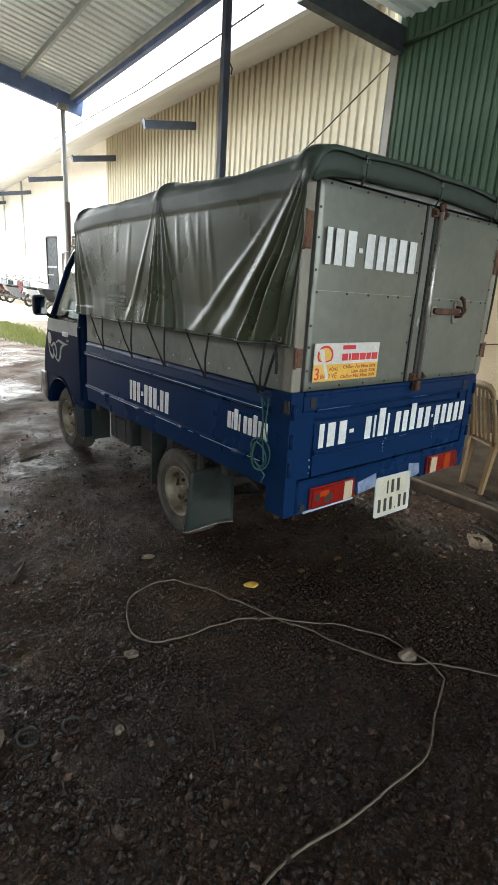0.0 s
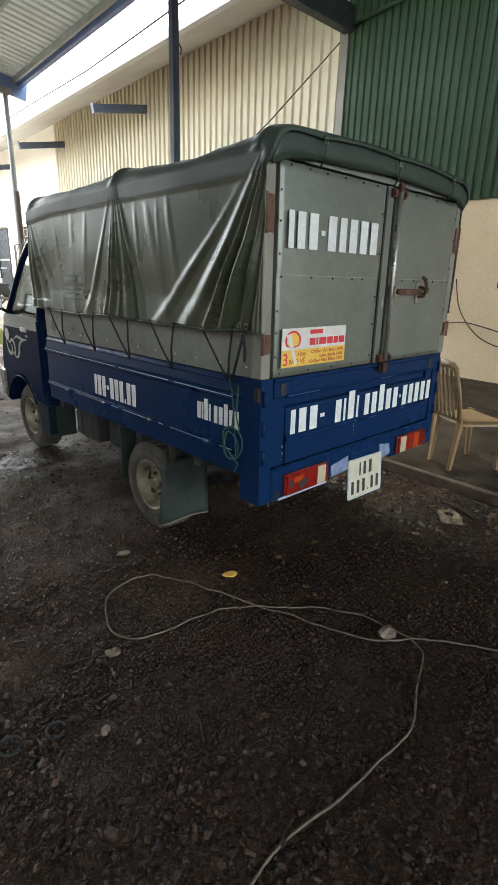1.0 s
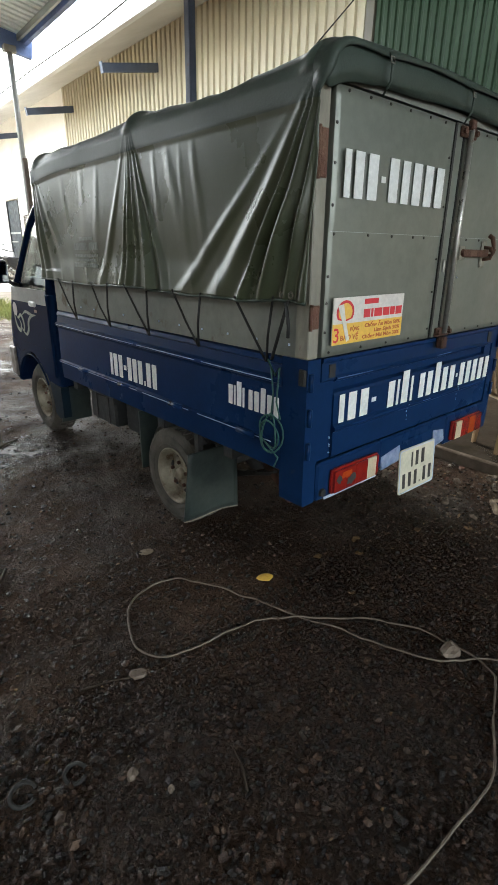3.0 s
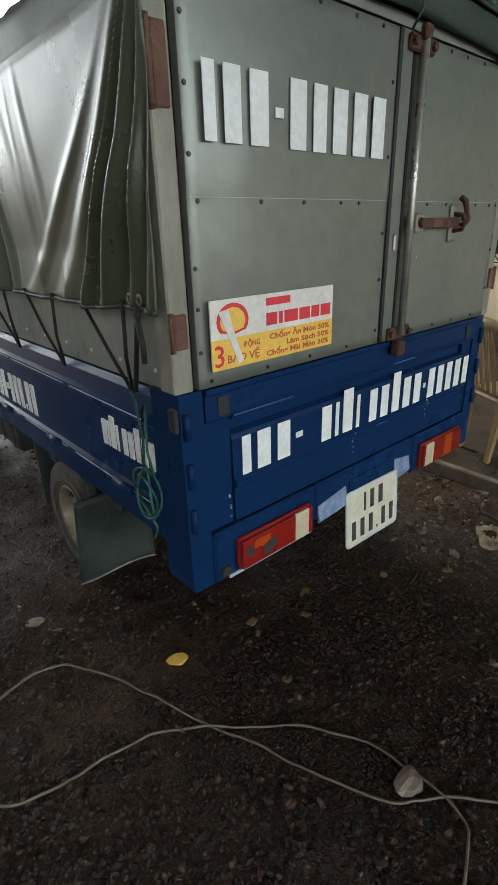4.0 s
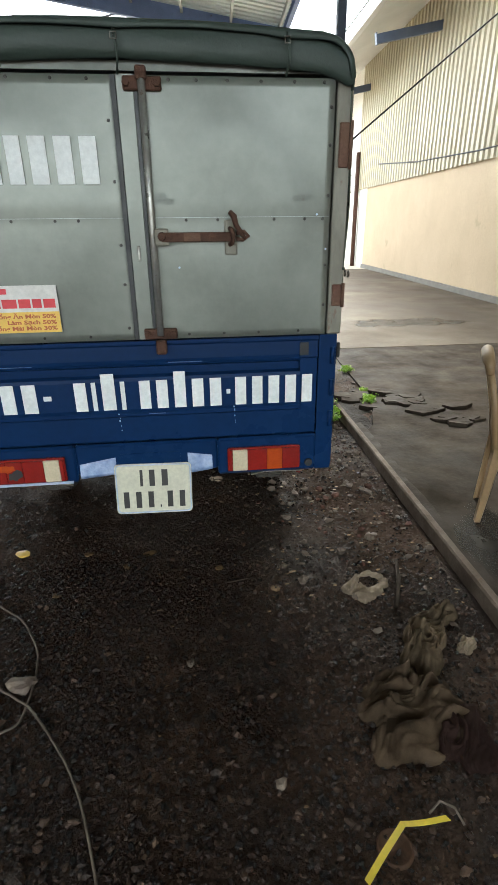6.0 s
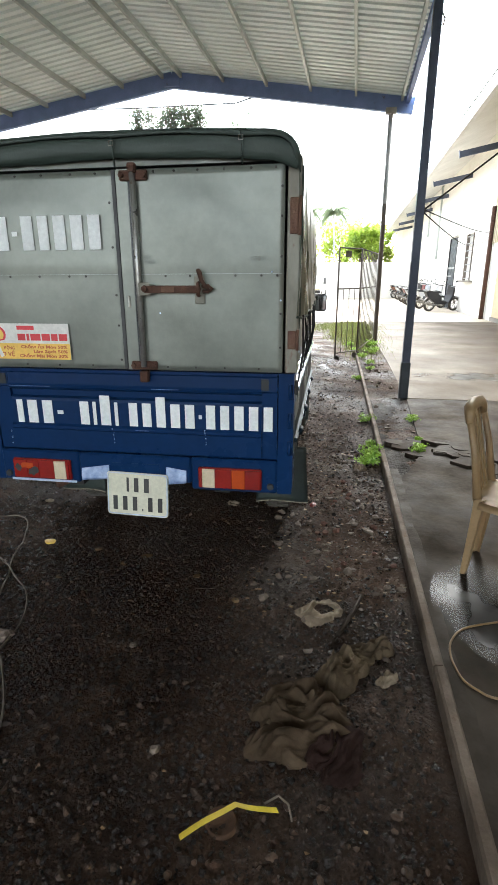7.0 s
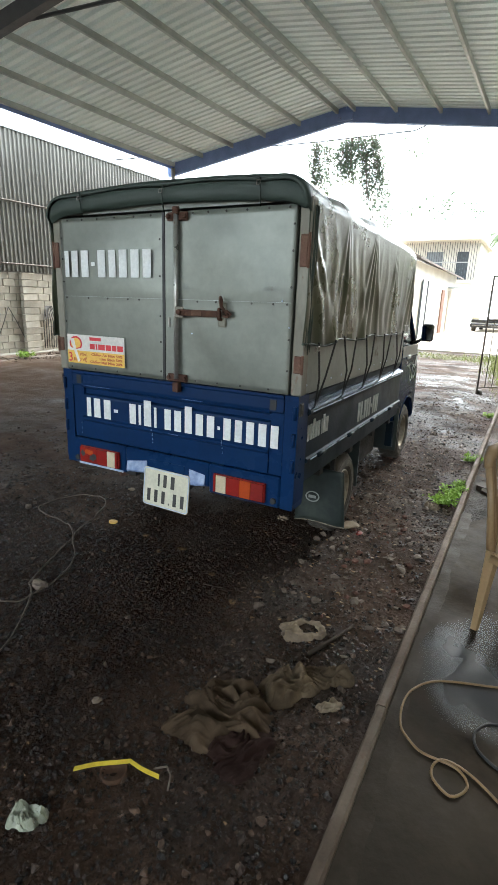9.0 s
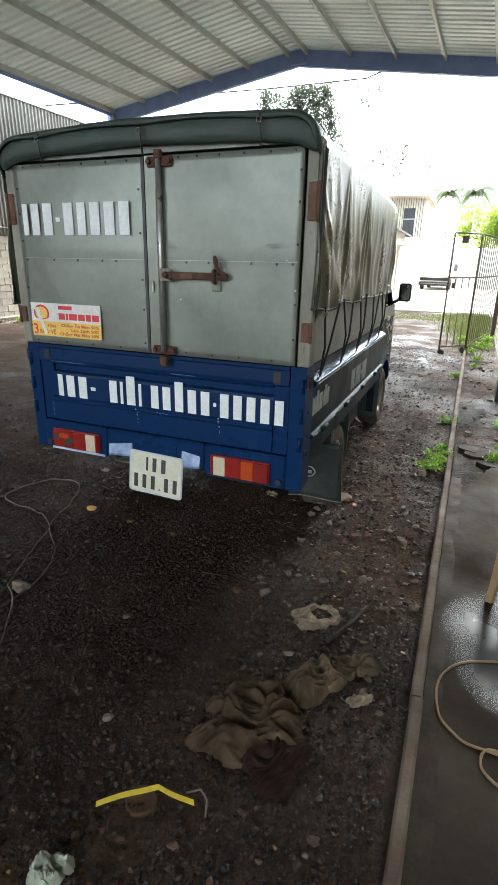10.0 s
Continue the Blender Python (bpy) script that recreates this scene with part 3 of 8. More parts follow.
for cx, cy, rx, ry, seed in ((1.35, 8.8, 1.3, 1.1, 1), (1.10, 6.5, 0.95, 0.75, 2), (2.35, 9.7, 0.55, 0.7, 4)):
    wv, wf = [], []
    for j in range(9):
        for k in range(40):
            a = 2 * math.pi * k / 40
            q = j / 8 * (1 + 0.35 * noise.noise((math.cos(a) * 1.6 + seed * 7, math.sin(a) * 1.6, seed)))
            x, y = cx + rx * q * math.cos(a), cy + ry * q * math.sin(a)
            wv.append((x, y, 0.016 * noise.noise((x * 0.55, y * 0.55, 1.7)) + 0.006 + rise(x, y)))
            if j:
                wf.append(((j - 1) * 40 + k, j * 40 + k, j * 40 + (k + 1) % 40, (j - 1) * 40 + (k + 1) % 40))
    tagged(data_part("puddle", wv, wf, M_WATER, smooth=True), "shallow rain puddle on the dark soil", "puddle", kind="structure")

for cx, cy, rx, ry, seed in ((1.0, 3.78, 0.62, 0.72, 5), (2.75, 7.6, 0.28, 0.9, 3)):
    wv, wf = [], []
    for j in range(17):
        for i in range(40):
            a, q = 2 * math.pi * i / 40, j / 16
            q *= 1 + 0.5 * noise.noise((math.cos(a) * 1.6 + seed * 7, math.sin(a) * 1.6, seed))
            x, y = cx + rx * q * math.cos(a), cy + ry * q * math.sin(a)
            wv.append((x, y, 0.020 * noise.noise((x * 0.55, y * 0.55, 1.7)) + 0.0035 + 0.009 * noise.noise((x * 2.3, y * 2.3, 5.1)) + rise(x, y)))
            if j:
                wf.append(((j - 1) * 40 + i, j * 40 + i, j * 40 + (i + 1) % 40, (j - 1) * 40 + (i + 1) % 40))
    tagged(data_part("wet_soil", wv, wf, M_SHEEN, smooth=True), "rain water standing between the clods of soil", "puddle", kind="structure")
for cx, cy, rx, ry in ((3.95, 1.38, 0.60, 0.54), (5.2, 6.9, 1.2, 0.35)):
    ring = [(cx + rx * q * math.cos(2 * math.pi * k / 32), cy + ry * q * math.sin(2 * math.pi * k / 32), 0.048) for q in (0.34, 0.67, 1.0) for k in range(32)]
    wf = [tuple(range(32))] + [(j * 32 + k, j * 32 + (k + 1) % 32, (j + 1) * 32 + (k + 1) % 32, (j + 1) * 32 + k) for j in range(2) for k in range(32)]
    tagged(data_part("wet_patch", ring, wf, M_FILM), "thin film of rain water on the concrete apron", "puddle", kind="structure")

# dirt against the edging on the slab, with the edging's shade in the colour
dirt = [(3.326, -4.0 + 7.0 * k / 60, 0.047) for k in range(61)]
dirt += [(3.385 + 0.030 * noise.noise((0.0, y * 1.3, 4.0)) + 0.016 * noise.noise((0.0, y * 5, 2.0)) + 0.006 * noise.noise((0.0, y * 17, 6.0)), y, 0.047) for y in [3.0 - 7.0 * k / 420 for k in range(421)]]
tagged(data_part("dirt_strip", dirt, [tuple(range(len(dirt) - 1, -1, -1))], M_DIRTSHADE), "dark strip of dirt and painted shade along the edging", "dirt", kind="structure")

# steel edging between soil and slab, in three lengths
edge = empty("kerb_edging", pose(0, 0, 0))
tagged(edge, "rusty steel angle edging along the concrete apron", "kerb", kind="structure")
for y0, y1, dx in ((-4.0, 0.95, 0.004), (0.955, 3.35, 0.0), (3.355, 9.25, -0.006)):
    prism_part("edging_length", extrude_y([(3.284 + dx, -0.08), (3.322 + dx, -0.08), (3.322 + dx, 0.070), (3.315 + dx, 0.077), (3.291 + dx, 0.075), (3.284 + dx, 0.066)], y0, y1), M_EDGE, edge)

# ---- warehouse on the far side of the apron ----
WT = 0.028


def wx(y):
    return 7.65 + WT * (y - 10)


def wall_piece(name, y0, y1, z0, z1, material, label, thick=0.22, out=0.0, category="wall"):
    prof = [(wx(y0) - out, y0), (wx(y1) - out, y1), (wx(y1) + thick, y1), (wx(y0) + thick, y0)]
    verts = [(x, y, z0) for x, y in prof] + [(x, y, z1) for x, y in prof]
    faces = [(0, 1, 2, 3), (4, 7, 6, 5)] + [(i, (i + 1) % 4, 4 + (i + 1) % 4, 4 + i) for i in range(4)]
    return tagged(prism_part(name, (verts, faces), material), label, category, kind="structure")


wall_piece("wall_east_lower", -7, 17.2, 0.0, 2.50, M_PLASTER, "cream plastered lower warehouse wall")
wall_piece("wall_east_core", -7, 17.2, 2.505, 6.3, M_SOFFIT, "plain wall core behind the ribbed cladding", out=-0.05)
# far white stretch with a doorway and a window
wall_piece("wall_far_a", 17.205, 21.05, 0.0, 6.2, M_WHITEWALL, "white limewashed warehouse wall")
wall_piece("wall_far_b", 22.15, 24.3, 0.0, 6.2, M_WHITEWALL, "white limewashed warehouse wall beside the door")
wall_piece("wall_far_c", 25.9, 60, 0.0, 6.2, M_WHITEWALL, "white limewashed far warehouse wall")
wall_piece("wall_far_d", 21.055, 22.145, 3.02, 6.2, M_WHITEWALL, "white wall above the louvred window")
wall_piece("wall_far_e", 21.055, 22.145, 0.0, 1.25, M_WHITEWALL, "white wall below the louvred window")
wall_piece("wall_far_f", 24.305, 25.895, 3.1, 6.2, M_WHITEWALL, "white wall above the doorway")
wall_piece("wall_far_back", 20.5, 26.5, 0.0, 5.8, M_DARKIN, "dark room wall behind the openings", thick=3.2, out=-3.0)

ud = Vector((WT, 1, 0)).normalized()
wd = Vector((-1, WT, 0)).normalized()
tagged(ribbed_part("wall_east_cladding", (wx(6.22) - 0.01, 6.22, 2.44), ud, (0, 0, 1), wd, 12.1, 3.75, 0.205, 0.044, M_CREAM, crest=0.72), "cream ribbed steel cladding of the warehouse", "wall", kind="structure")
tagged(ribbed_part("wall_green_cladding", (wx(-7) - 0.01, -7, 2.50), ud, (0, 0, 1), wd, 13.18, 3.1, 0.135, 0.026, M_GREEN, crest=0.62), "dark green ribbed steel cladding", "wall", kind="structure")
tagged(box_part("corner_trim", (wx(6.2) - 0.068, wx(6.2) + 0.02, 6.10, 6.245, 2.46, 5.4), M_TRIM), "cream folded corner trim with shade in its colour", "trim", kind="structure")
wall_piece("wall_pilaster", 6.95, 7.25, 0.04, 2.49, M_PLASTER, "cream plaster pilaster", thick=0.02, out=0.14)
wall_piece("pilaster_base", 6.75, 7.45, 0.04, 0.42, M_MORTAR, "grey cement block at the wall's foot", thick=0.02, out=0.32)
wall_piece("wall_skirting", 7.46, 17.2, 0.04, 0.16, M_MORTAR, "grey cement skirting of the wall", thick=0.0, out=0.05, category="skirting")

# soffit and brackets of the eave
bm = bmesh.new()
for (y0, y1) in ((6.3, 60),):
    pts = [(wx(y0), y0, 5.92), (wx(y1), y1, 5.92), (wx(y1) - 1.55, y1, 5.36), (wx(y0) - 1.55, y0, 5.36)]
    a = [bm.verts.new(p) for p in pts]
    b = [bm.verts.new((p[0], p[1], p[2] + 0.05)) for p in pts]
    bm.faces.new(a)
    bm.faces.new(b[::-1])
    for i in range(4):
        bm.faces.new((a[i - 1], a[i], b[i], b[i - 1]))
tagged(part("eave_soffit", bm, M_SOFFIT), "pale sheet underside of the warehouse eave", "soffit", kind="structure")
bm = bmesh.new()
vs = box(bm, -0.06, 0.06, 0, 54, 0, 0.16)
bmesh.ops.transform(bm, matrix=Matrix.Translation((wx(6.3) - 1.60, 6.3, 5.30)) @ Matrix.Rotation(-WT, 4, "Z"), verts=bm.verts)
tagged(part("eave_gutter", bm, M_SOFFIT), "white eave gutter along the warehouse", "gutter", kind="structure")
for y in (12.4, 17.58, 22.8, 28.1, 33.5, 38.9, 44.2):
    br = empty("eave_bracket", pose(wx(y), y, 5.22))
    tagged(br, "blue steel bracket carrying the warehouse eave", "bracket", group="eave brackets")
    drop = Matrix.Rotation(radians(-11), 4, "Y")
    box_part("arm", (-1.46, 0.0, -0.05, 0.05, -0.08, 0.09), M_BRACKET, br, m=drop)
    box_part("end_plate", (-1.485, -1.462, -0.06, 0.06, -0.09, 0.12), M_BRACKET, br, m=drop)
# dark rafter and lean-to sheet over the near apron
bm = bmesh.new()
box(bm, 5.35, 7.60, 6.02, 6.18, 5.06, 5.40)
tagged(part("apron_rafter", bm, M_DARKSTEEL), "dark blue steel rafter at the cladding corner", "beam", kind="structure")
# west half is unseen, extended to keep daylight off the apron
tagged(ribbed_part("apron_roof", (3.45, -7, 5.50), (0, 1, 0), (1, 0, 0.012), (0, 0, -1), 13.1, 4.2, 0.2, 0.03, M_ROOF), "grey ribbed sheet roof over the apron", "roof", kind="structure")
tube_part("apron_purlin", [(7.46, 6.0, 5.15), (7.43, 2.0, 5.42), (7.3, -5, 5.44)], 0.03, M_GREEN)
tagged(bpy.data.objects["apron_purlin"], "green steel tube under the apron roof", "beam", kind="structure")


def louvre_window(y, z0, z1, width):
    ob = empty("window_1", pose(wx(y), y, z0))
    tagged(ob, "dark louvred window in the white wall", "window", kind="structure")
    box_part("window_frame", (-0.05, 0.06, -width / 2, -width / 2 + 0.06, 0, z1 - z0), M_WOOD, ob)
    box_part("window_frame", (-0.05, 0.06, width / 2 - 0.06, width / 2, 0, z1 - z0), M_WOOD, ob)
    box_part("window_sill", (-0.16, -0.001, -width / 2 - 0.5, width / 2 + 0.45, -0.07, -0.002), M_MORTAR, ob)
    k = 0.06
    while k < z1 - z0 - 0.05:
        box_part("slat", (-0.03, 0.03, -width / 2 + 0.062, width / 2 - 0.062, k, k + 0.03), M_POLE, ob, m=None)
        k += 0.26
    return ob


louvre_window(21.6, 1.27, 3.0, 1.07)
# doorway with a dark half-open leaf
dr = empty("door_1", pose(wx(25.1), 25.1, 0.03))
tagged(dr, "tall dark door in the white warehouse wall", "door", kind="structure")
box_part("door_frame", (-0.04, 0.05, -0.79, -0.70, 0, 3.05), M_DARKIN, dr)
box_part("door_frame", (-0.04, 0.05, 0.70, 0.788, 0, 3.05), M_DARKIN, dr)
box_part("door_leaf", (0.0, 0.04, -0.695, 0.695, 0.01, 3.04), M_DARKSTEEL, dr)
box_part("crossbar", (-0.03, -0.003, -0.695, 0.695, 1.72, 1.80), M_POLE, dr)
box_part("crossbar", (-0.03, -0.003, -0.1, 0.695, 1.38, 1.44), M_POLE, dr)
box_part("lintel", (-0.12, -0.002, -0.85, 0.95, 3.08, 3.16), M_SOFFIT, dr)
dr2 = empty("door_2", pose(wx(39.0), 39.0, 0.03))
tagged(dr2, "narrow dark door far along the white wall", "door", kind="structure")
box_part("door_leaf", (-0.05, -0.004, -0.62, 0.62, 0, 2.30), M_DARKSTEEL, dr2)
for a_ in (-0.70, 0.622):
    box_part("door_frame", (-0.08, -0.004, a_, a_ + 0.078, 0, 2.38), M_DARKIN, dr2)
for y, z in ((29.4, 2.3), (33.5, 3.7)):
    tagged(tube_part("hanger_pipe", [(wx(y) - 0.12, y, z), (wx(y) - 0.12, y, 5.85)], 0.05, M_PURLIN), "grey pipe hanging from the warehouse eave", "pipe", kind="structure")
# window in the green bay
wn1 = empty("window_2", pose(wx(2.80), 2.80, 1.34))
tagged(wn1, "small dark barred window in the cream wall", "window", kind="structure")
box_part("pane", (-0.012, -0.004, -0.33, 0.33, 0, 0.52), M_DARKIN, wn1)
for k in range(5):
    box_part("bar", (-0.03, -0.014, -0.33, 0.33, 0.05 + 0.105 * k, 0.065 + 0.105 * k), M_DARKSTEEL, wn1)

tagged(tube_part("drain_pipe", [(wx(18.1) - 0.10, 18.1, 0.0), (wx(18.1) - 0.10, 18.15, 3.55)], 0.075, M_RUST), "rusty vertical pipe on the warehouse wall", "pipe", kind="structure")
tagged(tube_part("wall_cable", smooth_path([(wx(3.75) - 0.05, 3.72, 1.45), (wx(3.6) - 0.07, 3.6, 1.05), (wx(3.4) - 0.08, 3.35, 0.75), (wx(3.0) - 0.08, 3.02, 0.58), (wx(2.4) - 0.08, 2.4, 0.50)]), 0.008, M_CABLE), "loose black cable hanging on the wall", "cable")
tagged(tube_part("wall_cable", smooth_path([(wx(3.9) - 0.05, 3.95, 0.78), (wx(3.6) - 0.07, 3.55, 0.85), (wx(3.3) - 0.07, 3.25, 0.82), (wx(2.9) - 0.06, 2.8, 0.72)]), 0.008, M_CABLE), "loose black cable hanging on the wall", "cable")
sag = [(wx(16) - 0.06, 16.0, 3.0), (wx(13) - 0.05, 13.0, 2.75), (wx(10) - 0.05, 10.0, 2.62), (wx(8.5) - 0.05, 8.5, 2.60), (wx(7) - 0.05, 7.0, 2.78)]
tagged(tube_part("sagging_cable", sag, 0.016, M_CABLE), "thin cable sagging along the cladding", "cable")
tagged(tube_part("stay_cable", [(3.755, 5.44, 2.06), (5.6, 5.85, 3.46), (wx(6.28) - 0.06, 6.27, 4.98)], 0.009, M_CABLE), "black cable strung from post to cladding corner", "cable")
for z0_, z1_, sg_ in ((2.06, 2.75, 0.05), (2.03, 2.62, 0.30)):
    line = [(3.76 + (wx(18.1) - 0.18 - 3.76) * k / 14, 5.44 + 12.62 * k / 14, z0_ + (z1_ - z0_) * k / 14 - sg_ * math.sin(math.pi * k / 14)) for k in range(15)]
    tagged(tube_part("sagging_cable", line, 0.007, M_CABLE, seg=6), "thin cable slung from the post to the warehouse wall", "cable")
tagged(tube_part("gutter_cable", [(wx(7.5) - 1.75, 7.5, 5.62), (wx(12) - 1.72, 12, 5.52), (wx(16) - 1.72, 16, 5.58), (wx(24) - 1.72, 24, 5.55)], 0.016, M_CABLE), "thin cable along the eave gutter", "cable")

# ---- open shed roof over the truck ----
CT = 0.035
YF, ZE, ZR = 10.88, 4.53, 5.20
XL, XM, XR = -5.06, -0.54, 4.06
# unseen rear end, placed to hold daylight off the near ground
YB = -8.0


def cxy(x, y):
    return x + CT * (y - YF)


cu = Vector((CT, 1, 0)).normalized()
span = (YF - YB) * math.hypot(1, CT)
for nm, xe in (("shed_roof_east", XR), ("shed_roof_west", XL)):
    o = Vector((cxy(xe, YB), YB, ZE + 0.10))
    top = Vector((cxy(XM, YB), YB, ZR + 0.10))
    v = (top - o)
    ln_ = v.length
    v.normalize()
    w = v.cross(cu) if xe > 0 else cu.cross(v)
    if w.z < 0:
        w = -w
    tagged(ribbed_part(nm, o, cu, v, w, span, ln_ + 0.01, 0.165, 0.060, M_ROOF, crest=0.24), "grey-white ribbed metal shed roof seen from below", "roof", kind="structure")
    for k in range(6):
        f = (k + 0.12) / 5.35
        p0 = o + v * (ln_ * f) - w * 0.062
        bm = bmesh.new()
        box(bm, -0.022, 0.022, 0, span, -0.035, 0.055)
        bmesh.ops.transform(bm, matrix=Matrix.Translation(p0) @ Matrix.Rotation(-CT, 4, "Z"), verts=bm.verts)
        tagged(part("purlin", bm, M_PURLIN), "grey steel purlin under the shed roof", "purlin", group="shed purlins", kind="structure")


def rafter(name, y, hgt, wid, material, label, top=-0.02):
    for xe in (XL, XR):
        a, b = Vector((cxy(xe, y), y, ZE + 0.02)), Vector((cxy(XM, y), y, ZR + 0.02))
        d = (b - a).normalized()
        nrm = Vector((-d.z, 0, d.x)) if d.x > 0 else Vector((d.z, 0, -d.x))
        bm = bmesh.new()
        vs = []
        for p in (a - d * 0.12, b):
            for q in (-hgt, top):
                for t in (-wid, 0):
                    vs.append(bm.verts.new(p + nrm * q + Vector((0, t, 0))))
        for f in ((0, 1, 3, 2), (4, 6, 7, 5), (0, 4, 5, 1), (2, 3, 7, 6), (0, 2, 6, 4), (1, 5, 7, 3)):
            bm.faces.new([vs[i] for i in f])
        tagged(part(name, bm, material), label, "beam", kind="structure")


rafter("gable_beam", YF, 0.20, 0.10, M_STEELBLUE, "blue painted steel gable beam of the shed", top=0.072)
for y in (4.72, 0.0, -5.4, -7.9):
    rafter("roof_beam", y, 0.22, 0.12, M_RAFTER, "dark grey steel rafter under the shed roof")
tagged(tube_part("tie_rod", [(-3.05, 4.68, 4.74), (-1.12, 5.45, 5.06)], 0.024, M_RAFTER, seg=8), "thin steel brace from rafter to purlin", "brace", kind="structure")
tagged(box_part("ridge_plate", (XM - 0.16, XM + 0.16, YF - 0.165, YF - 0.005, ZR - 0.175, ZR - 0.045), M_STEELBLUE), "blue steel plate joining the roof beams", "plate", kind="structure")
for xe, s in ((XR, 1), (XL, -1)):
    bm = bmesh.new()
    box(bm, -0.04, 0.04, 0, span, -0.06, 0.05)
    bmesh.ops.transform(bm, matrix=Matrix.Translation((cxy(xe, YB), YB, ZE + 0.05)) @ Matrix.Rotation(-CT, 4, "Z"), verts=bm.verts)
    tagged(part("eave_trim", bm, M_STEELBLUE), "blue steel eave edge of the shed roof", "trim", kind="structure")

post = empty("shed_post", pose(3.71, 5.42, 0.04))
tagged(post, "square blue steel post of the shed on the slab's edge", "post", group="shed posts")
box_part("column", (-0.042, 0.042, -0.042, 0.042, 0, 4.44), M_POSTBLUE, post, bevel=0.006)
box_part("base_sleeve", (-0.050, 0.050, -0.050, 0.050, 0, 0.42), M_DARKSTEEL, post, "dark wet sleeve", bevel=0.006)
tube_part("wire_loop", [(0.040, -0.02, 3.72), (0.065, -0.045, 3.66), (0.052, -0.050, 3.60), (0.038, -0.030, 3.62)], 0.008, M_CABLE, post)
tube_part("cable_tie", [(0.042, 0.0, 1.98), (0.054, 0.02, 2.00), (0.053, 0.03, 2.03), (0.042, 0.02, 2.05)], 0.012, M_CABLE, post)
far = empty("shed_post", pose(3.75, 10.70, 0.03))
tagged(far, "thin grey pole with a timber board tied to its foot", "post", group="shed posts")
tube_part("column", [(0, 0, 0), (0, 0, 4.34)], 0.045, M_POLE, far, seg=12)
box_part("head_plate", (-0.10, 0.10, -0.06, 0.06, 4.30, 4.40), M_POLE, far, bevel=0.01)
box_part("timber_board", (-0.040, 0.035, -0.11, -0.047, 0, 2.74), M_WOOD, far, "weathered timber board", bevel=0.008)
for x, y in ((-4.95, 10.72), (-5.1, 5.42), (-5.3, 0.0), (3.40, -7.6)):
    p2 = empty("shed_post", pose(x, y, 0))
    tagged(p2, "thin grey steel pole of the shed", "post", group="shed posts")
    tube_part("column", [(0, 0, -0.02), (0, 0, 4.5)], 0.05, M_POLE, p2, seg=12)

# ---- ribbed and block wall on the west side ----
WX = -6.75
tagged(ribbed_part("wall_west_cladding", (WX + 0.02, -8, 1.86), (0, 1, 0), (0, 0, 1), (1, 0, 0), 30, 2.86, 0.105, 0.034, M_GREYRIB), "grey ribbed steel upper wall", "wall", kind="structure")
tagged(box_part("wall_west_core", (WX - 0.2, WX - 0.02, -8, 22, 0, 4.65), M_MORTAR), "grey mortar core of the block wall", "wall", kind="structure")
tagged(box_part("wall_west_cap", (WX - 0.05, WX + 0.08, -8, 22, 4.70, 4.78), M_PURLIN), "pale capping of the ribbed wall", "trim", kind="structure")
for z in (2.02, 3.30):
    tagged(tube_part("wall_rail", [(WX + 0.075, -8, z), (WX + 0.075, 22, z)], 0.018, M_GATE), "thin rail across the ribbed wall", "rail", kind="structure")


# ---- far houses, trees, vehicles ----
def long_house():
    h = empty("long_white_house", pose(-0.75, 19.5, 0.03))
    tagged(h, "long low white house with doors in its side", "house")
    prism_part("wall", ([(0, 0, 0), (0, 4.0, 0), (0, 4.0, 3.0), (0, 0, 3.0), (-5, 0, 0), (-5, 12, 0), (-5, 12, 3.0), (-5, 0, 3.0), (0, 12, 0), (0, 12, 3.0)],
                        [(4, 0, 3, 7), (4, 5, 6, 7), (8, 5, 6, 9), (0, 8, 9, 3), (3, 9, 6, 7), (0, 4, 5, 8)]), M_HOUSEWALL, h)
    prism_part("roof", ([(0.35, -0.2, 2.98), (0.35, 12.2, 2.80), (-2.5, 12.2, 4.0), (-2.5, -0.2, 4.2), (0.35, -0.2, 3.06), (0.35, 12.2, 2.88), (-2.5, 12.2, 4.08), (-2.5, -0.2, 4.28)],
                        [(0, 1, 2, 3), (4, 7, 6, 5), (0, 4, 5, 1), (1, 5, 6, 2), (2, 6, 7, 3), (3, 7, 4, 0)]), M_WOOD, h)
    d = box_part("door", (0.005, 0.05, 2.2, 3.3, 0, 2.3), M_PURLIN, h, "grey steel door")
    box_part("frame", (0.05, 0.08, 2.12, 2.2, 0, 2.36), M_DARKSTEEL, d)
    box_part("frame", (0.05, 0.08, 3.3, 3.38, 0, 2.36), M_DARKSTEEL, d)
    box_part("door", (0.005, 0.05, 7.4, 8.2, 0, 2.1), M_ORANGE, h, "orange-brown wooden door")
    box_part("door", (0.005, 0.05, 9.6, 10.4, 0, 2.1), M_YARD, h, "ochre door")
    box_part("awning", (0.0, 0.7, 9.3, 10.8, 2.25, 2.31), M_PURLIN, h)


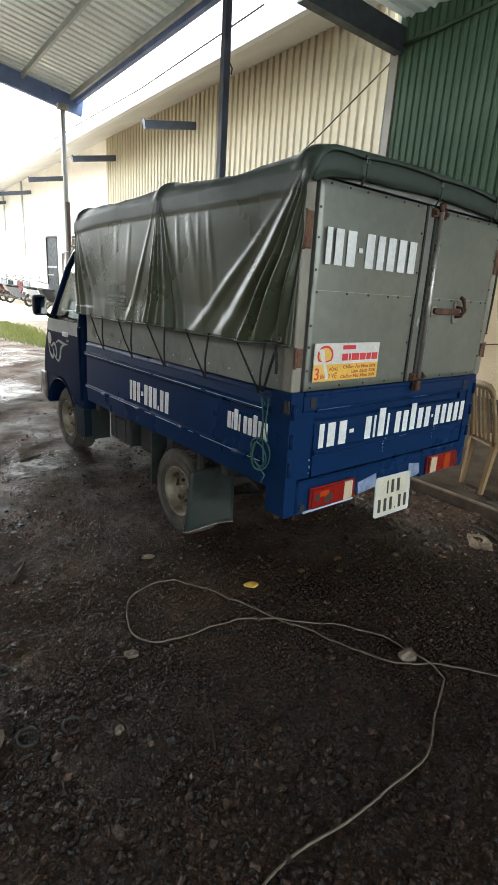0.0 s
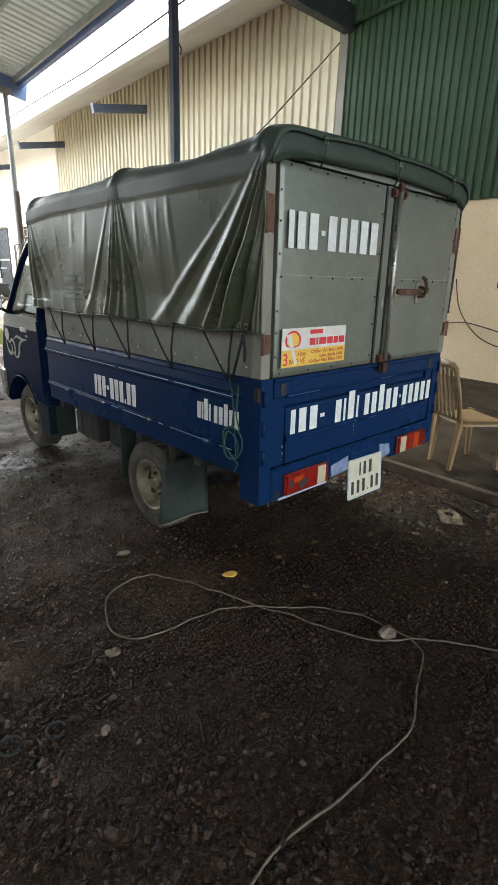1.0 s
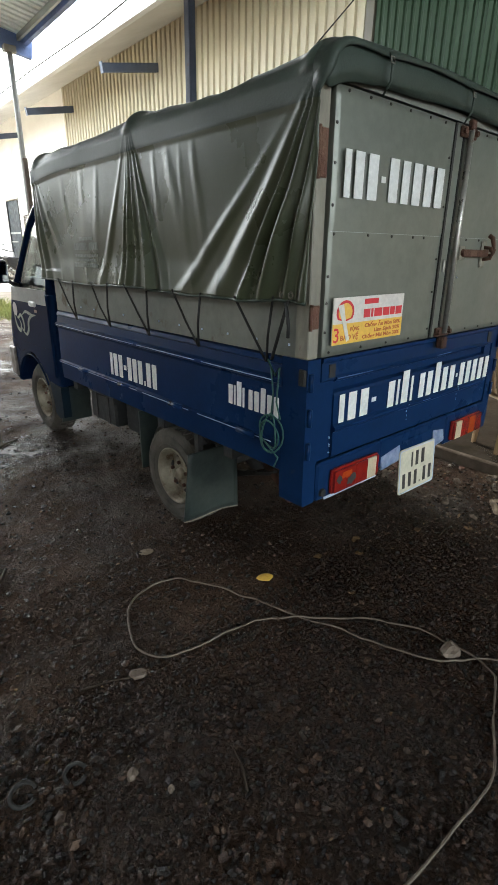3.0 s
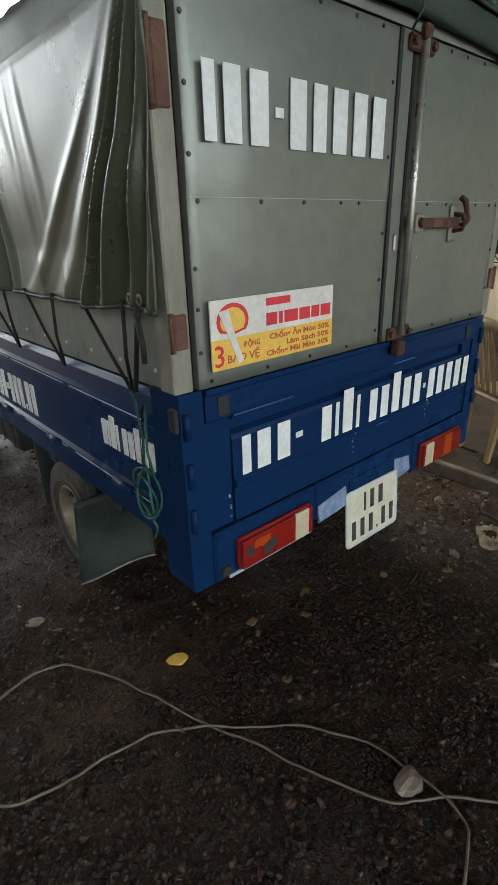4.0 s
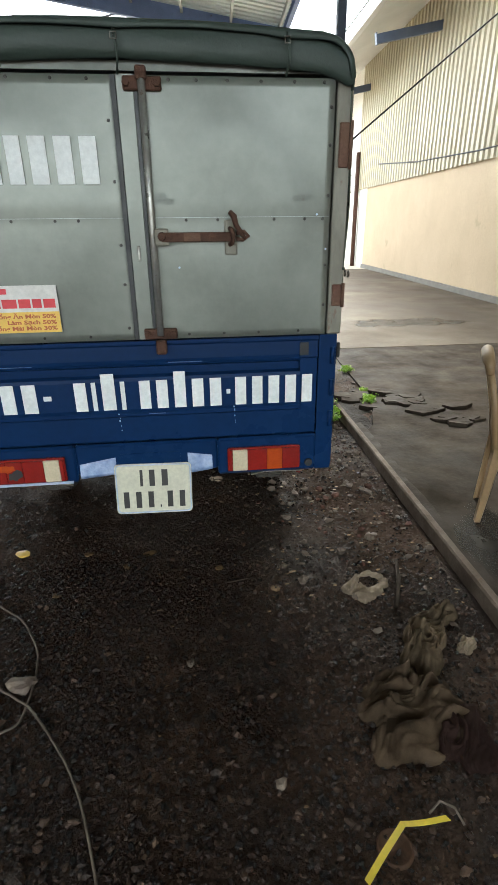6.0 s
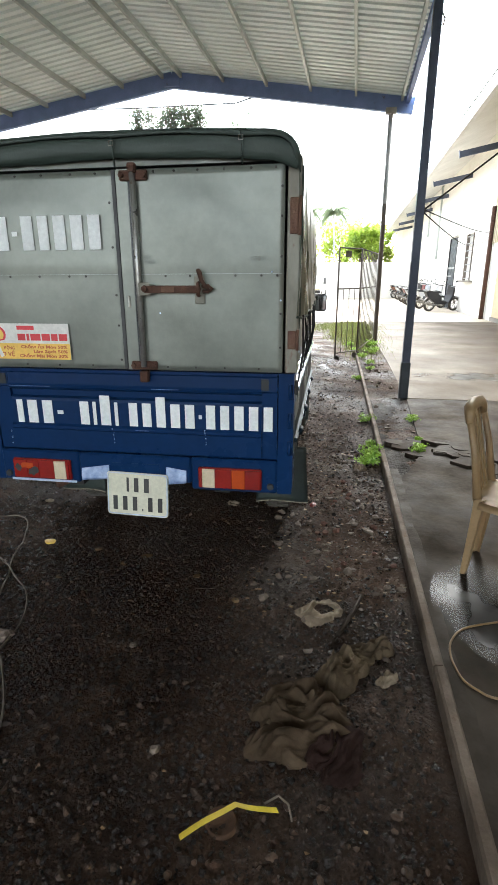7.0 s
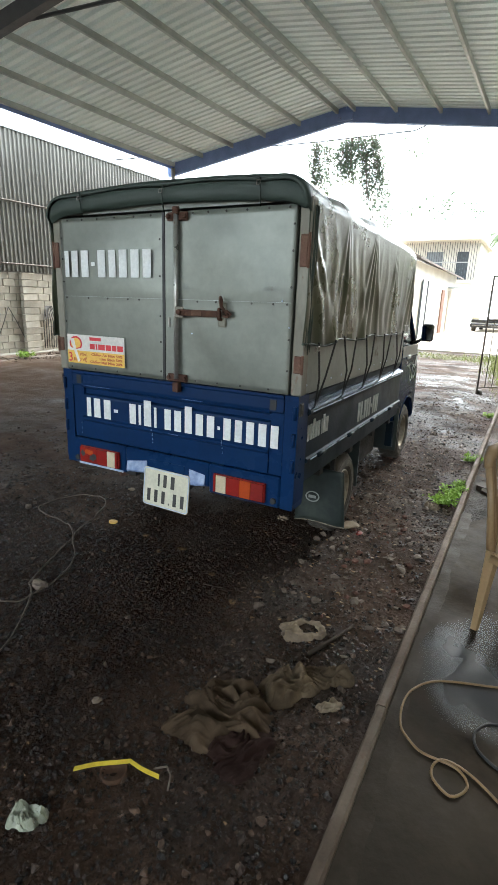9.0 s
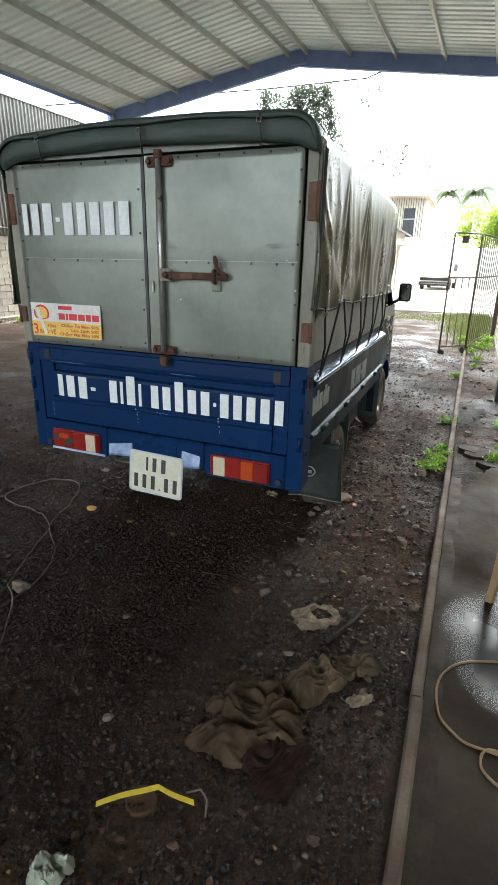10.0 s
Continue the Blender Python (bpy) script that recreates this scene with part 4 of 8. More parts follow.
def balcony_house():
    h = empty("two_storey_house", pose(-9.5, 40, -0.15))
    tagged(h, "pale two-storey house with a barred balcony", "house")
    prism_part("wall", ([(0, 0, 0), (8.7, 0, 0), (8.7, 0, 3.2), (0, 0, 3.2), (0, 9, 0), (8.7, 9, 0), (8.7, 9, 6.0), (3.2, 9, 6.0), (3.2, 1.8, 3.2), (8.7, 1.8, 3.2), (8.7, 1.8, 6.0), (3.2, 1.8, 6.0), (0, 1.8, 3.2), (0, 9, 3.2), (3.2, 9, 3.2)],
                        [(0, 1, 2, 3), (3, 2, 9, 8, 12), (8, 9, 10, 11), (1, 5, 6, 10, 9, 2), (0, 3, 12, 13, 4), (8, 11, 7, 14), (12, 8, 14, 13), (4, 13, 14, 7, 6, 5), (11, 10, 6, 7)]), M_HOUSEWALL, h)
    box_part("roof", (3.0, 9.0, -0.3, 9.2, 6.0, 6.14), M_YARD, h, bevel=0.02)
    b = box_part("balcony", (-0.1, 8.8, -0.15, -0.005, 3.1, 3.35), M_YARD, h)
    for k in range(30):
        box_part("bar", (3.9 + k * 0.165, 3.93 + k * 0.165, -0.09, -0.06, 3.35, 5.9), M_DARKSTEEL, b)
    box_part("rail", (3.9, 8.75, -0.11, -0.092, 4.5, 4.56), M_POLE, b)
    box_part("window", (5.0, 6.2, 1.74, 1.795, 3.6, 5.4), M_RAFTER, h, "dark upper window")
    box_part("door", (7.2, 8.0, 1.74, 1.795, 3.25, 5.4), M_DARKSTEEL, h, "dark balcony door")


def boundary_wall():
    tagged(box_part("wall_north", (0.4, 9, 37, 37.25, 0, 2.4), M_WHITEWALL), "white limewashed boundary wall", "wall", kind="structure")
    tagged(box_part("wall_north_b", (-30, -0.8, 52, 52.25, 0, 3.2), M_WHITEWALL), "white limewashed far boundary wall", "wall", kind="structure")


def leaves_data(centres, size, count, spread):
    verts, faces = [], []
    for c in centres:
        for _ in range(count):
            p = Vector(c) + Vector((random.gauss(0, spread[0]), random.gauss(0, spread[1]), random.gauss(0, spread[2])))
            q = Euler((rnd(-0.9, 0.9), rnd(-0.9, 0.9), rnd(0, 6.3))).to_matrix()
            s = size * rnd(0.6, 1.3)
            o = len(verts)
            for a, b, cc in ((-0.5, 0, 0), (-0.1, 0.32, 0.08), (0.5, 0, -0.06), (-0.1, -0.32, 0.08)):
                verts.append(p + q @ Vector((a * s, b * s, cc * s)))
            faces += [(o, o + 1, o + 2), (o, o + 2, o + 3)]
    return verts, faces


def broad_tree(x, y, hgt, crown, leaf, label):
    t = empty("tree", pose(x, y, 0))
    tagged(t, label, "tree")
    tube_part("trunk", [(0, 0, -0.05), (0.1, 0, hgt * 0.3), (-0.05, 0.1, hgt * 0.55), (0.1, 0.1, hgt * 0.8)], [0.20, 0.16, 0.12, 0.05], M_BARK, t)
    cs = []
    for k in range(26):
        a, r = rnd(0, 6.28), crown * math.sqrt(rnd(0, 1))
        z = hgt * rnd(0.5, 1.0)
        r *= 1.0 - abs(z / hgt - 0.7) * 1.3
        cs.append((r * math.cos(a), r * math.sin(a), z))
        if k < 9:
            tube_part("limb", [(0, 0, hgt * rnd(0.35, 0.6)), (r * 0.5 * math.cos(a), r * 0.5 * math.sin(a), z * 0.85), (r * math.cos(a), r * math.sin(a), z)], [0.06, 0.035, 0.012], M_BARK, t, seg=5)
    v, f = leaves_data(cs, leaf, 130, (crown * 0.17, crown * 0.17, crown * 0.15))
    data_part("crown", v, f, M_LEAF, t)


def palm(x, y, hgt):
    t = empty("palm_tree", pose(x, y, 0))
    tagged(t, "tall palm tree with drooping fronds", "palm tree")
    tube_part("trunk", [(0, 0, 0), (0.15, 0, hgt * 0.5), (0.0, 0.1, hgt)], [0.07, 0.06, 0.05], M_POLE, t)
    for k in range(22):
        a = k * 2 * math.pi / 22 + rnd(-0.2, 0.2)
        L = rnd(0.8, 1.2)
        verts, faces = [], []
        for i in range(14):
            s = i / 13
            c = Vector((math.cos(a) * L * s, math.sin(a) * L * s, hgt + (1.1, 0.2, 0.7, -0.15)[k % 4] * s - 0.95 * s * s))
            sd = Vector((-math.sin(a), math.cos(a), 0))
            for sg in (-1, 1):
                o = len(verts)
                tip = c + sd * sg * 0.28 * (1 - 0.5 * s) + Vector((math.cos(a) * 0.10, math.sin(a) * 0.10, -0.24))
                verts += [c, c + Vector((math.cos(a) * 0.20, math.sin(a) * 0.20, 0)), tip]
                faces.append((o, o + 1, o + 2))
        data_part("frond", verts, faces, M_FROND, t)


def vine():
    t = empty("hanging_vine", pose(-1.35, 14.0, 0))
    tagged(t, "leafy creeper hanging from an overhead cable", "vine")
    stems, cs = [], []
    for k in range(62):
        x0 = rnd(-1.25, 0.55)
        drop = rnd(0.4, 1.1) if x0 < 0.0 else rnd(0.8, 2.6)
        if x0 < -0.85:
            drop = rnd(0.8, 1.7)
        z, x, y = 5.62, x0, rnd(-0.15, 0.15)
        pts = [(x, y, z)]
        while z > 5.62 - drop:
            z -= 0.14
            x += rnd(-0.05, 0.06) + (0.028 if x0 > 0.0 else 0)
            pts.append((x, y + rnd(-0.05, 0.05), z))
            cs.append(pts[-1])
        stems.append(tube_data(pts, 0.008, 4))
    for k in range(8):
        cs.append((rnd(1.1, 2.0), 0, rnd(5.1, 5.5)))
    v, f = merge(*stems)
    data_part("stem_tangle", v, f, M_BARK, t)
    v, f = leaves_data(cs, 0.080, 12, (0.085, 0.06, 0.065))
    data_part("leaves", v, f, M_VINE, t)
    # second, more distant festoon
    cs = [(q + rnd(-0.25, 0.25), rnd(-0.2, 0.2), 3.92 - 0.10 * abs(q - 2.2) + rnd(-0.40, 0.1)) for q in (1.15, 1.6, 2.2, 2.45, 2.6, 3.1) for _ in range(5)]
    v, f = leaves_data(cs, 0.085, 13, (0.09, 0.06, 0.12))
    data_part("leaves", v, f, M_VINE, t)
    tube_part("cable", [(-6.5, -2.9, 5.0), (-1.2, 0, 5.64), (1.5, 0, 5.62), (2.62, -3.1, 4.85)], 0.016, M_CABLE, t)


def motorbike(m, paint, label):
    """Step-through motorbike: local y forwards, rear wheel at y 0, front wheel at y 1.24."""
    b = empty("motorbike", m)
    tagged(b, label, "motorbike", group="parked motorbikes")
    for y in (0.0, 1.24):
        w = data_part("wheel", *lathe([(-0.035, 0.215), (-0.045, 0.25), (-0.028, 0.285), (0.028, 0.285), (0.045, 0.25), (0.035, 0.215), (-0.035, 0.215)], (0, y, 0.285), seg=28), M_TYRE, b, smooth=True)
        data_part("rim", *lathe([(-0.025, 0.218), (-0.025, 0.195), (0.025, 0.195), (0.025, 0.218)], (0, y, 0.285), seg=28), M_TIN, w)
        data_part("spokes", *merge(*[tube_data([(0, y + 0.03 * math.cos(q), 0.285 + 0.03 * math.sin(q)), (0, y + 0.2 * math.cos(q), 0.285 + 0.2 * math.sin(q))], 0.010, 5) for q in [k * math.pi / 3 for k in range(6)]]), M_TIN, w)
    bd = prism_part("body", extrude_x([(-0.34, 0.80), (-0.20, 0.60), (0.12, 0.40), (0.30, 0.30), (0.72, 0.27), (0.84, 0.36), (0.74, 0.42), (0.50, 0.44), (0.40, 0.66), (0.30, 0.74)], -0.12, 0.12), paint, b)
    bv_ = bd.modifiers.new("soft", "BEVEL")
    bv_.width, bv_.segments = 0.03, 2
    prism_part("seat", extrude_x([(-0.36, 0.83), (-0.30, 0.78), (0.32, 0.74), (0.42, 0.78), (0.30, 0.84), (0.05, 0.82), (-0.20, 0.87)], -0.12, 0.12), M_BLACK, b)
    prism_part("leg_shield", extrude_x([(0.78, 0.34), (0.84, 0.36), (1.00, 0.62), (0.98, 0.98), (0.93, 1.00), (0.90, 0.66)], -0.19, 0.19), paint, b)
    prism_part("front_fairing", extrude_x([(0.99, 0.62), (1.10, 0.78), (1.02, 1.02), (0.985, 1.00)], -0.13, 0.13), M_WHITE, b)
    tube_part("fork", [(0, 0.98, 0.95), (0, 1.14, 0.58), (0.06, 1.24, 0.285)], 0.030, M_TIN, b)
    tube_part("handlebar", [(-0.34, 0.84, 1.06), (-0.12, 0.94, 1.03), (0.12, 0.94, 1.03), (0.34, 0.84, 1.06)], 0.017, M_BLACK, b)
    prism_part("mudguard", extrude_x([(0.92, 0.50), (1.02, 0.58), (1.18, 0.615), (1.38, 0.575), (1.40, 0.555), (1.18, 0.59), (1.03, 0.555), (0.94, 0.48)], -0.06, 0.06), paint, b)
    prism_part("rear_guard", extrude_x([(-0.32, 0.62), (-0.38, 0.50), (-0.36, 0.49), (-0.28, 0.60)], -0.06, 0.06), M_BLACK, b)
    for s_ in (-1, 1):
        tube_part("mirror", [(s_ * 0.22, 0.9, 1.04), (s_ * 0.30, 0.88, 1.21), (s_ * 0.30, 0.9, 1.26)], [0.008, 0.008, 0.05], M_BLACK, b)
    tube_part("exhaust", [(0.12, 0.5, 0.26), (0.15, 0.1, 0.28), (0.17, -0.35, 0.38)], [0.02, 0.045, 0.05], M_TIN, b)
    tube_part("stand", [(-0.10, 0.40, 0.28), (-0.24, 0.36, 0.0)], 0.014, M_CHASSIS, b)


def parked_car(m):
    """Pale car with a dark lower front; local y forwards."""
    c = empty("car", m)
    tagged(c, "pale parked car with a dark front in the yard", "car")
    prism_part("body", extrude_x([(-2.1, 0.34), (2.02, 0.34), (2.06, 0.66), (1.95, 0.82), (1.05, 0.96), (0.45, 1.42), (-1.4, 1.45), (-2.0, 1.0), (-2.12, 0.70)], -0.80, 0.80), M_SILVERCAR, c)
    box_part("windscreen", (-0.70, 0.70, 0.0, 0.01, 0.0, 0.62), M_GLASS, c, m=Matrix.Translation((0, 1.02, 0.985)) @ Matrix.Rotation(radians(52), 4, "X"))
    for s_ in (-1, 1):
        box_part("window", (s_ * 0.805 - 0.004, s_ * 0.805 + 0.004, -1.3, 0.3, 1.0, 1.36), M_BLACK, c)
        box_part("headlight", (s_ * 0.58 - 0.18, s_ * 0.58 + 0.18, 2.04, 2.075, 0.66, 0.78), M_CLEAR, c, bevel=0.02)
        for y in (-1.3, 1.35):
            w = data_part("wheel", *lathe([(-0.09, 0.18), (-0.09, 0.30), (0.09, 0.30), (0.09, 0.18), (-0.09, 0.18)], (s_ * 0.73, y, 0.30), seg=20), M_TYRE, c)
            data_part("rim", *lathe([(0.0, 0.18), (s_ * 0.05, 0.0)], (s_ * 0.76, y, 0.30), seg=14), M_TIN, w)
    box_part("grille", (-0.78, 0.78, 2.065, 2.10, 0.50, 0.655), M_BLACK, c, bevel=0.02)
    box_part("bumper", (-0.82, 0.82, 2.03, 2.16, 0.22, 0.44), M_CARDARK, c, bevel=0.03)
    box_part("bumper_trim", (-0.70, 0.70, 2.162, 2.17, 0.33, 0.36), M_TIN, c)


long_house()
balcony_house()
boundary_wall()
broad_tree(4.55, 37.9, 4.6, 1.35, 0.22, "bright green leafy tree beyond the yard wall")
broad_tree(5.6, 39.5, 4.9, 1.15, 0.22, "bright green leafy tree beyond the yard wall")
broad_tree(3.2, 52, 6.4, 3.0, 0.32, "green leafy tree beyond the far yard")
palm(2.4, 45, 6.6)
palm(0.2, 50, 7.2)
vine()
parked_car(pose(1.3, 33.2, 0.03, 0, 0, 176))
motorbike(pose(6.75, 22.3, 0.03, 0, 8, -62), M_BLACK, "dark scooter with a white front leaning on its stand")
motorbike(pose(6.55, 27.0, 0.03, 0, 8, -66), M_SCOOTER, "pale grey motorbike parked by the wall")
motorbike(pose(6.60, 28.4, 0.03, 0, 8, -66), M_SCOOTRED, "dark red motorbike parked by the wall")
motorbike(pose(6.80, 32.3, 0.03, 0, 8, -60), M_SCOOTER, "pale grey motorbike parked by the wall")
motorbike(pose(6.85, 37.0, 0.03, 0, 8, -66), M_ORANGE, "orange motorbike parked by the wall")
motorbike(pose(6.65, 24.2, 0.03, 0, 8, -58), M_SILVERCAR, "silver motorbike parked by the wall")
motorbike(pose(6.70, 30.8, 0.03, 0, 8, -70), M_BLACK, "black motorbike parked by the wall")
motorbike(pose(6.85, 34.5, 0.03, 0, 8, -62), M_SILVERCAR, "silver motorbike parked by the wall")


def gate_panel(m, width, label, bars, bar_top=1.20):
    g = empty("steel_gate", m)
    tagged(g, label, "gate")
    for a in (0, width):
        tube_part("upright", [(a, 0, 0.02), (a, 0, 1.84)], 0.014, M_GATE, g)
    for z in (0.14, 1.20, 1.84):
        tube_part("rail", [(0, 0, z), (width, 0, z)], 0.011, M_GATE, g)
    for k in range(1, bars):
        tube_part("bar", [(width * k / bars, 0, 0.14), (width * k / bars, 0, bar_top)], 0.007, M_GATE, g, seg=5)
    for a in (0.05, width - 0.05):
        data_part("castor", *lathe([(-0.02, 0.0), (-0.02, 0.05), (0.02, 0.05), (0.02, 0.0)], (a, 0, 0.055), seg=12), M_TYRE, g)
    return g


box_part("latch_box", (0.20, 0.30, -0.02, 0.02, 1.70, 1.80), M_GATE, gate_panel(pose(2.91, 8.25, 0.01, 0, 0, 52), 0.62, "tall rusty steel cage gate on castors", 4))
gate_panel(pose(3.30, 8.78, 0.01, 0, 0, 78.5), 2.42, "long barred steel fence panel behind the gate", 14, 1.84)


# ---- the truck ----
TL = 0.945          # share of the drawn length
truck = empty("small_truck", pose(2.029, 1.405, 0, -0.9, 0, 0.6) @ Matrix.Diagonal((1, TL, 1, 1)))
tagged(truck, "small blue truck, grey cargo box under dark green tarpaulin", "truck")
HW = 0.70           # half width of the bed
BED1 = 2.18


def bars(widths, x0, z0, hgt, y, gap, slant=0.0):
    """A row of plain upright bars, one a sign: (width, height share, base share)."""
    bm = bmesh.new()
    x = x0
    for wd_, hs, bs_ in widths:
        if hs > 0:
            q = wd_ * 0.12
            box(bm, x + q, x + wd_ - q, y - 0.0015, y, z0 + slant * (x - x0) + hgt * bs_, z0 + slant * (x - x0) + hgt * (bs_ + hs))
        x += wd_ + gap
    return bm


# chassis and floor
box_part("chassis_rail", (-0.40, -0.33, 0.15, 2.9, 0.42, 0.53), M_CHASSIS, truck)
box_part("chassis_rail", (0.33, 0.40, 0.15, 2.9, 0.42, 0.53), M_CHASSIS, truck)
box_part("bed_floor", (-HW + 0.02, HW - 0.02, 0.03, BED1, 0.60, 0.655), M_BLUE, truck)
for y in (0.45, 1.0, 1.55, 2.05):
    box_part("cross_bearer", (-HW + 0.03, HW - 0.03, y, y + 0.06, 0.535, 0.598), M_CHASSIS, truck)
tube_part("rear_axle", [(-0.5, 1.0, 0.27), (-0.12, 1.0, 0.27), (-0.08, 1.0, 0.27), (0.08, 1.0, 0.27), (0.12, 1.0, 0.27), (0.5, 1.0, 0.27)], [0.04, 0.045, 0.12, 0.12, 0.045, 0.04], M_CHASSIS, truck, seg=14)
for s in (-1, 1):
    v, f = merge(*[tube_data([(s * 0.42, 1.0 + (k - 8) * 0.07 * (1 - 0.12 * q), 0.30 + 0.0016 * (k - 8) ** 2 - 0.018 * q) for k in range(17)], 0.012, 5) for q in range(4)])
    data_part("leaf_spring", v, f, M_CHASSIS, truck)
tube_part("exhaust_pipe", [(-0.25, 2.0, 0.38), (-0.25, 0.95, 0.38), (-0.34, 0.62, 0.39), (-0.44, 0.40, 0.385), (-0.52, 0.24, 0.375)], 0.019, M_RUST, truck)
box_part("fuel_tank", (-0.58, -0.36, 1.34, 1.60, 0.36, 0.55), M_STRAP, truck, bevel=0.03, seg=2)
bat = box_part("battery_box", (-0.62, -0.40, 1.64, 1.98, 0.37, 0.54), M_STRAP, truck, "black battery box with a strapped lid", bevel=0.012)
box_part("lid", (-0.630, -0.392, 1.63, 1.99, 0.542, 0.566), M_BLACK, bat, bevel=0.006)
for y in (1.72, 1.88):
    box_part("strap", (-0.6255, -0.6205, y, y + 0.025, 0.375, 0.575), M_CHASSIS, bat)
box_part("silencer", (-0.30, -0.14, 0.36, 0.62, 0.33, 0.45), M_RUST, truck, "rusty silencer under the bed", bevel=0.04, seg=3)
box_part("tool_box", (0.36, 0.60, 1.45, 1.95, 0.32, 0.54), M_CHASSIS, truck, bevel=0.02)


# pressed side panels with lips, hinges and painted bars
def side_panel(s):
    top_in = [(0.714, 0.9405), (0.672, 0.962), (0.680, 0.972)] if s > 0 else [(0.702, 0.944), (0.694, 0.982), (0.702, 0.988)]
    prof = [(0.665, 0.598), (0.700, 0.598), (0.704, 0.690), (0.716, 0.696), (0.716, 0.708), (0.703, 0.714), (0.699, 0.905), (0.709, 0.918),
            (0.716, 0.922), (0.716, 0.936)] + top_in + [(0.690, 1.004), (0.675, 1.010), (0.665, 0.99)]
    p = prism_part("side_panel", extrude_y([(s * x, z) for x, z in prof], 0.125, BED1), M_BLUE if s < 0 else M_SHADEBLUE, truck, "" if s < 0 else "blue side panel with shade and dirt in its colour")
    if s > 0:
        prism_part("upper_lip", extrude_y([(0.7165, 0.9405), (0.6730, 0.9630), (0.6720, 0.9620), (0.7140, 0.9395)], 0.130, BED1 - 0.005), M_LIP, p, "pale lip with sky glint in its colour")
    # pale strips: worn paint plus the sky's glint along both ribs
    for z in (0.702, 0.929):
        y = 0.16
        for k in range(4):
            L = rnd(0.35, 0.62)
            box_part("worn_edge", (s * 0.7165 - 0.0012, s * 0.7165 + 0.0012, y, max(y + 0.02, min(y + L, BED1 - 0.02)), z - (0.0015 if s < 0 else 0.003), z + (0.0015 if s < 0 else 0.003)), M_CHIP, p, "worn paint with the rib highlight in its colour")
            y += L + rnd(0.02, 0.08)
            if y > BED1 - 0.1:
                break
    for y in (0.30, 0.80, 1.30, 1.80):
        v, f = merge(tube_data([(s * 0.722, y - 0.05, 0.703), (s * 0.722, y + 0.05, 0.703)], 0.011, 8))
        data_part("hinge", v, f, M_BLUE if s < 0 else M_SHADEBLUE, p, smooth=True)
    return p


left_side = side_panel(-1)
right_side = side_panel(1)
for s, p in ((-1, left_side), (1, right_side)):
    # pale bars of the painted signs, lying on the panel
    def side_bars(widths, y0, z0, hgt, gap, slope):
        bm = bmesh.new()
        y = y0
        for wd_, hs, bs_ in widths:
            if hs > 0:
                zz = z0 + slope * (y0 - y)
                q = wd_ * 0.12
                box(bm, s * 0.7025 - 0.0022, s * 0.7025 + 0.0022, y - wd_ + q, y - q, zz + hgt * bs_, zz + hgt * (bs_ + hs))
            y -= wd_ + gap
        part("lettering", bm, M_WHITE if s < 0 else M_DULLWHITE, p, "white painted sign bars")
    d = (0.046, 1, 0)
    side_bars([(0.03, 1, 0), d, d, (0.03, 0.2, 0.4), d, d, d, (0.014, 0.2, 0), d, d], 1.47, 0.735, 0.115, 0.010, 0.0)
    side_bars([(0.030, 1, 0), (0.010, 1, 0), (0.032, 1.25, 0), (0.010, 1, 0), (0.012, 0, 0), (0.028, 1, 0), (0.030, 1, 0), (0.030, 1.25, 0), (0.030, 1, 0), (0.030, 1, 0)], 0.43, 0.79, 0.075, 0.006, 0.0)

# rear corner posts of the bed, tailgate, bumper
for s in (-1, 1):
    p = prism_part("corner_post", extrude_y([(s * 0.640, 0.49), (s * 0.700, 0.49), (s * 0.704, 0.52), (s * 0.704, 1.015), (s * 0.640, 1.015)], 0.0, 0.122), M_BLUE, truck)
    for z in (0.70, 0.82, 0.94):
        tube_part("hinge_pin", [(s * 0.690, -0.006, z - 0.03), (s * 0.690, -0.006, z + 0.03)], 0.009, M_BLUE, p)
gate_prof = [(0.03, 0.645), (0.0, 0.645), (-0.006, 0.652), (-0.004, 0.740), (-0.014, 0.748), (-0.014, 0.760), (-0.003, 0.770), (0.000, 0.872), (0.004, 0.884),
             (0.022, 0.892), (0.022, 0.918), (-0.004, 0.928), (-0.010, 0.938), (-0.002, 0.948), (0.000, 0.995), (-0.008, 1.002), (-0.008, 1.014), (0.03, 1.014)]
end_prof = [(0.03, 0.645), (0.006, 0.645), (0.006, 0.930), (-0.004, 0.938), (-0.002, 0.995), (-0.008, 1.002), (-0.008, 1.014), (0.03, 1.014)]
tg = prism_part("tailgate", merge(extrude_x(gate_prof, -0.562, 0.572), extrude_x(end_prof, -0.636, -0.5625), extrude_x(end_prof, 0.5725, 0.636)), M_BLUE, truck)
for z, y, spans in ((0.754, -0.0148, ((0.02, 0.08),)), (0.938, -0.0108, ((-0.56, -0.36), (0.10, 0.22)))):
    for x0, x1 in spans:
        box_part("worn_edge", (x0, x1, y - 0.0008, y + 0.001, z - 0.0012, z + 0.0012), M_WORN, tg, "paint worn pale along the rib")


def gate_y(z):
    return min(y0 + (y1 - y0) * (z - z0) / (z1 - z0) for (y0, z0), (y1, z1) in zip(gate_prof, gate_prof[1:]) if min(z0, z1) <= z <= max(z0, z1) and z0 != z1)


for x, z0, z1 in ((-0.578, 0.668, 0.742), (-0.085, 0.690, 0.764), (0.330, 0.700, 0.764)):
    z = z0
    while z < z1:
        h_ = rnd(0.002, 0.009)
        xc = x + rnd(-0.002, 0.002)
        box_part("paint_chip", (xc - rnd(0.0005, 0.0024), xc + rnd(0.0005, 0.0024), gate_y(z) - 0.0012, gate_y(z) + 0.004, z, z + h_), M_CHIP, tg, "pale chipped paint")
        z += h_ + rnd(0.003, 0.022)
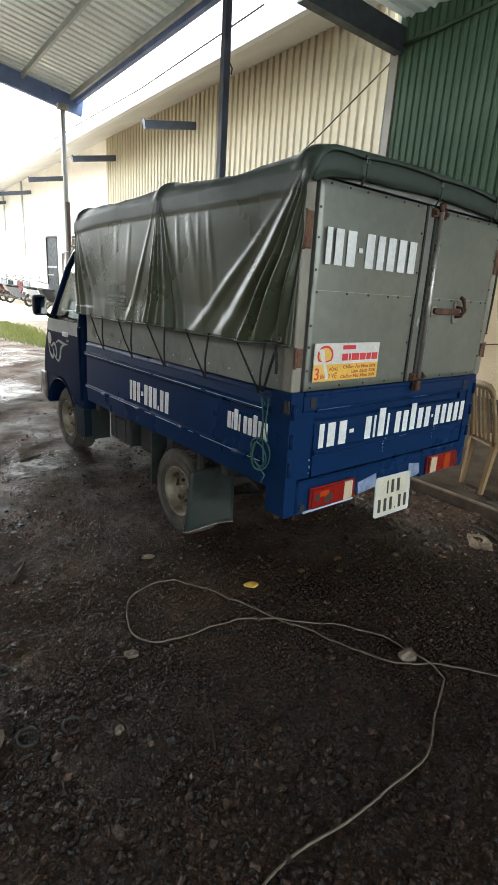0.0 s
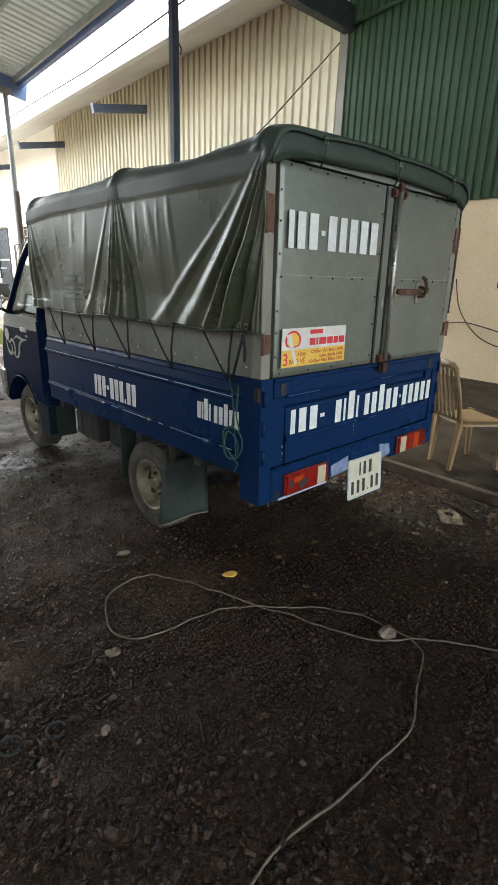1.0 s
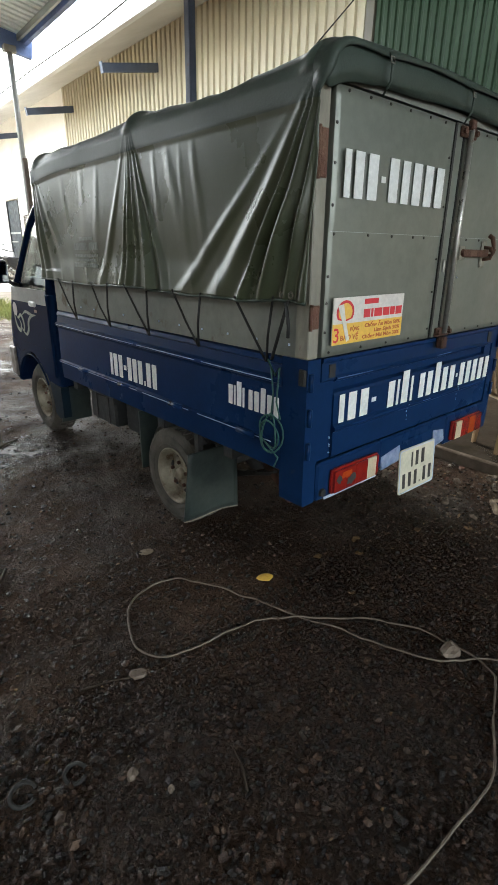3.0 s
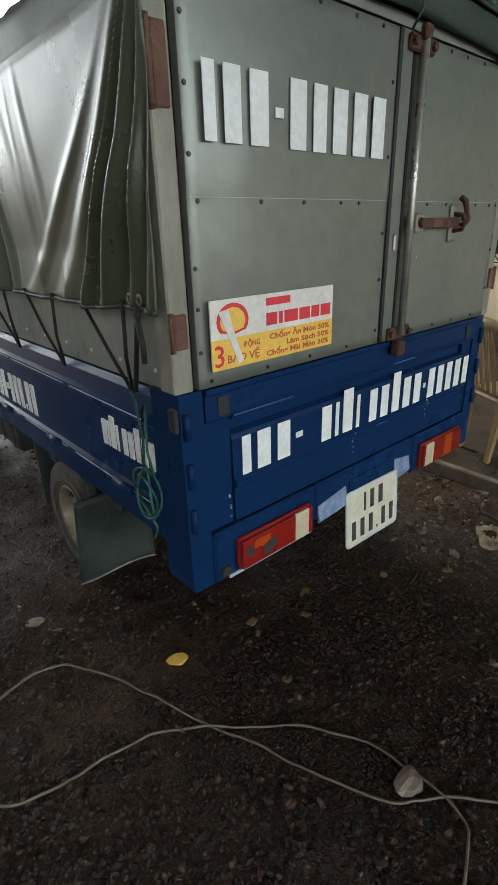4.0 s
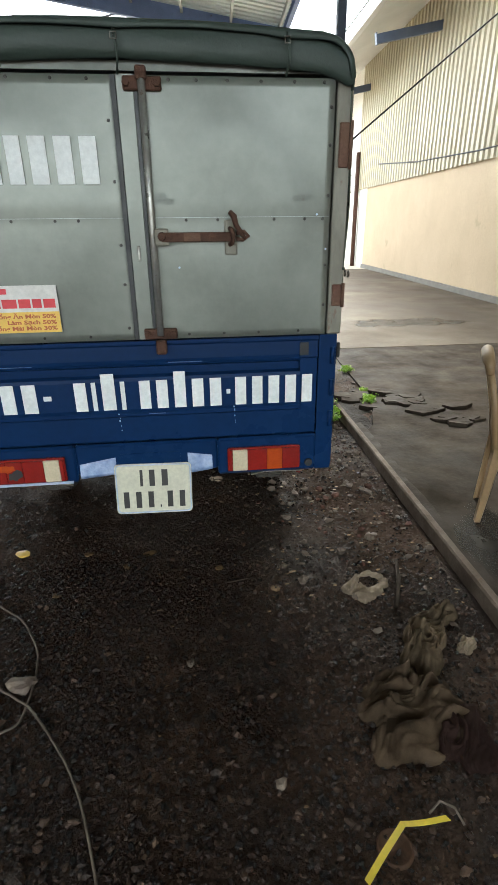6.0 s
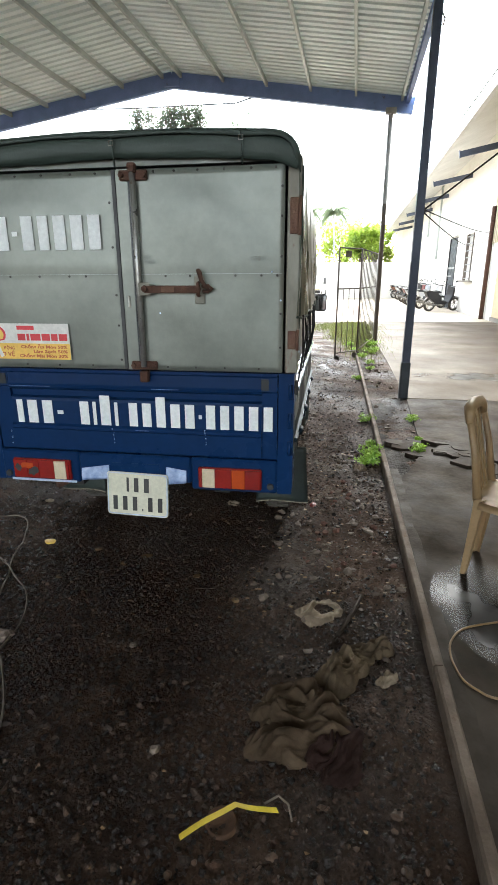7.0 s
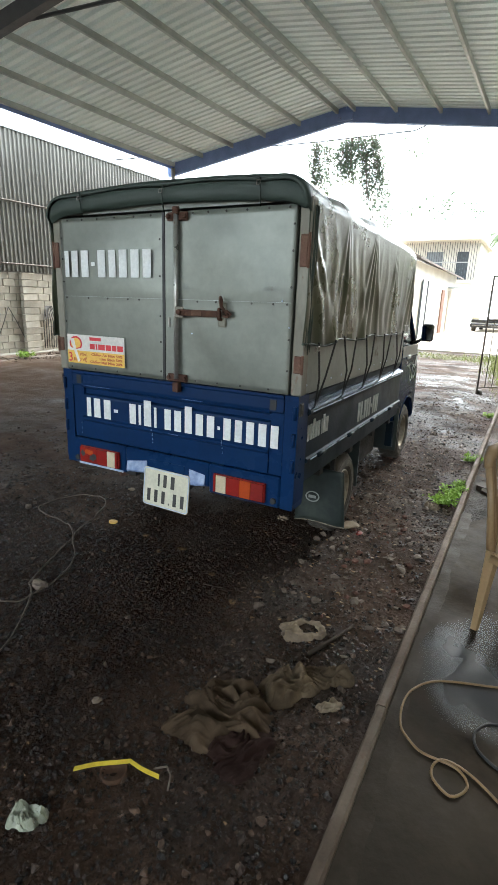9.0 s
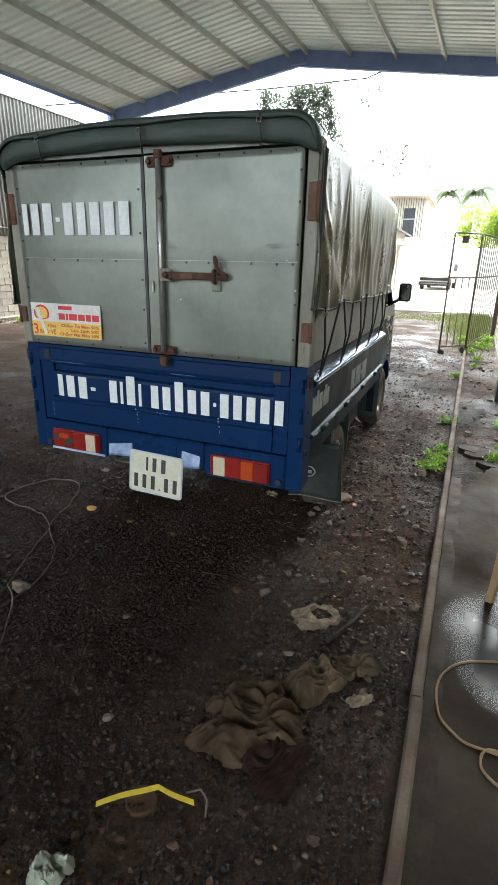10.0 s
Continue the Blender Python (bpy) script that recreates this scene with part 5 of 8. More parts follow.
bm = bars([(0.038, 1, 0), (0.060, 1, 0), (0.062, 1, 0), (0.036, 0.16, 0.42)], -0.538, 0.770, 0.104, -0.0035, 0.011)
part("lettering", bm, M_WHITE, tg, "white painted sign bars")
bm = bars([(0.054, 1, 0), (0.020, 1, 0), (0.060, 1.28, 0), (0.020, 1, 0), (0.022, 0, 0), (0.050, 1, 0), (0.052, 1, 0), (0.054, 1.28, 0), (0.054, 1, 0), (0.054, 1, 0), (0.018, 0.16, 0.42),
           (0.052, 1, 0), (0.050, 1, 0), (0.052, 1, 0), (0.052, 1, 0), (0.050, 1, 0)], -0.240, 0.770, 0.104, -0.0035, 0.0100)
part("lettering", bm, M_WHITE, tg, "white painted sign bars")
for s in (-1, 1):
    box_part("latch_recess", (s * 0.585 - 0.016, s * 0.585 + 0.016, -0.006, 0.0, 0.945, 0.990), M_DARKIN, tg, "dark latch slot")
    box_part("side_hook", (s * 0.712 - 0.006, s * 0.712 + 0.006, 0.0, 0.03, 0.93, 0.985), M_CHASSIS, tg, bevel=0.003)
bump = box_part("rear_bumper", (-0.640, -0.262, -0.012, 0.10, 0.492, 0.640), M_BLUE, truck, bevel=0.008)
box_part("bumper_wing", (0.262, 0.640, -0.012, 0.10, 0.492, 0.640), M_BLUE, bump, bevel=0.008)
box_part("bumper_centre", (-0.2615, 0.2615, -0.011, 0.09, 0.518, 0.640), M_BLUE, bump, bevel=0.008)
# step plates either side of the number plate, sloping to the rear
for xa, xb, ta, tb in ((-0.250, -0.118, 0.566, 0.588), (0.148, 0.240, 0.592, 0.578)):
    prism_part("step_plate", ([(xa, -0.012, ta), (xb, -0.012, tb), (xb, -0.022, 0.532), (xa, -0.022, 0.520), (xb, -0.019, 0.522), (xa, -0.019, 0.510), (xb, -0.010, 0.522), (xa, -0.010, 0.510)],
                              [(0, 1, 2, 3), (3, 2, 4, 5), (5, 4, 6, 7), (7, 6, 1, 0), (0, 3, 5, 7), (1, 6, 4, 2)]), M_STEP, bump, "scuffed blue step plate with sky reflection in its colour")
# pale strip drawn for the highlight along the bumper's lower lip
box_part("worn_strip", (-0.60, -0.28, -0.016, -0.0125, 0.493, 0.503), M_CHIP, bump, "pale bumper lip with its highlight in the colour")
for x in (-0.612, 0.612):
    data_part("bolt", *lathe([(-0.010, 0.0), (-0.010, 0.014), (0.0, 0.016)], (x, -0.012, 0.525), "y", 10), M_DARKIN, bump)

for s in (-1, 1):
    lamp = box_part("tail_lamp", (s * 0.4365 - 0.139, s * 0.4365 + 0.139, -0.030, -0.0125, 0.510, 0.605), M_RED, truck, "red, amber and clear tail lamp", bevel=0.004)
    x = s * 0.4365 - s * 0.134
    for wd_, mm in ((0.014, M_RED), (0.056, M_CLEAR), (0.074, M_RED), (0.058, M_AMBER if s > 0 else M_RED), (0.066, M_RED)):
        x2 = x + s * wd_
        box_part("lens", (min(x, x2) + 0.0002, max(x, x2) - 0.0002, -0.040, -0.0302, 0.515, 0.600), mm, lamp, bevel=0.002)
        x = x2
    if s < 0:
        # smashed outer lens: two ragged dark gaps and a torn amber scrap
        for cx_, cz_, rx_, rz_, mm, nm_, lb_ in ((-0.478, 0.545, 0.026, 0.022, M_DARKIN, "broken_hole", "dark broken gap in the lens"), (-0.545, 0.566, 0.015, 0.017, M_DARKIN, "broken_hole", "dark broken gap in the lens"),
                                                 (-0.500, 0.576, 0.034, 0.016, M_AMBER, "lens_patch", "amber scrap of lens")):
            ring = []
            for k in range(16):
                a = 2 * math.pi * k / 16
                q = 1 + 0.7 * noise.noise((math.cos(a) * 1.7 + cx_ * 40, math.sin(a) * 1.7, cz_ * 30))
                ring.append((cx_ + rx_ * q * math.cos(a), max(0.517, min(0.598, cz_ + rz_ * q * math.sin(a)))))
            lay = -0.0404 if mm is M_AMBER else -0.0412
            prism_part(nm_, ([(a, lay, b) for a, b in ring] + [(a, lay + 0.0003, b) for a, b in ring], [tuple(range(16)), tuple(range(31, 15, -1))] + [(k, (k + 1) % 16, 16 + (k + 1) % 16, 16 + k) for k in range(16)]), mm, lamp, lb_)

# licence plate with plain bars
PM = Matrix.Translation((0.012, -0.036, 0.358)) @ Matrix.Rotation(radians(-5), 4, "X") @ Matrix.Rotation(radians(1.2), 4, "Y")

outline = [(cx_ + 0.016 * math.cos(radians(a)), cz_ + 0.016 * math.sin(radians(a))) for cx_, cz_, a0 in ((0.127, 0.186, 0), (-0.127, 0.186, 90), (-0.127, 0.016, 180), (0.127, 0.016, 270)) for a in (a0, a0 + 30, a0 + 60, a0 + 90)]
plate = prism_part("number_plate", ([PM @ Vector((a, -0.004, b)) for a, b in outline] + [PM @ Vector((a, 0.0, b)) for a, b in outline],
                                    [tuple(range(16)), tuple(range(31, 15, -1))] + [(k, (k + 1) % 16, 16 + (k + 1) % 16, 16 + k) for k in range(16)]), M_PLATE, truck, "white plate with dark bars")


def plate_bars():
    bm = bars([(0.014, 1, 0), (0.027, 1, 0), (0.030, 1, 0)], -0.052, 0.112, 0.066, -0.0042, 0.019)
    for v in bm.verts:
        v.co = PM @ v.co
    part("lettering", bm, M_INK, plate, "dark sign bars")
    bm = bars([(0.027, 1, 0), (0.027, 1, 0), (0.027, 1, 0), (0.007, 0.15, 0), (0.027, 1, 0), (0.027, 1, 0)], -0.118, 0.024, 0.066, -0.0042, 0.019)
    for v in bm.verts:
        v.co = PM @ v.co
    part("lettering", bm, M_INK, plate, "dark sign bars")
    rim = tube_data([PM @ Vector((a * 0.965, -0.0045, 0.101 + (b - 0.101) * 0.95)) for a, b in outline], 0.0028, 6, True)
    data_part("rim", *rim, M_CHIP, plate)


plate_bars()
box_part("plate_bracket", (-0.10, 0.12, -0.014, -0.0105, 0.52, 0.60), M_BLUE, truck)

# ---- cargo box: posts, sheets, doors ----
for s in (-1, 1):
    box_part("rear_frame_post", (s * 0.689 - 0.025, s * 0.689 + 0.025, -0.006, 0.055, 1.018, 1.80), M_POST, truck, "cream post streaked with rust", bevel=0.004)
    box_part("front_frame_post", (s * 0.672 - 0.02, s * 0.672 + 0.02, 2.12, 2.17, 1.012, 1.74), M_GREYDARK, truck)
    sheet = box_part("side_sheet", (s * 0.690 - 0.004, s * 0.690 + 0.004, 0.057, 2.118, 1.013, 1.74), M_GREYDARK, truck)
    bm = bmesh.new()
    box(bm, -0.003, 0.003, -0.004, 0.004, -0.004, 0.004, bevel=0.001)
    one = bpy.data.meshes.new("rivet")
    bm.to_mesh(one)
    bm.free()
    one.materials.append(M_CHIP)
    for k in range(12):
        rv = new("rivet", one)
        rv.parent = sheet
        rv.location = (s * 0.6955, 0.10 + 0.17 * k, 1.054)
box_part("rear_header", (-0.66, 0.66, 0.0, 0.05, 1.785, 1.81), M_GREYDARK, truck)
box_part("front_sheet", (-0.65, 0.65, 2.14, 2.15, 0.66, 1.74), M_GREYDARK, truck)


def door_sheet(name, x0, x1, label):
    amp = 0.004 if x0 < 0 else 0.011
    """Thin door skin with a slight bulge and a lap joint half-way up."""
    nx, nz = 26, 30
    verts, faces = [], []
    for j in range(nz + 1):
        for i in range(nx + 1):
            x = x0 + (x1 - x0) * i / nx
            z = 1.020 + 0.752 * j / nz
            e = min(i, nx - i) / nx * min(j, nz - j) / nz * 4
            y = -0.012 - 0.010 * min(1, e * 3) + amp * noise.noise((x * 3.3, z * 3.3, 4.0)) * min(1, e * 4)
            if z > 1.40:
                y -= 0.0025
            verts.append((x, y, z))
    n = len(verts)
    verts += [(x, 0.008, z) for x, y, z in verts[:n]]
    w = nx + 1
    for j in range(nz):
        for i in range(nx):
            a = j * w + i
            faces += [(a, a + 1, a + w + 1, a + w), (n + a, n + a + w, n + a + w + 1, n + a + 1)]
    for j in range(nz):
        faces += [(j * w, j * w + w, n + j * w + w, n + j * w), (j * w + nx, n + j * w + nx, n + j * w + w + nx, j * w + w + nx)]
    for i in range(nx):
        t = nz * w + i
        faces += [(i, n + i, n + i + 1, i + 1), (t, t + 1, n + t + 1, n + t)]
    d = data_part(name, verts, faces, M_GREY, truck, label, smooth=True)
    me = d.data
    me.polygons.foreach_set("use_smooth", [len(set(round(verts[v][1] > 0.007) for v in p.vertices)) == 1 for p in me.polygons])
    return d


def surf(x, z, x0, x1):
    """Front of the door skin at x, z."""
    i, j = (x - x0) / (x1 - x0), (z - 1.020) / 0.752
    e = min(i, 1 - i) * min(j, 1 - j) * 4
    return -0.012 - 0.010 * min(1, e * 3) + (0.004 if x0 < 0 else 0.011) * noise.noise((x * 3.3, z * 3.3, 4.0)) * min(1, e * 4) - (0.0025 if z > 1.40 else 0)


LD = (-0.655, 0.008)
RD = (0.062, 0.655)
left_door = door_sheet("left_door", *LD, "grey painted sheet door with screw heads")
right_door = door_sheet("right_door", *RD, "dented grey sheet door with a rusty hasp")
bm = bmesh.new()
box(bm, 0.010, 0.060, -0.016, 0.006, 1.020, 1.775, bevel=0.002)
strip = part("centre_strip", bm, M_GREY, left_door, "grey cover strip")
box_part("seam_rubber", (-0.004, 0.0095, -0.019, 0.004, 1.022, 1.772), M_BLACK, left_door, "dark gap along the door edge")
box_part("seam_rubber", (0.0605, 0.070, -0.018, 0.004, 1.022, 1.772), M_BLACK, right_door, "dark gap along the door edge")


def screws(door, rng, pts, material, r=0.0055):
    me = bpy.data.meshes.new("screw_head")
    me.from_pydata(*(lambda vf: (vf[0], [], vf[1]))(lathe([(-0.003, 0.0), (-0.003, r * 0.7), (0.001, r)], (0, 0, 0), "y", 8)))
    me.materials.append(material)
    for x, z in pts:
        o = new("screw_head", me)
        o.parent = door
        o.location = (x, surf(x, z, *rng), z)


screws(left_door, LD, [(x, 1.762) for x in (-0.60, -0.50, -0.40, -0.29, -0.17, -0.07)] + [(x, 1.392) for x in (-0.63, -0.47, -0.34, -0.21, -0.14)] + [(x, 1.034) for x in (-0.62, -0.45, -0.30, -0.15)]
       + [(-0.645, z) for z in (1.10, 1.19, 1.27, 1.47, 1.58, 1.68)] + [(-0.020, z) for z in (1.06, 1.20, 1.32, 1.50, 1.66)], M_RIVET)
screws(right_door, RD, [(x, 1.762) for x in (0.16, 0.24, 0.33, 0.43, 0.53, 0.62)] + [(x, 1.392) for x in (0.19, 0.29, 0.47, 0.57, 0.63)] + [(x, 1.034) for x in (0.18, 0.30, 0.42, 0.56)]
       + [(0.645, z) for z in (1.12, 1.25, 1.46, 1.60, 1.70)], M_RIVET)
screws(right_door, RD, [(0.645, 1.30), (0.61, 1.405), (0.16, 1.25)], M_CHIP, 0.004)
for d, rng in ((left_door, LD), (right_door, RD)):
    n = 16
    v, f = [], []
    for i in range(n + 1):
        x = rng[0] + 0.006 + (rng[1] - rng[0] - 0.012) * i / n
        y = surf(x, 1.402, *rng)
        v += [(x, y - 0.0006, 1.3985), (x, y - 0.0006, 1.3996)]
    f = [(2 * i, 2 * i + 1, 2 * i + 3, 2 * i + 2) for i in range(n)]
    data_part("lap_joint", v, f, M_PURLIN, d, "pale line of the lap joint")
for x, z, wd_, hh in ((0.13, 1.445, 0.07, 0.018), (0.56, 1.452, 0.075, 0.020), (0.12, 1.46, 0.03, 0.02)):
    v, f = [], []
    for k in range(14):
        a = 2 * math.pi * k / 14
        q = 1 + 0.4 * noise.noise((math.cos(a) * 2, math.sin(a) * 2, x * 9))
        px, pz = x + wd_ / 2 * q * math.cos(a), z + hh / 2 * q * math.sin(a)
        v.append((px, surf(px, pz, *RD) - 0.0006, pz))
    data_part("scuff", v, [tuple(range(14))], M_GREYDARK, right_door, "dark scuff on the paint")

dg = (0.064, 1, 0)
bm = bars([(0.037, 1, 0), (0.056, 1, 0), dg, (0.030, 0.14, 0.42), dg, (0.056, 1, 0), dg, dg, dg], -0.620, 1.492, 0.126, -0.0285, 0.0085)
for v in bm.verts:
    v.co.y -= 0.0005
part("lettering", bm, M_WHITE, left_door, "white painted sign bars")

# advertising sticker on the left door
stk = box_part("oil_sticker", (-0.607, -0.226, -0.0302, -0.0265, 1.058, 1.206), M_DECALW, left_door, "white and yellow oil advertising sticker with red print")
stk.location.x = -0.003
stk.scale.x = 1.03
box_part("yellow_field", (-0.607, -0.226, -0.0308, -0.0303, 1.058, 1.124), M_DECALY, stk, "yellow lower field")
box_part("print_bar", (-0.452, -0.376, -0.0308, -0.0303, 1.180, 1.197), M_DECALR, stk, "small red bar")
bm = bmesh.new()
xx = -0.452
for wd_ in (0.034, 0.012, 0.044, 0.036, 0.028, 0.036):
    box(bm, xx, xx + wd_, -0.0308, -0.0303, 1.136, 1.164)
    xx += wd_ + 0.0055
part("print_bar", bm, M_DECALR, stk, "bold red bars")
v, f = [(-0.548, -0.0308, 1.130)], []
for k in range(15):
    a = radians(-35 + 250 * k / 14)
    v.append((-0.548 + 0.044 * math.cos(a), -0.0308, 1.160 + 0.038 * math.sin(a)))
f = [(0, k, k + 1) for k in range(1, 15)]
data_part("emblem", v, f, M_DECALR, stk, "plain red fan shape")
v2 = [(-0.548 + (x + 0.548) * 0.78, y - 0.0004, 1.156 + (z - 1.156) * 0.78) for x, y, z in v]
data_part("emblem", v2, f, M_DECALY, stk, "plain yellow fan shape")
bm = bmesh.new()
sv = [[bm.verts.new((x, y, z)) for x, z in ((-0.587, 1.182), (-0.560, 1.186), (-0.548, 1.140), (-0.522, 1.070), (-0.536, 1.064), (-0.562, 1.128))] for y in (-0.0325, -0.0313)]
bm.faces.new(sv[0])
bm.faces.new(sv[1][::-1])
for i in range(6):
    bm.faces.new((sv[0][i - 1], sv[1][i - 1], sv[1][i], sv[0][i]))
part("torn_streak", bm, M_DECALW, stk, "pale torn streak")


def words(txt, size, x, z, material, align="l", width=None):
    me = text_data(txt, size, 0.0006)
    xs = [v.co.x for v in me.vertices]
    wdt = max(xs) - min(xs)
    sc = width / wdt if width else 1.0
    for v in me.vertices:
        px = (v.co.x - min(xs)) * sc
        v.co = Vector((x + px if align == "l" else x - wdt * sc + px, -0.0310 + (v.co.z * -0.4), z + v.co.y))
    link_mesh("print", me, material, stk)


words("3", 0.066, -0.600, 1.066, M_DECALR)
words("BẢO VỆ", 0.024, -0.566, 1.070, M_PRINT, "l", 0.092)
words("ĐỘNG", 0.017, -0.520, 1.098, M_PRINT, "l", 0.048)
words("Chống Ăn Mòn 50%", 0.0175, -0.238, 1.104, M_PRINT, "r", 0.205)
words("Làm Sạch 50%", 0.0175, -0.238, 1.085, M_PRINT, "r", 0.150)
words("Chống Mài Mòn 30%", 0.0175, -0.238, 1.066, M_PRINT, "r", 0.215)

# locking rod, brackets, hasp
rod = tube_part("locking_rod", [(0.084, -0.034, 1.035), (0.084, -0.034, 1.765)], 0.0115, M_ROD, right_door, "bare steel locking rod with rust", seg=10)
for z in (1.750, 1.040):
    b = box_part("rod_bracket", (0.030, 0.140, -0.030, -0.016, z - 0.018, z + 0.018), M_RUST, rod, "rusted bracket", bevel=0.004)
    for x in (0.040, 0.128):
        data_part("bolt", *lathe([(-0.010, 0.0), (-0.010, 0.010), (0, 0.011)], (x, -0.030, z), "y", 6), M_RUST, rod)
box_part("rod_foot", (0.066, 0.102, -0.046, -0.012, 0.972, 1.020), M_RUST, rod, "rusted foot socket", bevel=0.005)
box_part("rod_head", (0.068, 0.100, -0.046, -0.024, 1.755, 1.790), M_RUST, rod, "rusted head socket", bevel=0.005)
box_part("pivot_plate", (0.088, 0.134, -0.050, -0.046, 1.318, 1.368), M_POST, rod, "pale pivot plate", bevel=0.004)
data_part("pivot", *lathe([(-0.062, 0.0), (-0.062, 0.011), (-0.048, 0.014)], (0.112, 0.0, 1.344), "y", 14), M_RUST, rod, "rusted pivot bolt")
hasp = box_part("hasp_bar", (0.110, 0.335, -0.052, -0.046, 1.328, 1.356), M_RUST, right_door, "rusty flat hasp bar", bevel=0.002)
box_part("worn_patch", (0.180, 0.232, -0.0528, -0.0521, 1.331, 1.353), M_HINGE, hasp, "paler worn patch")
box_part("hasp_plate", (0.309, 0.350, -0.034, -0.022, 1.286, 1.392), M_POST, hasp, "pale screwed plate", bevel=0.005)
tube_part("hasp_lever", [(0.328, -0.046, 1.412), (0.338, -0.060, 1.400), (0.344, -0.064, 1.375), (0.362, -0.060, 1.350), (0.372, -0.050, 1.338)], [0.008, 0.010, 0.008, 0.007, 0.005], M_RUST, hasp, "rusted turning lever")
tube_part("hasp_staple", [(0.326, -0.03, 1.366), (0.330, -0.064, 1.362), (0.336, -0.068, 1.342), (0.330, -0.064, 1.322), (0.326, -0.03, 1.318)], 0.007, M_RUST, hasp)
tube_part("padlock_shackle", [(0.345, -0.052, 1.352), (0.370, -0.060, 1.356), (0.384, -0.050, 1.344), (0.366, -0.048, 1.332), (0.345, -0.050, 1.336)], 0.006, M_RUST, hasp)
box_part("handle", (0.030, 0.040, -0.024, -0.017, 1.272, 1.318), M_ROD, strip, "small worn pull handle", bevel=0.003)
for s, door in ((-1, left_door), (1, right_door)):
    for z, hh in ((1.600, 0.062), (1.150, 0.036)):
        h = box_part("door_hinge", (s * 0.690 - 0.016, s * 0.690 + 0.016, -0.014, -0.0065, z - hh, z + hh), M_HINGE, door, "rusted strap hinge", bevel=0.003)
        tube_part("hinge_pin", [(s * 0.712, -0.012, z - hh - 0.004), (s * 0.712, -0.012, z + hh + 0.004)], 0.006, M_HINGE, h)


# ---- tarpaulin ----
TY0, TY1 = -0.015, 2.262
NU, NV = 440, 250
BOWS = (0.03, 1.09, 2.20)
BOWS_EAST = (0.03, 0.53, 1.07, 1.62, 2.20)


def section(v):
    """Half-open arch: v from 0 (left hem) to 1 (right hem). Returns x, z, outward x, outward z, share of side."""
    side, arc = 0.60, 0.16
    Ls, La, Lt = side, arc, 1.20
    total = 2 * Ls + 2 * La + Lt
    d = v * total
    m = d > total / 2
    q = total - d if m else d
    if q < Ls:
        x, z, nx_, nz_ = -0.722 + 0.008 * q / Ls, 1.195 + q, -1, 0
        sh = 1 - q / Ls
    elif q < Ls + La:
        a = (q - Ls) / La * math.pi / 2 * 0.86
        r = 0.11
        x, z, nx_, nz_ = -0.714 + r - r * math.cos(a), 1.795 + r * 0.72 * math.sin(a), -math.cos(a), math.sin(a)
        sh = 0
    else:
        f = (q - Ls - La) / (Lt / 2)
        x, z, nx_, nz_ = -0.614 + 0.614 * f, 1.874 + 0.020 * math.sin(f * math.pi / 2), -0.1 * (1 - f), 1
        sh = 0
    return (-x - 0.014 * min(1, max(0, (-x - 0.5) / 0.2)) if m else x), z, (-nx_ if m else nx_), nz_, sh, m


def crease(d, w):
    """Rounded fold of half width w at distance d."""
    q = 1 - (d / w) ** 2
    return q * q * (1.0 if d < 0 else 1 - 0.25 * d / w) if q > 0 else 0.0


# folds as straight lines from an anchor on the bows: (run along the side at the hem, half width, height)
REAR_FAN = ((0.045, 0.028, 0.8), (0.125, 0.026, 1.1), (0.235, 0.042, 1.7), (0.345, 0.030, 1.5), (0.50, 0.065, 0.9), (0.74, 0.05, 0.3))
BOW_FAN = ((-0.27, 0.034, 0.9), (-0.16, 0.026, 1.3), (-0.03, 0.022, 0.6), (0.05, 0.026, 1.2), (0.13, 0.020, 0.5), (0.34, 0.040, 0.4))
RIGHT_REAR = ((0.06, 0.05, 1.0), (0.20, 0.06, 1.5), (0.36, 0.07, 1.2))
RIGHT_MID = ((-0.20, 0.06, 1.0), (-0.06, 0.045, 1.3), (0.10, 0.06, 0.9))
RIGHT_BOW = ((-0.34, 0.06, 0.9), (-0.19, 0.05, 1.2), (-0.05, 0.045, 1.1), (0.12, 0.06, 0.9))
RIGHT_FRONT = ((-0.07, 0.045, 1.0), (-0.22, 0.055, 1.2), (-0.38, 0.05, 0.8))
FRONT_FAN = ((-0.05, 0.030, 0.9), (-0.13, 0.040, 0.8), (-0.26, 0.05, 0.6), (-0.42, 0.05, 0.3))
# folds that drop from the roof sheet's edge between the bows: (place along the side, half width, height, lean)
LEFT_DROPS = ((0.62, 0.020, 0.9, 0.06), (0.70, 0.016, 0.5, 0.03), (0.80, 0.028, 1.0, 0.10), (0.90, 0.018, 0.6, 0.04), (1.42, 0.024, 0.7, -0.05), (1.60, 0.030, 0.6, -0.02), (1.86, 0.026, 0.6, 0.04))
RIGHT_DROPS = ((0.12, 0.05, 1.0), (0.30, 0.06, 1.2), (0.47, 0.05, 0.8), (0.66, 0.06, 1.1), (0.86, 0.05, 1.2), (1.16, 0.05, 0.9), (1.36, 0.06, 1.2), (1.58, 0.055, 1.1), (1.80, 0.05, 0.8), (2.02, 0.05, 0.9))
CAP = 0.11          # share of the side that the roof sheet laps over


def ridge(u):
    return (1 - abs(2 * (u - math.floor(u)) - 1)) ** 2


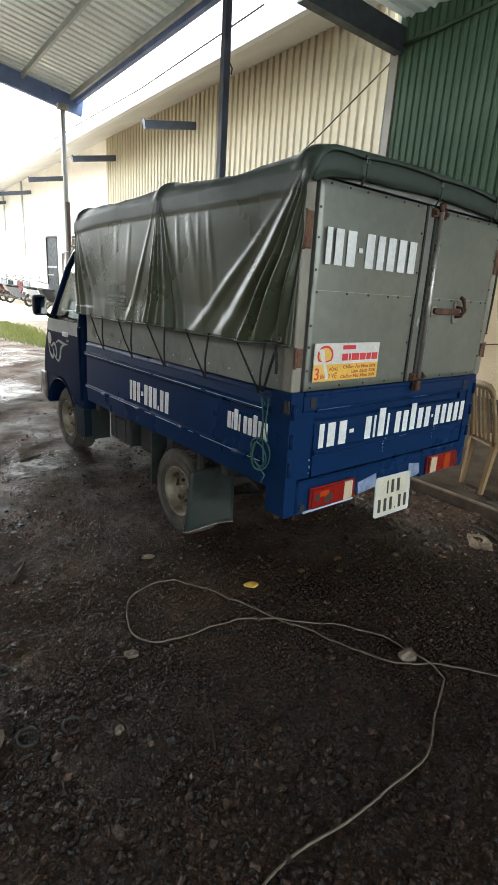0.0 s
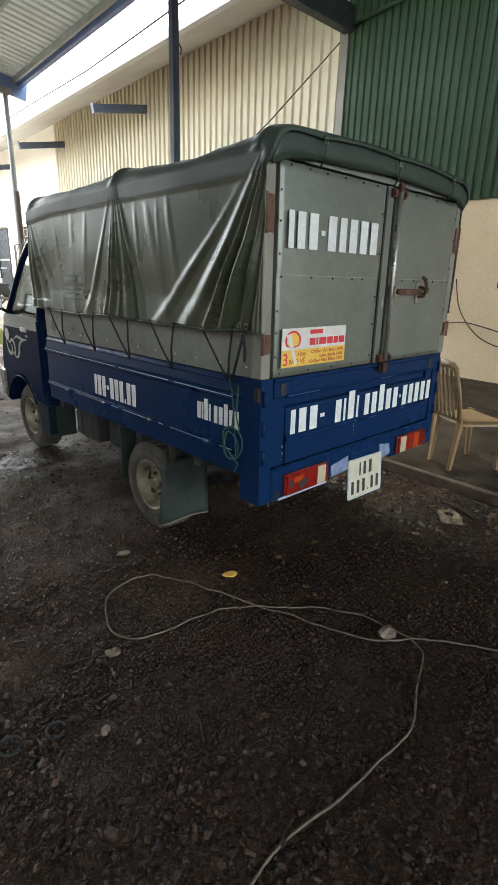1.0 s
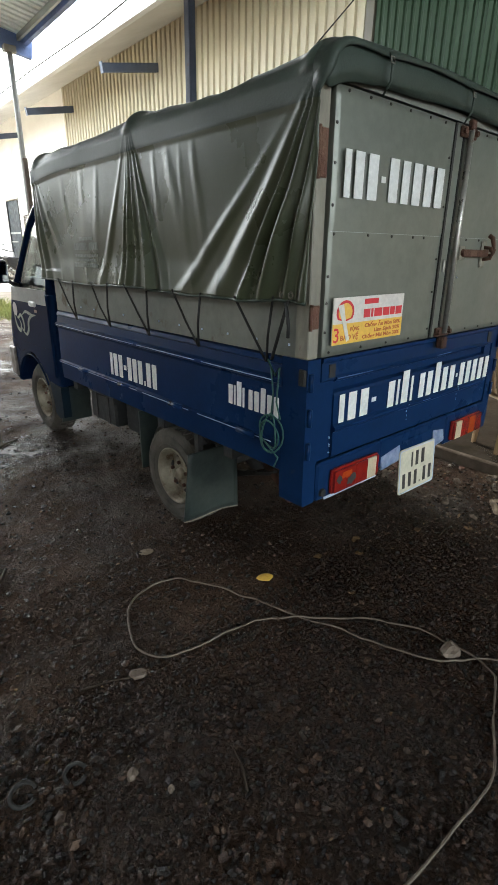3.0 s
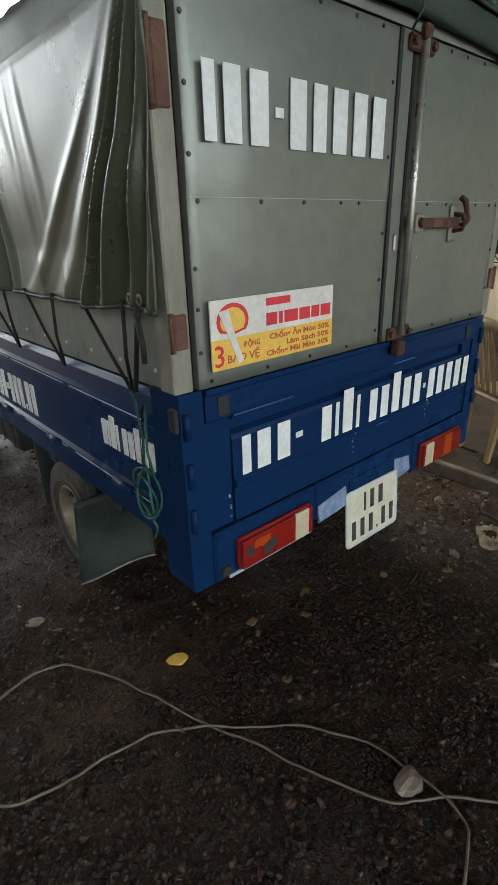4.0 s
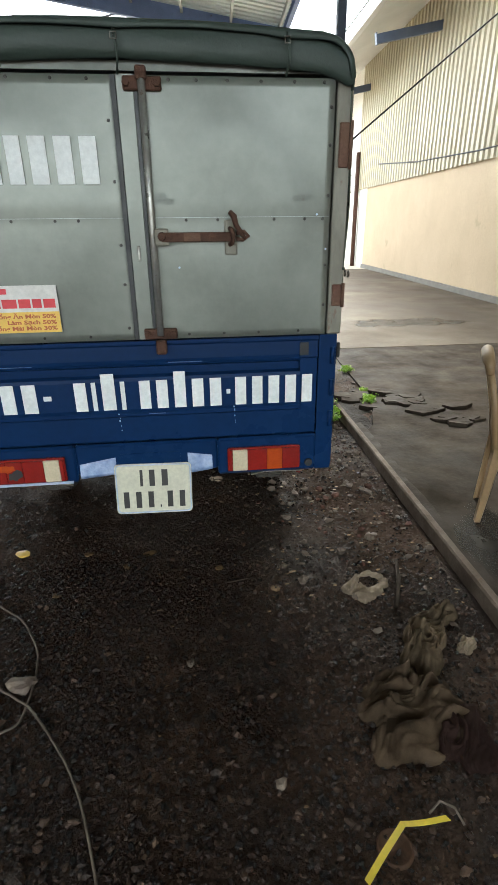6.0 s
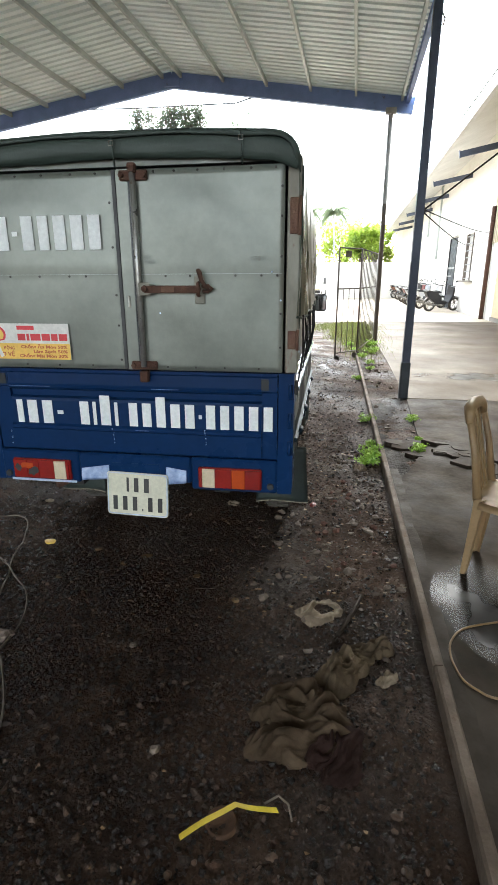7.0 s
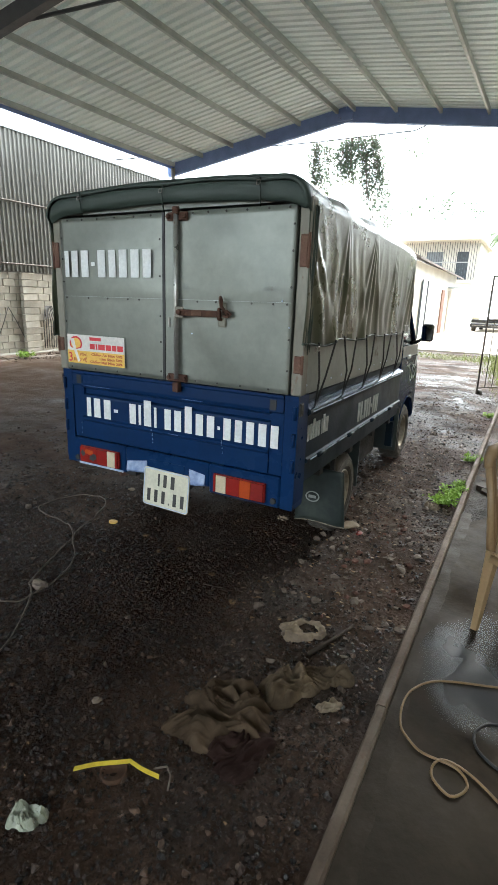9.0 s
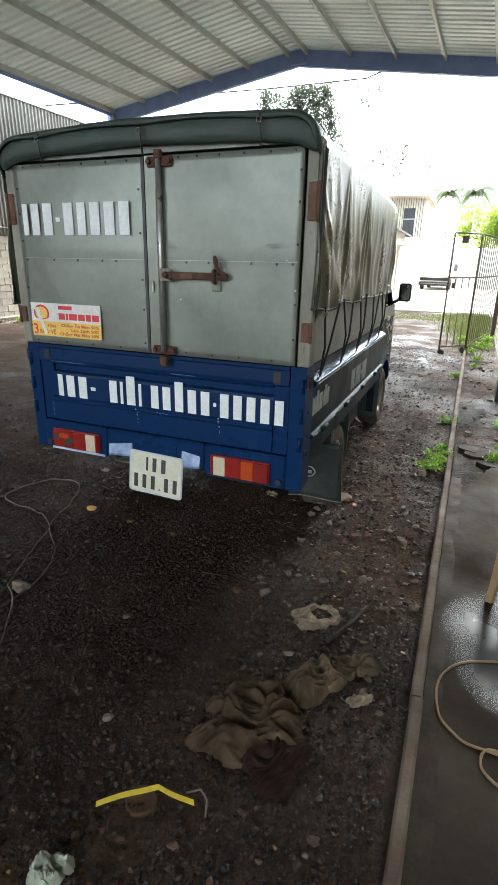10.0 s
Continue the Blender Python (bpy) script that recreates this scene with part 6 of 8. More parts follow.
def side_fold(y, s, right):
    sd = 5.0 if right else 0.0
    wob = 0.05 * noise.noise((y * 1.5, s * 1.2, 3 + sd))
    out = 0.0
    fans = ((-0.04, RIGHT_REAR, 0.011), (0.53, RIGHT_MID, 0.013), (1.06, RIGHT_BOW, 0.015), (1.62, RIGHT_MID, 0.011), (2.26, RIGHT_FRONT, 0.018)) if right else ((-0.04, REAR_FAN, 0.027), (1.09, BOW_FAN, 0.022), (2.26, FRONT_FAN, 0.020))
    for ya, fan, a in fans:
        c = (y - ya) / (s + 0.10) * 1.1
        for c0, wd_, h_ in fan:
            fade = 0.75 + 0.6 * noise.noise((c0 * 9, s * 2.2, 1.0))
            out += a * h_ * fade * crease(c - c0 + wob * 0.6, wd_ * (1.7 if right else 1.55)) * min(1, s * 1.6 + 0.1)
    if not right:
        # the cloth gathers in deep slack waves below the rear corner
        c = (y + 0.04) / (s + 0.12)
        out += 0.009 * math.sin(2 * math.pi * 2.1 * math.log(1 + 2.6 * c) + 0.8) * s ** 1.3 * max(0.0, 1 - c / 0.95) * min(1, c * 6)
        for yk, wk, hk, lean in LEFT_DROPS:
            run = max(0.0, s - CAP)
            out += 0.0045 * hk * crease(y - yk + lean * run * 2.0 + wob * 0.4, wk * (1.2 + 1.6 * run)) * min(1, run * 7) * max(0.15, 1 - run * 1.1)
        out += 0.010 * math.sin(s * math.pi) * noise.noise((y * 2.4, s * 1.8, 9.0)) * (1 if s > CAP else 0.3)
        # puckers where the lashings pull at the hem
        out += 0.006 * ridge(y * 6.1 + s * 0.8) * max(0, s - 0.75) / 0.25
    if right:
        for yk, wk, hk in RIGHT_DROPS:
            out += 0.0080 * hk * crease(y - yk + 0.08 * s * (yk - 1.0) + 0.09 * noise.noise((yk * 3, s * 2.0, 6.0)), wk * (0.8 + 0.7 * s)) * min(1, s * 1.6)
        out += 0.018 * noise.noise((y * 2.2, s * 1.3, 17.0)) * s
    return out


verts = []
for i in range(NU + 1):
    y = TY0 + (TY1 - TY0) * i / NU
    bow = min(abs(y - b) for b in BOWS)
    bow_w, bow_e = bow, min(abs(y - b) for b in BOWS_EAST)
    sag_w, sag_e = min(1, bow_w / 0.5), 0.50 * min(1, bow_e / 0.3) ** 2
    for j in range(NV + 1):
        x, z, nx_, nz_, sh, right = section(j / NV)
        out, dz, dy = 0.0, 0.0, 0.0
        sd = 5.0 if right else 0.0
        east = min(1.0, max(0.0, (x + 0.1) / 0.6))
        sag_, bow = sag_w + (sag_e - sag_w) * east, (bow_e if east > 0.5 else bow_w)
        if sh > 0:
            s = sh
            out += side_fold(y, s, right)
            out += 0.010 * math.sin(s * math.pi) * (0.35 - sag_) + 0.006 * noise.noise((y * 1.6, z * 1.6, 2 + sd))
            out += 0.005 * max(0.0, min(1.0, (CAP - s) / 0.02 + 1)) if s < CAP + 0.02 and not right else 0.0
            dz = -0.012 * sag_ * s + 0.008 * noise.noise((y * 5, 1.0, sd)) * s
            if right:
                dz += s * (0.042 - 0.012 * math.exp(-((y - 0.25) / 0.10) ** 2) + 0.010 * noise.noise((y * 3.3, 4.0, 1.0)))
            elif s > 0.8:
                out += 0.010 * (s - 0.8) / 0.2
        else:
            out += -0.024 * sag_ * (1 if nz_ > 0.5 else nz_) + 0.004 * noise.noise((x * 3, y * 3, 1.0)) + 0.006 * ridge(y * 3.1 + x * 0.6 + 0.6 * noise.noise((x * 2, y, 3))) * sag_
            out += (0.014 * (1 - east) * math.exp(-(bow_w / 0.04) ** 2) + 0.005 * east * math.exp(-(bow_e / 0.10) ** 2))
        front = max(0, (y - 1.7) / 0.56)
        z_ = z - 0.030 * front ** 2 * (0 if sh > 0.9 else 1)
        x = (x + nx_ * out) * (1 - 0.002 * max(0.0, y))
        if sh > 0:
            x = math.copysign(0.704 + 0.006 * math.log(1 + math.exp((abs(x) - 0.704) / 0.006)), x)   # the cloth lies on the side sheet
        verts.append((x, y + dy, z_ + nz_ * out + dz))
W = NV + 1
faces = [(i * W + j, i * W + j + 1, (i + 1) * W + j + 1, (i + 1) * W + j) for i in range(NU) for j in range(NV)]
# closed front end
c0 = len(verts)
verts.append((0, TY1 + 0.01, 1.55))
faces += [(NU * W + j, NU * W + j + 1, c0) for j in range(NV)]
tarp = data_part("tarpaulin", verts, faces, M_TARP, truck, "creased dark green tarpaulin cover", smooth=True)
tarp.data.materials.append(M_TARPEDGE)
on_cap = [section((k + 0.5) / NV)[4] < CAP if k < NV / 2 else section((k + 0.5) / NV)[0] < 0.52 for k in range(W)]
tarp.data.polygons.foreach_set("material_index", [1 if p.index < NU * NV and on_cap[p.index % NV] else 0 for p in tarp.data.polygons])
sol = tarp.modifiers.new("thickness", "SOLIDIFY")
sol.thickness, sol.offset = 0.003, -1
for s in (0, NV):
    pts = [verts[i * W + s] for i in range(0, NU + 1, 6)]
    tube_part("hem", pts, 0.0055, M_TARPEDGE, tarp, seg=6)
# flattened roll of the rear curtain, tied under the roof sheet's lip
def flat_roll(x0, x1, zc, half_h, half_y, yc, seed, n=150, seg=26):
    verts_, faces_ = [], []
    for k in range(n + 1):
        f = k / n
        x = x0 + (x1 - x0) * f
        e = min(f, 1 - f)
        fat = math.sqrt(max(0.04, 1 - max(0, 1 - e / 0.02) ** 2)) * (1 + 0.10 * noise.noise((x * 5, seed, 1)))
        tie = sum(math.exp(-((x - q) / 0.03) ** 2) for q in (-0.47, 0.02, 0.50))
        c = zc(f) - 0.035 * max(0, 1 - e / 0.10) ** 2
        for q in range(seg):
            a = 2 * math.pi * q / seg
            hz = half_h * fat * (1 - 0.10 * tie)
            wob = 1 + 0.14 * noise.noise((x * 3.0, math.cos(a) * 1.5 + seed, math.sin(a) * 1.5)) + 0.14 * abs(noise.noise((x * 9.0 + a * 0.6, math.cos(a) * 2.5 + seed, math.sin(a) * 4.0)))
            verts_.append((x, yc + half_y * fat * (1 - 0.25 * tie) * math.cos(a) * wob, c + hz * math.sin(a) * wob))
    for k in range(n):
        for q in range(seg):
            q2 = (q + 1) % seg
            faces_.append((k * seg + q, k * seg + q2, (k + 1) * seg + q2, (k + 1) * seg + q))
    faces_ += [tuple(range(seg - 1, -1, -1)), tuple(n * seg + q for q in range(seg))]
    return verts_, faces_


data_part("rolled_edge", *flat_roll(-0.712, 0.712, lambda f: 1.816 + 0.030 * math.sin(math.pi * f) ** 0.7, 0.041, 0.018, -0.022, 2.0), M_TARPEDGE, tarp, smooth=True)
# lip of the roof sheet over the roll: it follows the sheet's rear edge round both corners
lip = []
for j in range(0, W, 2):
    x, z, nx_, nz_, sh, right = section(j / NV)
    a, b = verts[j], verts[5 * W + j]
    if a[2] < 1.735:
        continue
    hang = min(1.0, (a[2] - 1.735) / 0.06)
    hang *= hang * (3 - 2 * hang)
    tie = max(math.exp(-((x - q) / 0.07) ** 2) for q in (-0.47, 0.02, 0.50))
    wave = 0.004 * noise.noise((x * 6, 2.0, 7.0))
    nl = math.hypot(nx_, nz_)
    nx_, nz_ = nx_ / nl, nz_ / nl
    row = [(b[0] + nx_ * 0.002, b[1], b[2] + nz_ * 0.002)]
    for dy_, off in ((0.0, 0.003), (-0.016, 0.003), (-0.029, -0.003), (-0.035, -0.018 - 0.006 * tie + wave)):
        off = off if off > 0 else off * hang
        row.append((a[0] + nx_ * off, a[1] + dy_ * hang, a[2] + nz_ * off))
    lip.append(row)
lv = [p for r in lip for p in r]
lf = [(k * 5 + q, k * 5 + q + 1, k * 5 + q + 6, k * 5 + q + 5) for k in range(len(lip) - 1) for q in range(4)]
lipo = data_part("roof_lip", lv, lf, M_TARPEDGE, tarp, smooth=True)
so_ = lipo.modifiers.new("thickness", "SOLIDIFY")
so_.thickness = 0.006
for x in (-0.47, 0.02, 0.50):
    tube_part("tie", [(x, -0.050, 1.870), (x + 0.004, -0.058, 1.84), (x + 0.006, -0.055, 1.80), (x, -0.035, 1.768)], 0.0035, M_TARPEDGE, tarp)
    tube_part("buckle", [(x - 0.008, -0.060, 1.858), (x + 0.008, -0.060, 1.858), (x + 0.008, -0.063, 1.842), (x - 0.008, -0.063, 1.842)], 0.002, M_TIN, tarp, closed=True, seg=6)
# flap hanging at the rear right corner
for dx_, dy_, z0_ in ((0.0, 0.002, 1.21), (0.004, 0.030, 1.19), (0.002, 0.058, 1.20)):
    pts = [(0.709 + dx_ + 0.002 * math.sin(q * 1.7 + dy_ * 40), 0.004 + dy_ + 0.002 * math.sin(q * 1.1), 1.772 + (z0_ - 1.772) * q / 9) for q in range(10)]
    tube_part("corner_fold", pts, [0.004 + 0.005 * math.sin(0.4 + q * 0.27) for q in range(10)], M_TARPEDGE, tarp, "folded edge of the tarpaulin", seg=8)
# eyelets at the rear hem and black lashings
for s in (-1, 1):
    for y in (0.05, 0.09):
        v, f = lathe([(s * 0.001, 0.006), (s * 0.004, 0.009), (s * 0.001, 0.013)], (s * 0.744, y, 1.215), "x", 14)
        data_part("eyelet", v, f, M_TIN, tarp)
    # zig-zag lashing: hooks on the panel's rim, eyelets in the hem
    hooks = [0.20, 0.62, 1.02, 1.42, 1.84]
    for k, y in enumerate(hooks):
        for dy_ in (-0.06, 0.13):
            i0 = min(NU, max(0, int(round((y + dy_ - TY0) / (TY1 - TY0) * NU))))
            h0 = verts[i0 * W + (NV if s > 0 else 0)]
            tube_part("lashing", [(h0[0] + s * 0.004, h0[1], h0[2] + 0.012), (s * 0.728, y + dy_ * 0.45, 1.08), (s * 0.708, y, 0.985 if s < 0 else 0.948)], 0.0046, M_STRAP, tarp, seg=6)
tube_part("lashing", [(-0.745, 0.06, 1.20), (-0.735, 0.10, 1.12), (-0.72, 0.16, 1.00)], 0.0062, M_STRAP, tarp, seg=6)
tube_part("lashing", [(-0.745, 0.07, 1.19), (-0.745, 0.055, 1.12), (-0.742, 0.06, 1.085)], 0.0062, M_STRAP, tarp, seg=6)
# faded print on the tarpaulin: plain bars
bm = bmesh.new()
for z, hh, y0, y1 in ((1.395, 0.016, 1.52, 1.68), (1.350, 0.034, 1.46, 1.56), (1.350, 0.034, 1.59, 1.74), (1.318, 0.012, 1.46, 1.74), (1.296, 0.012, 1.48, 1.72), (1.268, 0.018, 1.46, 1.74)):
    yy = y0
    while yy < y1:
        i = int(round((yy - TY0) / (TY1 - TY0) * NU))
        j = int(round((z - 1.195) / 2.72 * NV))
        x = min(verts[a * W + b][0] for a in range(i - 2, i + 6) for b in range(j - 2, j + 5))
        box(bm, x - 0.0025, x - 0.0010, yy, yy + 0.016, z, z + hh)
        yy += 0.020
part("faded_print", bm, M_PALE, tarp, "faded pale print bars")
# green cord hank on the left side
hank = []
for k in range(60):
    a = k / 60 * 2 * math.pi * 3
    hank.append((-0.728 - 0.010 * math.sin(a * 1.7), 0.155 + (0.050 + 0.016 * math.sin(a * 0.37)) * math.cos(a), 0.735 + (0.062 + 0.012 * math.sin(a * 0.6)) * math.sin(a)))
tube_part("green_cord", hank + [(-0.735, 0.10, 0.66), (-0.735, 0.12, 0.62)], 0.0032, M_GREENROPE, tarp, "green nylon cord hank", seg=6)
tube_part("green_cord", [(-0.728, 0.15, 0.79), (-0.727, 0.14, 0.88), (-0.73, 0.15, 0.97), (-0.728, 0.17, 1.0), (-0.73, 0.13, 0.95), (-0.728, 0.11, 0.98), (-0.73, 0.12, 0.86), (-0.728, 0.10, 0.80)], 0.0032, M_GREENROPE, tarp, "green nylon cord", seg=6)


# ---- wheels ----
def wheel(x, y, s, axle):
    """Muddy road wheel with a deep dished rim; axle: height of its centre over the yard."""
    prof = [(-0.070, 0.142), (-0.080, 0.156), (-0.085, 0.200), (-0.077, 0.230), (-0.062, 0.242), (-0.030, 0.246), (0.030, 0.246), (0.062, 0.242), (0.077, 0.230), (0.085, 0.200), (0.080, 0.156), (0.070, 0.142), (-0.070, 0.142)]
    r = axle + y * TL * math.tan(radians(0.9))
    hub = empty("wheel", pose(x, y, r))
    hub.parent = truck
    hub.matrix_parent_inverse = Matrix()
    hub.matrix_basis = pose(x, y, r) @ Matrix.Diagonal((1, 1 / TL, 1, 1))
    t = data_part("tyre", *lathe(prof, (0, 0, 0), seg=48), M_TYRE, hub, smooth=True)
    bm = bmesh.new()
    for k in range(44):
        a = 2 * math.pi * k / 44
        m = Matrix.Rotation(a, 4, "X")
        box(bm, -0.060, -0.006, -0.009, 0.009, 0.2435, 0.2505, m=m)
        box(bm, 0.006, 0.060, -0.002, 0.016, 0.2435, 0.2505, m=m)
    part("tread_block", bm, M_TYRE, t)
    for q in (0.168, 0.212):
        tube_part("sidewall_rib", [(s * 0.0845, q * math.cos(2 * math.pi * k / 40), q * math.sin(2 * math.pi * k / 40)) for k in range(40)], 0.0022, M_TYRE, t, seg=5, closed=True)
    rim = data_part("rim", *lathe([(s * 0.064, 0.143), (s * 0.074, 0.146), (s * 0.078, 0.140), (s * 0.070, 0.132), (s * 0.040, 0.126), (s * 0.012, 0.118), (s * 0.014, 0.098), (s * 0.018, 0.076), (s * 0.034, 0.060), (s * 0.028, 0.044), (s * 0.026, 0.034)], (0, 0, 0), seg=40), M_RIM, hub, "muddy pale steel rim", smooth=True)
    data_part("hub_cap", *lathe([(s * 0.020, 0.034), (s * 0.040, 0.030), (s * 0.046, 0.020), (s * 0.047, 0.0)], (0, 0, 0), seg=20), M_RIM, hub, "muddy wheel hub", smooth=True)
    for k in range(6):
        a = 2 * math.pi * k / 6 + 0.25
        ring = [(0.020 * math.cos(q), 0.011 * math.sin(q)) for q in [2 * math.pi * i / 14 for i in range(14)]]
        ca, sa = math.cos(a), math.sin(a)
        pts = [(s * 0.0195, (0.094 + rr) * ca - tt * sa, (0.094 + rr) * sa + tt * ca) for tt, rr in ring]
        prism_part("vent_hole", (pts + [(p[0] - s * 0.004, p[1], p[2]) for p in pts], [tuple(range(14)), tuple(range(27, 13, -1))] + [(i, (i + 1) % 14, 14 + (i + 1) % 14, 14 + i) for i in range(14)]), M_DARKIN, rim)
    for k in range(5):
        a = 2 * math.pi * k / 5 + 0.3
        data_part("wheel_nut", *lathe([(s * 0.014, 0.0), (s * 0.014, 0.009), (0, 0.010)], (s * 0.033, 0.062 * math.cos(a), 0.062 * math.sin(a)), seg=6), M_RUST, hub)


def mud_flap(s):
    """Rubber sheet behind the rear wheel, its outer edge twisted towards the tyre."""
    nu, nv = 10, 12
    verts, faces = [], []
    for lay in (0, 1):
        for j in range(nv + 1):
            for i in range(nu + 1):
                u, v = i / nu, j / nv
                z = 0.50 - 0.335 * v + 0.006 * math.sin(u * 5) * v
                y = 0.690 - 0.040 * v + 0.018 * v * v + 0.058 * u * v + 0.010 * math.sin(u * 4 + 1) * v + 0.006 * lay
                verts.append((s * (0.460 + (0.275 + 0.02 * v) * u), y, z))
    w, n = nu + 1, (nu + 1) * (nv + 1)
    for j in range(nv):
        for i in range(nu):
            a = j * w + i
            faces += [(a, a + 1, a + w + 1, a + w), (n + a, n + a + w, n + a + w + 1, n + a + 1)]
    rim = list(range(w)) + [j * w + nu for j in range(1, nv + 1)] + [nv * w + i for i in range(nu - 1, -1, -1)] + [j * w for j in range(nv - 1, 0, -1)]
    faces += [(rim[i - 1], rim[i], n + rim[i], n + rim[i - 1]) for i in range(len(rim))]
    fl = prism_part("mud_flap", (verts, faces), M_FLAP, truck, "dark rubber mud flap", smooth=True)
    low = [Vector(verts[nv * w + i]) for i in range(w)]
    tube_part("muddy_edge", low, 0.0035, M_RIM, fl, "dried mud along the lower edge", seg=6)
    return fl


for s in (-1, 1):
    wheel(s * 0.575, 0.968, s, 0.272)
    wheel(s * 0.575, 2.765, s, 0.297)
    fl = mud_flap(s)
    if s > 0:
        v, f = [], []
        for k in range(20):
            a = 2 * math.pi * k / 20
            v.append((0.57 + 0.042 * math.cos(a), 0.655 + 0.004 * math.cos(a), 0.335 + 0.033 * math.sin(a)))
            v.append((0.57 + 0.034 * math.cos(a), 0.655 + 0.003 * math.cos(a), 0.335 + 0.026 * math.sin(a)))
        f = [(2 * k, 2 * k + 1, (2 * k + 3) % 40, (2 * k + 2) % 40) for k in range(20)]
        data_part("emblem", v, f, M_DULLWHITE, fl, "plain pale oval ring")
        box_part("emblem", (0.548, 0.592, 0.650, 0.655, 0.327, 0.343), M_DULLWHITE, fl, "plain pale bar")
    # rear wheel arch stay
    box_part("flap_stay", (s * 0.66 - 0.012, s * 0.66 + 0.012, 0.70, 0.73, 0.44, 0.60), M_CHASSIS, truck)
    tube_part("wheel_guard", [(s * 0.585, 0.968 + 0.285 / TL * math.cos(a), 0.285 + 0.285 * math.sin(a)) for a in [radians(28 + 104 * k / 14) for k in range(15)]], 0.012, M_CHASSIS, truck, "muddy inner wheel guard")
    box_part("front_flap", (s * 0.585 - 0.105, s * 0.585 + 0.105, 2.33, 2.345, 0.26, 0.62), M_FLAP, truck, "dark rubber flap behind the front wheel")
    box_part("rear_guard", (s * 0.52 - 0.14, s * 0.52 + 0.14, 1.27, 1.282, 0.24, 0.56), M_FLAP, truck, "dark rubber flap ahead of the rear wheel")


# ---- cab ----
def arc(cy, cz, r, a0, a1, n):
    return [(cy + r * math.cos(radians(a0 + (a1 - a0) * k / n)), cz + r * math.sin(radians(a0 + (a1 - a0) * k / n))) for k in range(n + 1)]


CAB_UP = 0.05       # height of the cab's mounts over the frame
below_cab = set(truck.children)
low = [(2.26, 0.46), (2.36, 0.44)] + arc(2.78, 0.27, 0.335, 148, 24, 14) + [(3.12, 0.36), (3.17, 0.36), (3.20, 0.42), (3.20, 0.66), (3.17, 0.80), (3.08, 0.98), (3.00, 1.05), (2.26, 1.05)]
cab = prism_part("cab_body", extrude_x(low, -0.675, 0.675), M_NAVY, truck, "dark navy cab body")
bv = cab.modifiers.new("soft", "BEVEL")
bv.width, bv.segments, bv.limit_method, bv.angle_limit = 0.03, 3, "ANGLE", radians(50)
cab.data.polygons.foreach_set("use_smooth", [False] * len(cab.data.polygons))
bm = bmesh.new()
vs = []
roofp = [(2.27, 1.50), (2.27, 1.56), (2.42, 1.585), (2.58, 1.565), (2.66, 1.53), (2.62, 1.50)]
roof = prism_part("cab_roof", extrude_x(roofp, -0.60, 0.60), M_NAVY, truck)
bv = roof.modifiers.new("soft", "BEVEL")
bv.width, bv.segments = 0.02, 2
prism_part("back_panel", ([(-0.66, 2.265, 1.04), (0.66, 2.265, 1.04), (0.60, 2.275, 1.52), (-0.60, 2.275, 1.52), (-0.66, 2.295, 1.04), (0.66, 2.295, 1.04), (0.60, 2.305, 1.52), (-0.60, 2.305, 1.52)],
                          [(0, 1, 2, 3), (4, 7, 6, 5), (0, 4, 5, 1), (1, 5, 6, 2), (2, 6, 7, 3), (3, 7, 4, 0)]), M_NAVY, truck)
prism_part("windscreen", ([(-0.60, 2.99, 1.06), (0.60, 2.99, 1.06), (0.55, 2.64, 1.52), (-0.55, 2.64, 1.52), (-0.60, 2.984, 1.055), (0.60, 2.984, 1.055), (0.55, 2.634, 1.515), (-0.55, 2.634, 1.515)],
                          [(0, 1, 2, 3), (4, 7, 6, 5), (0, 4, 5, 1), (1, 5, 6, 2), (2, 6, 7, 3), (3, 7, 4, 0)]), M_GLASS, truck)
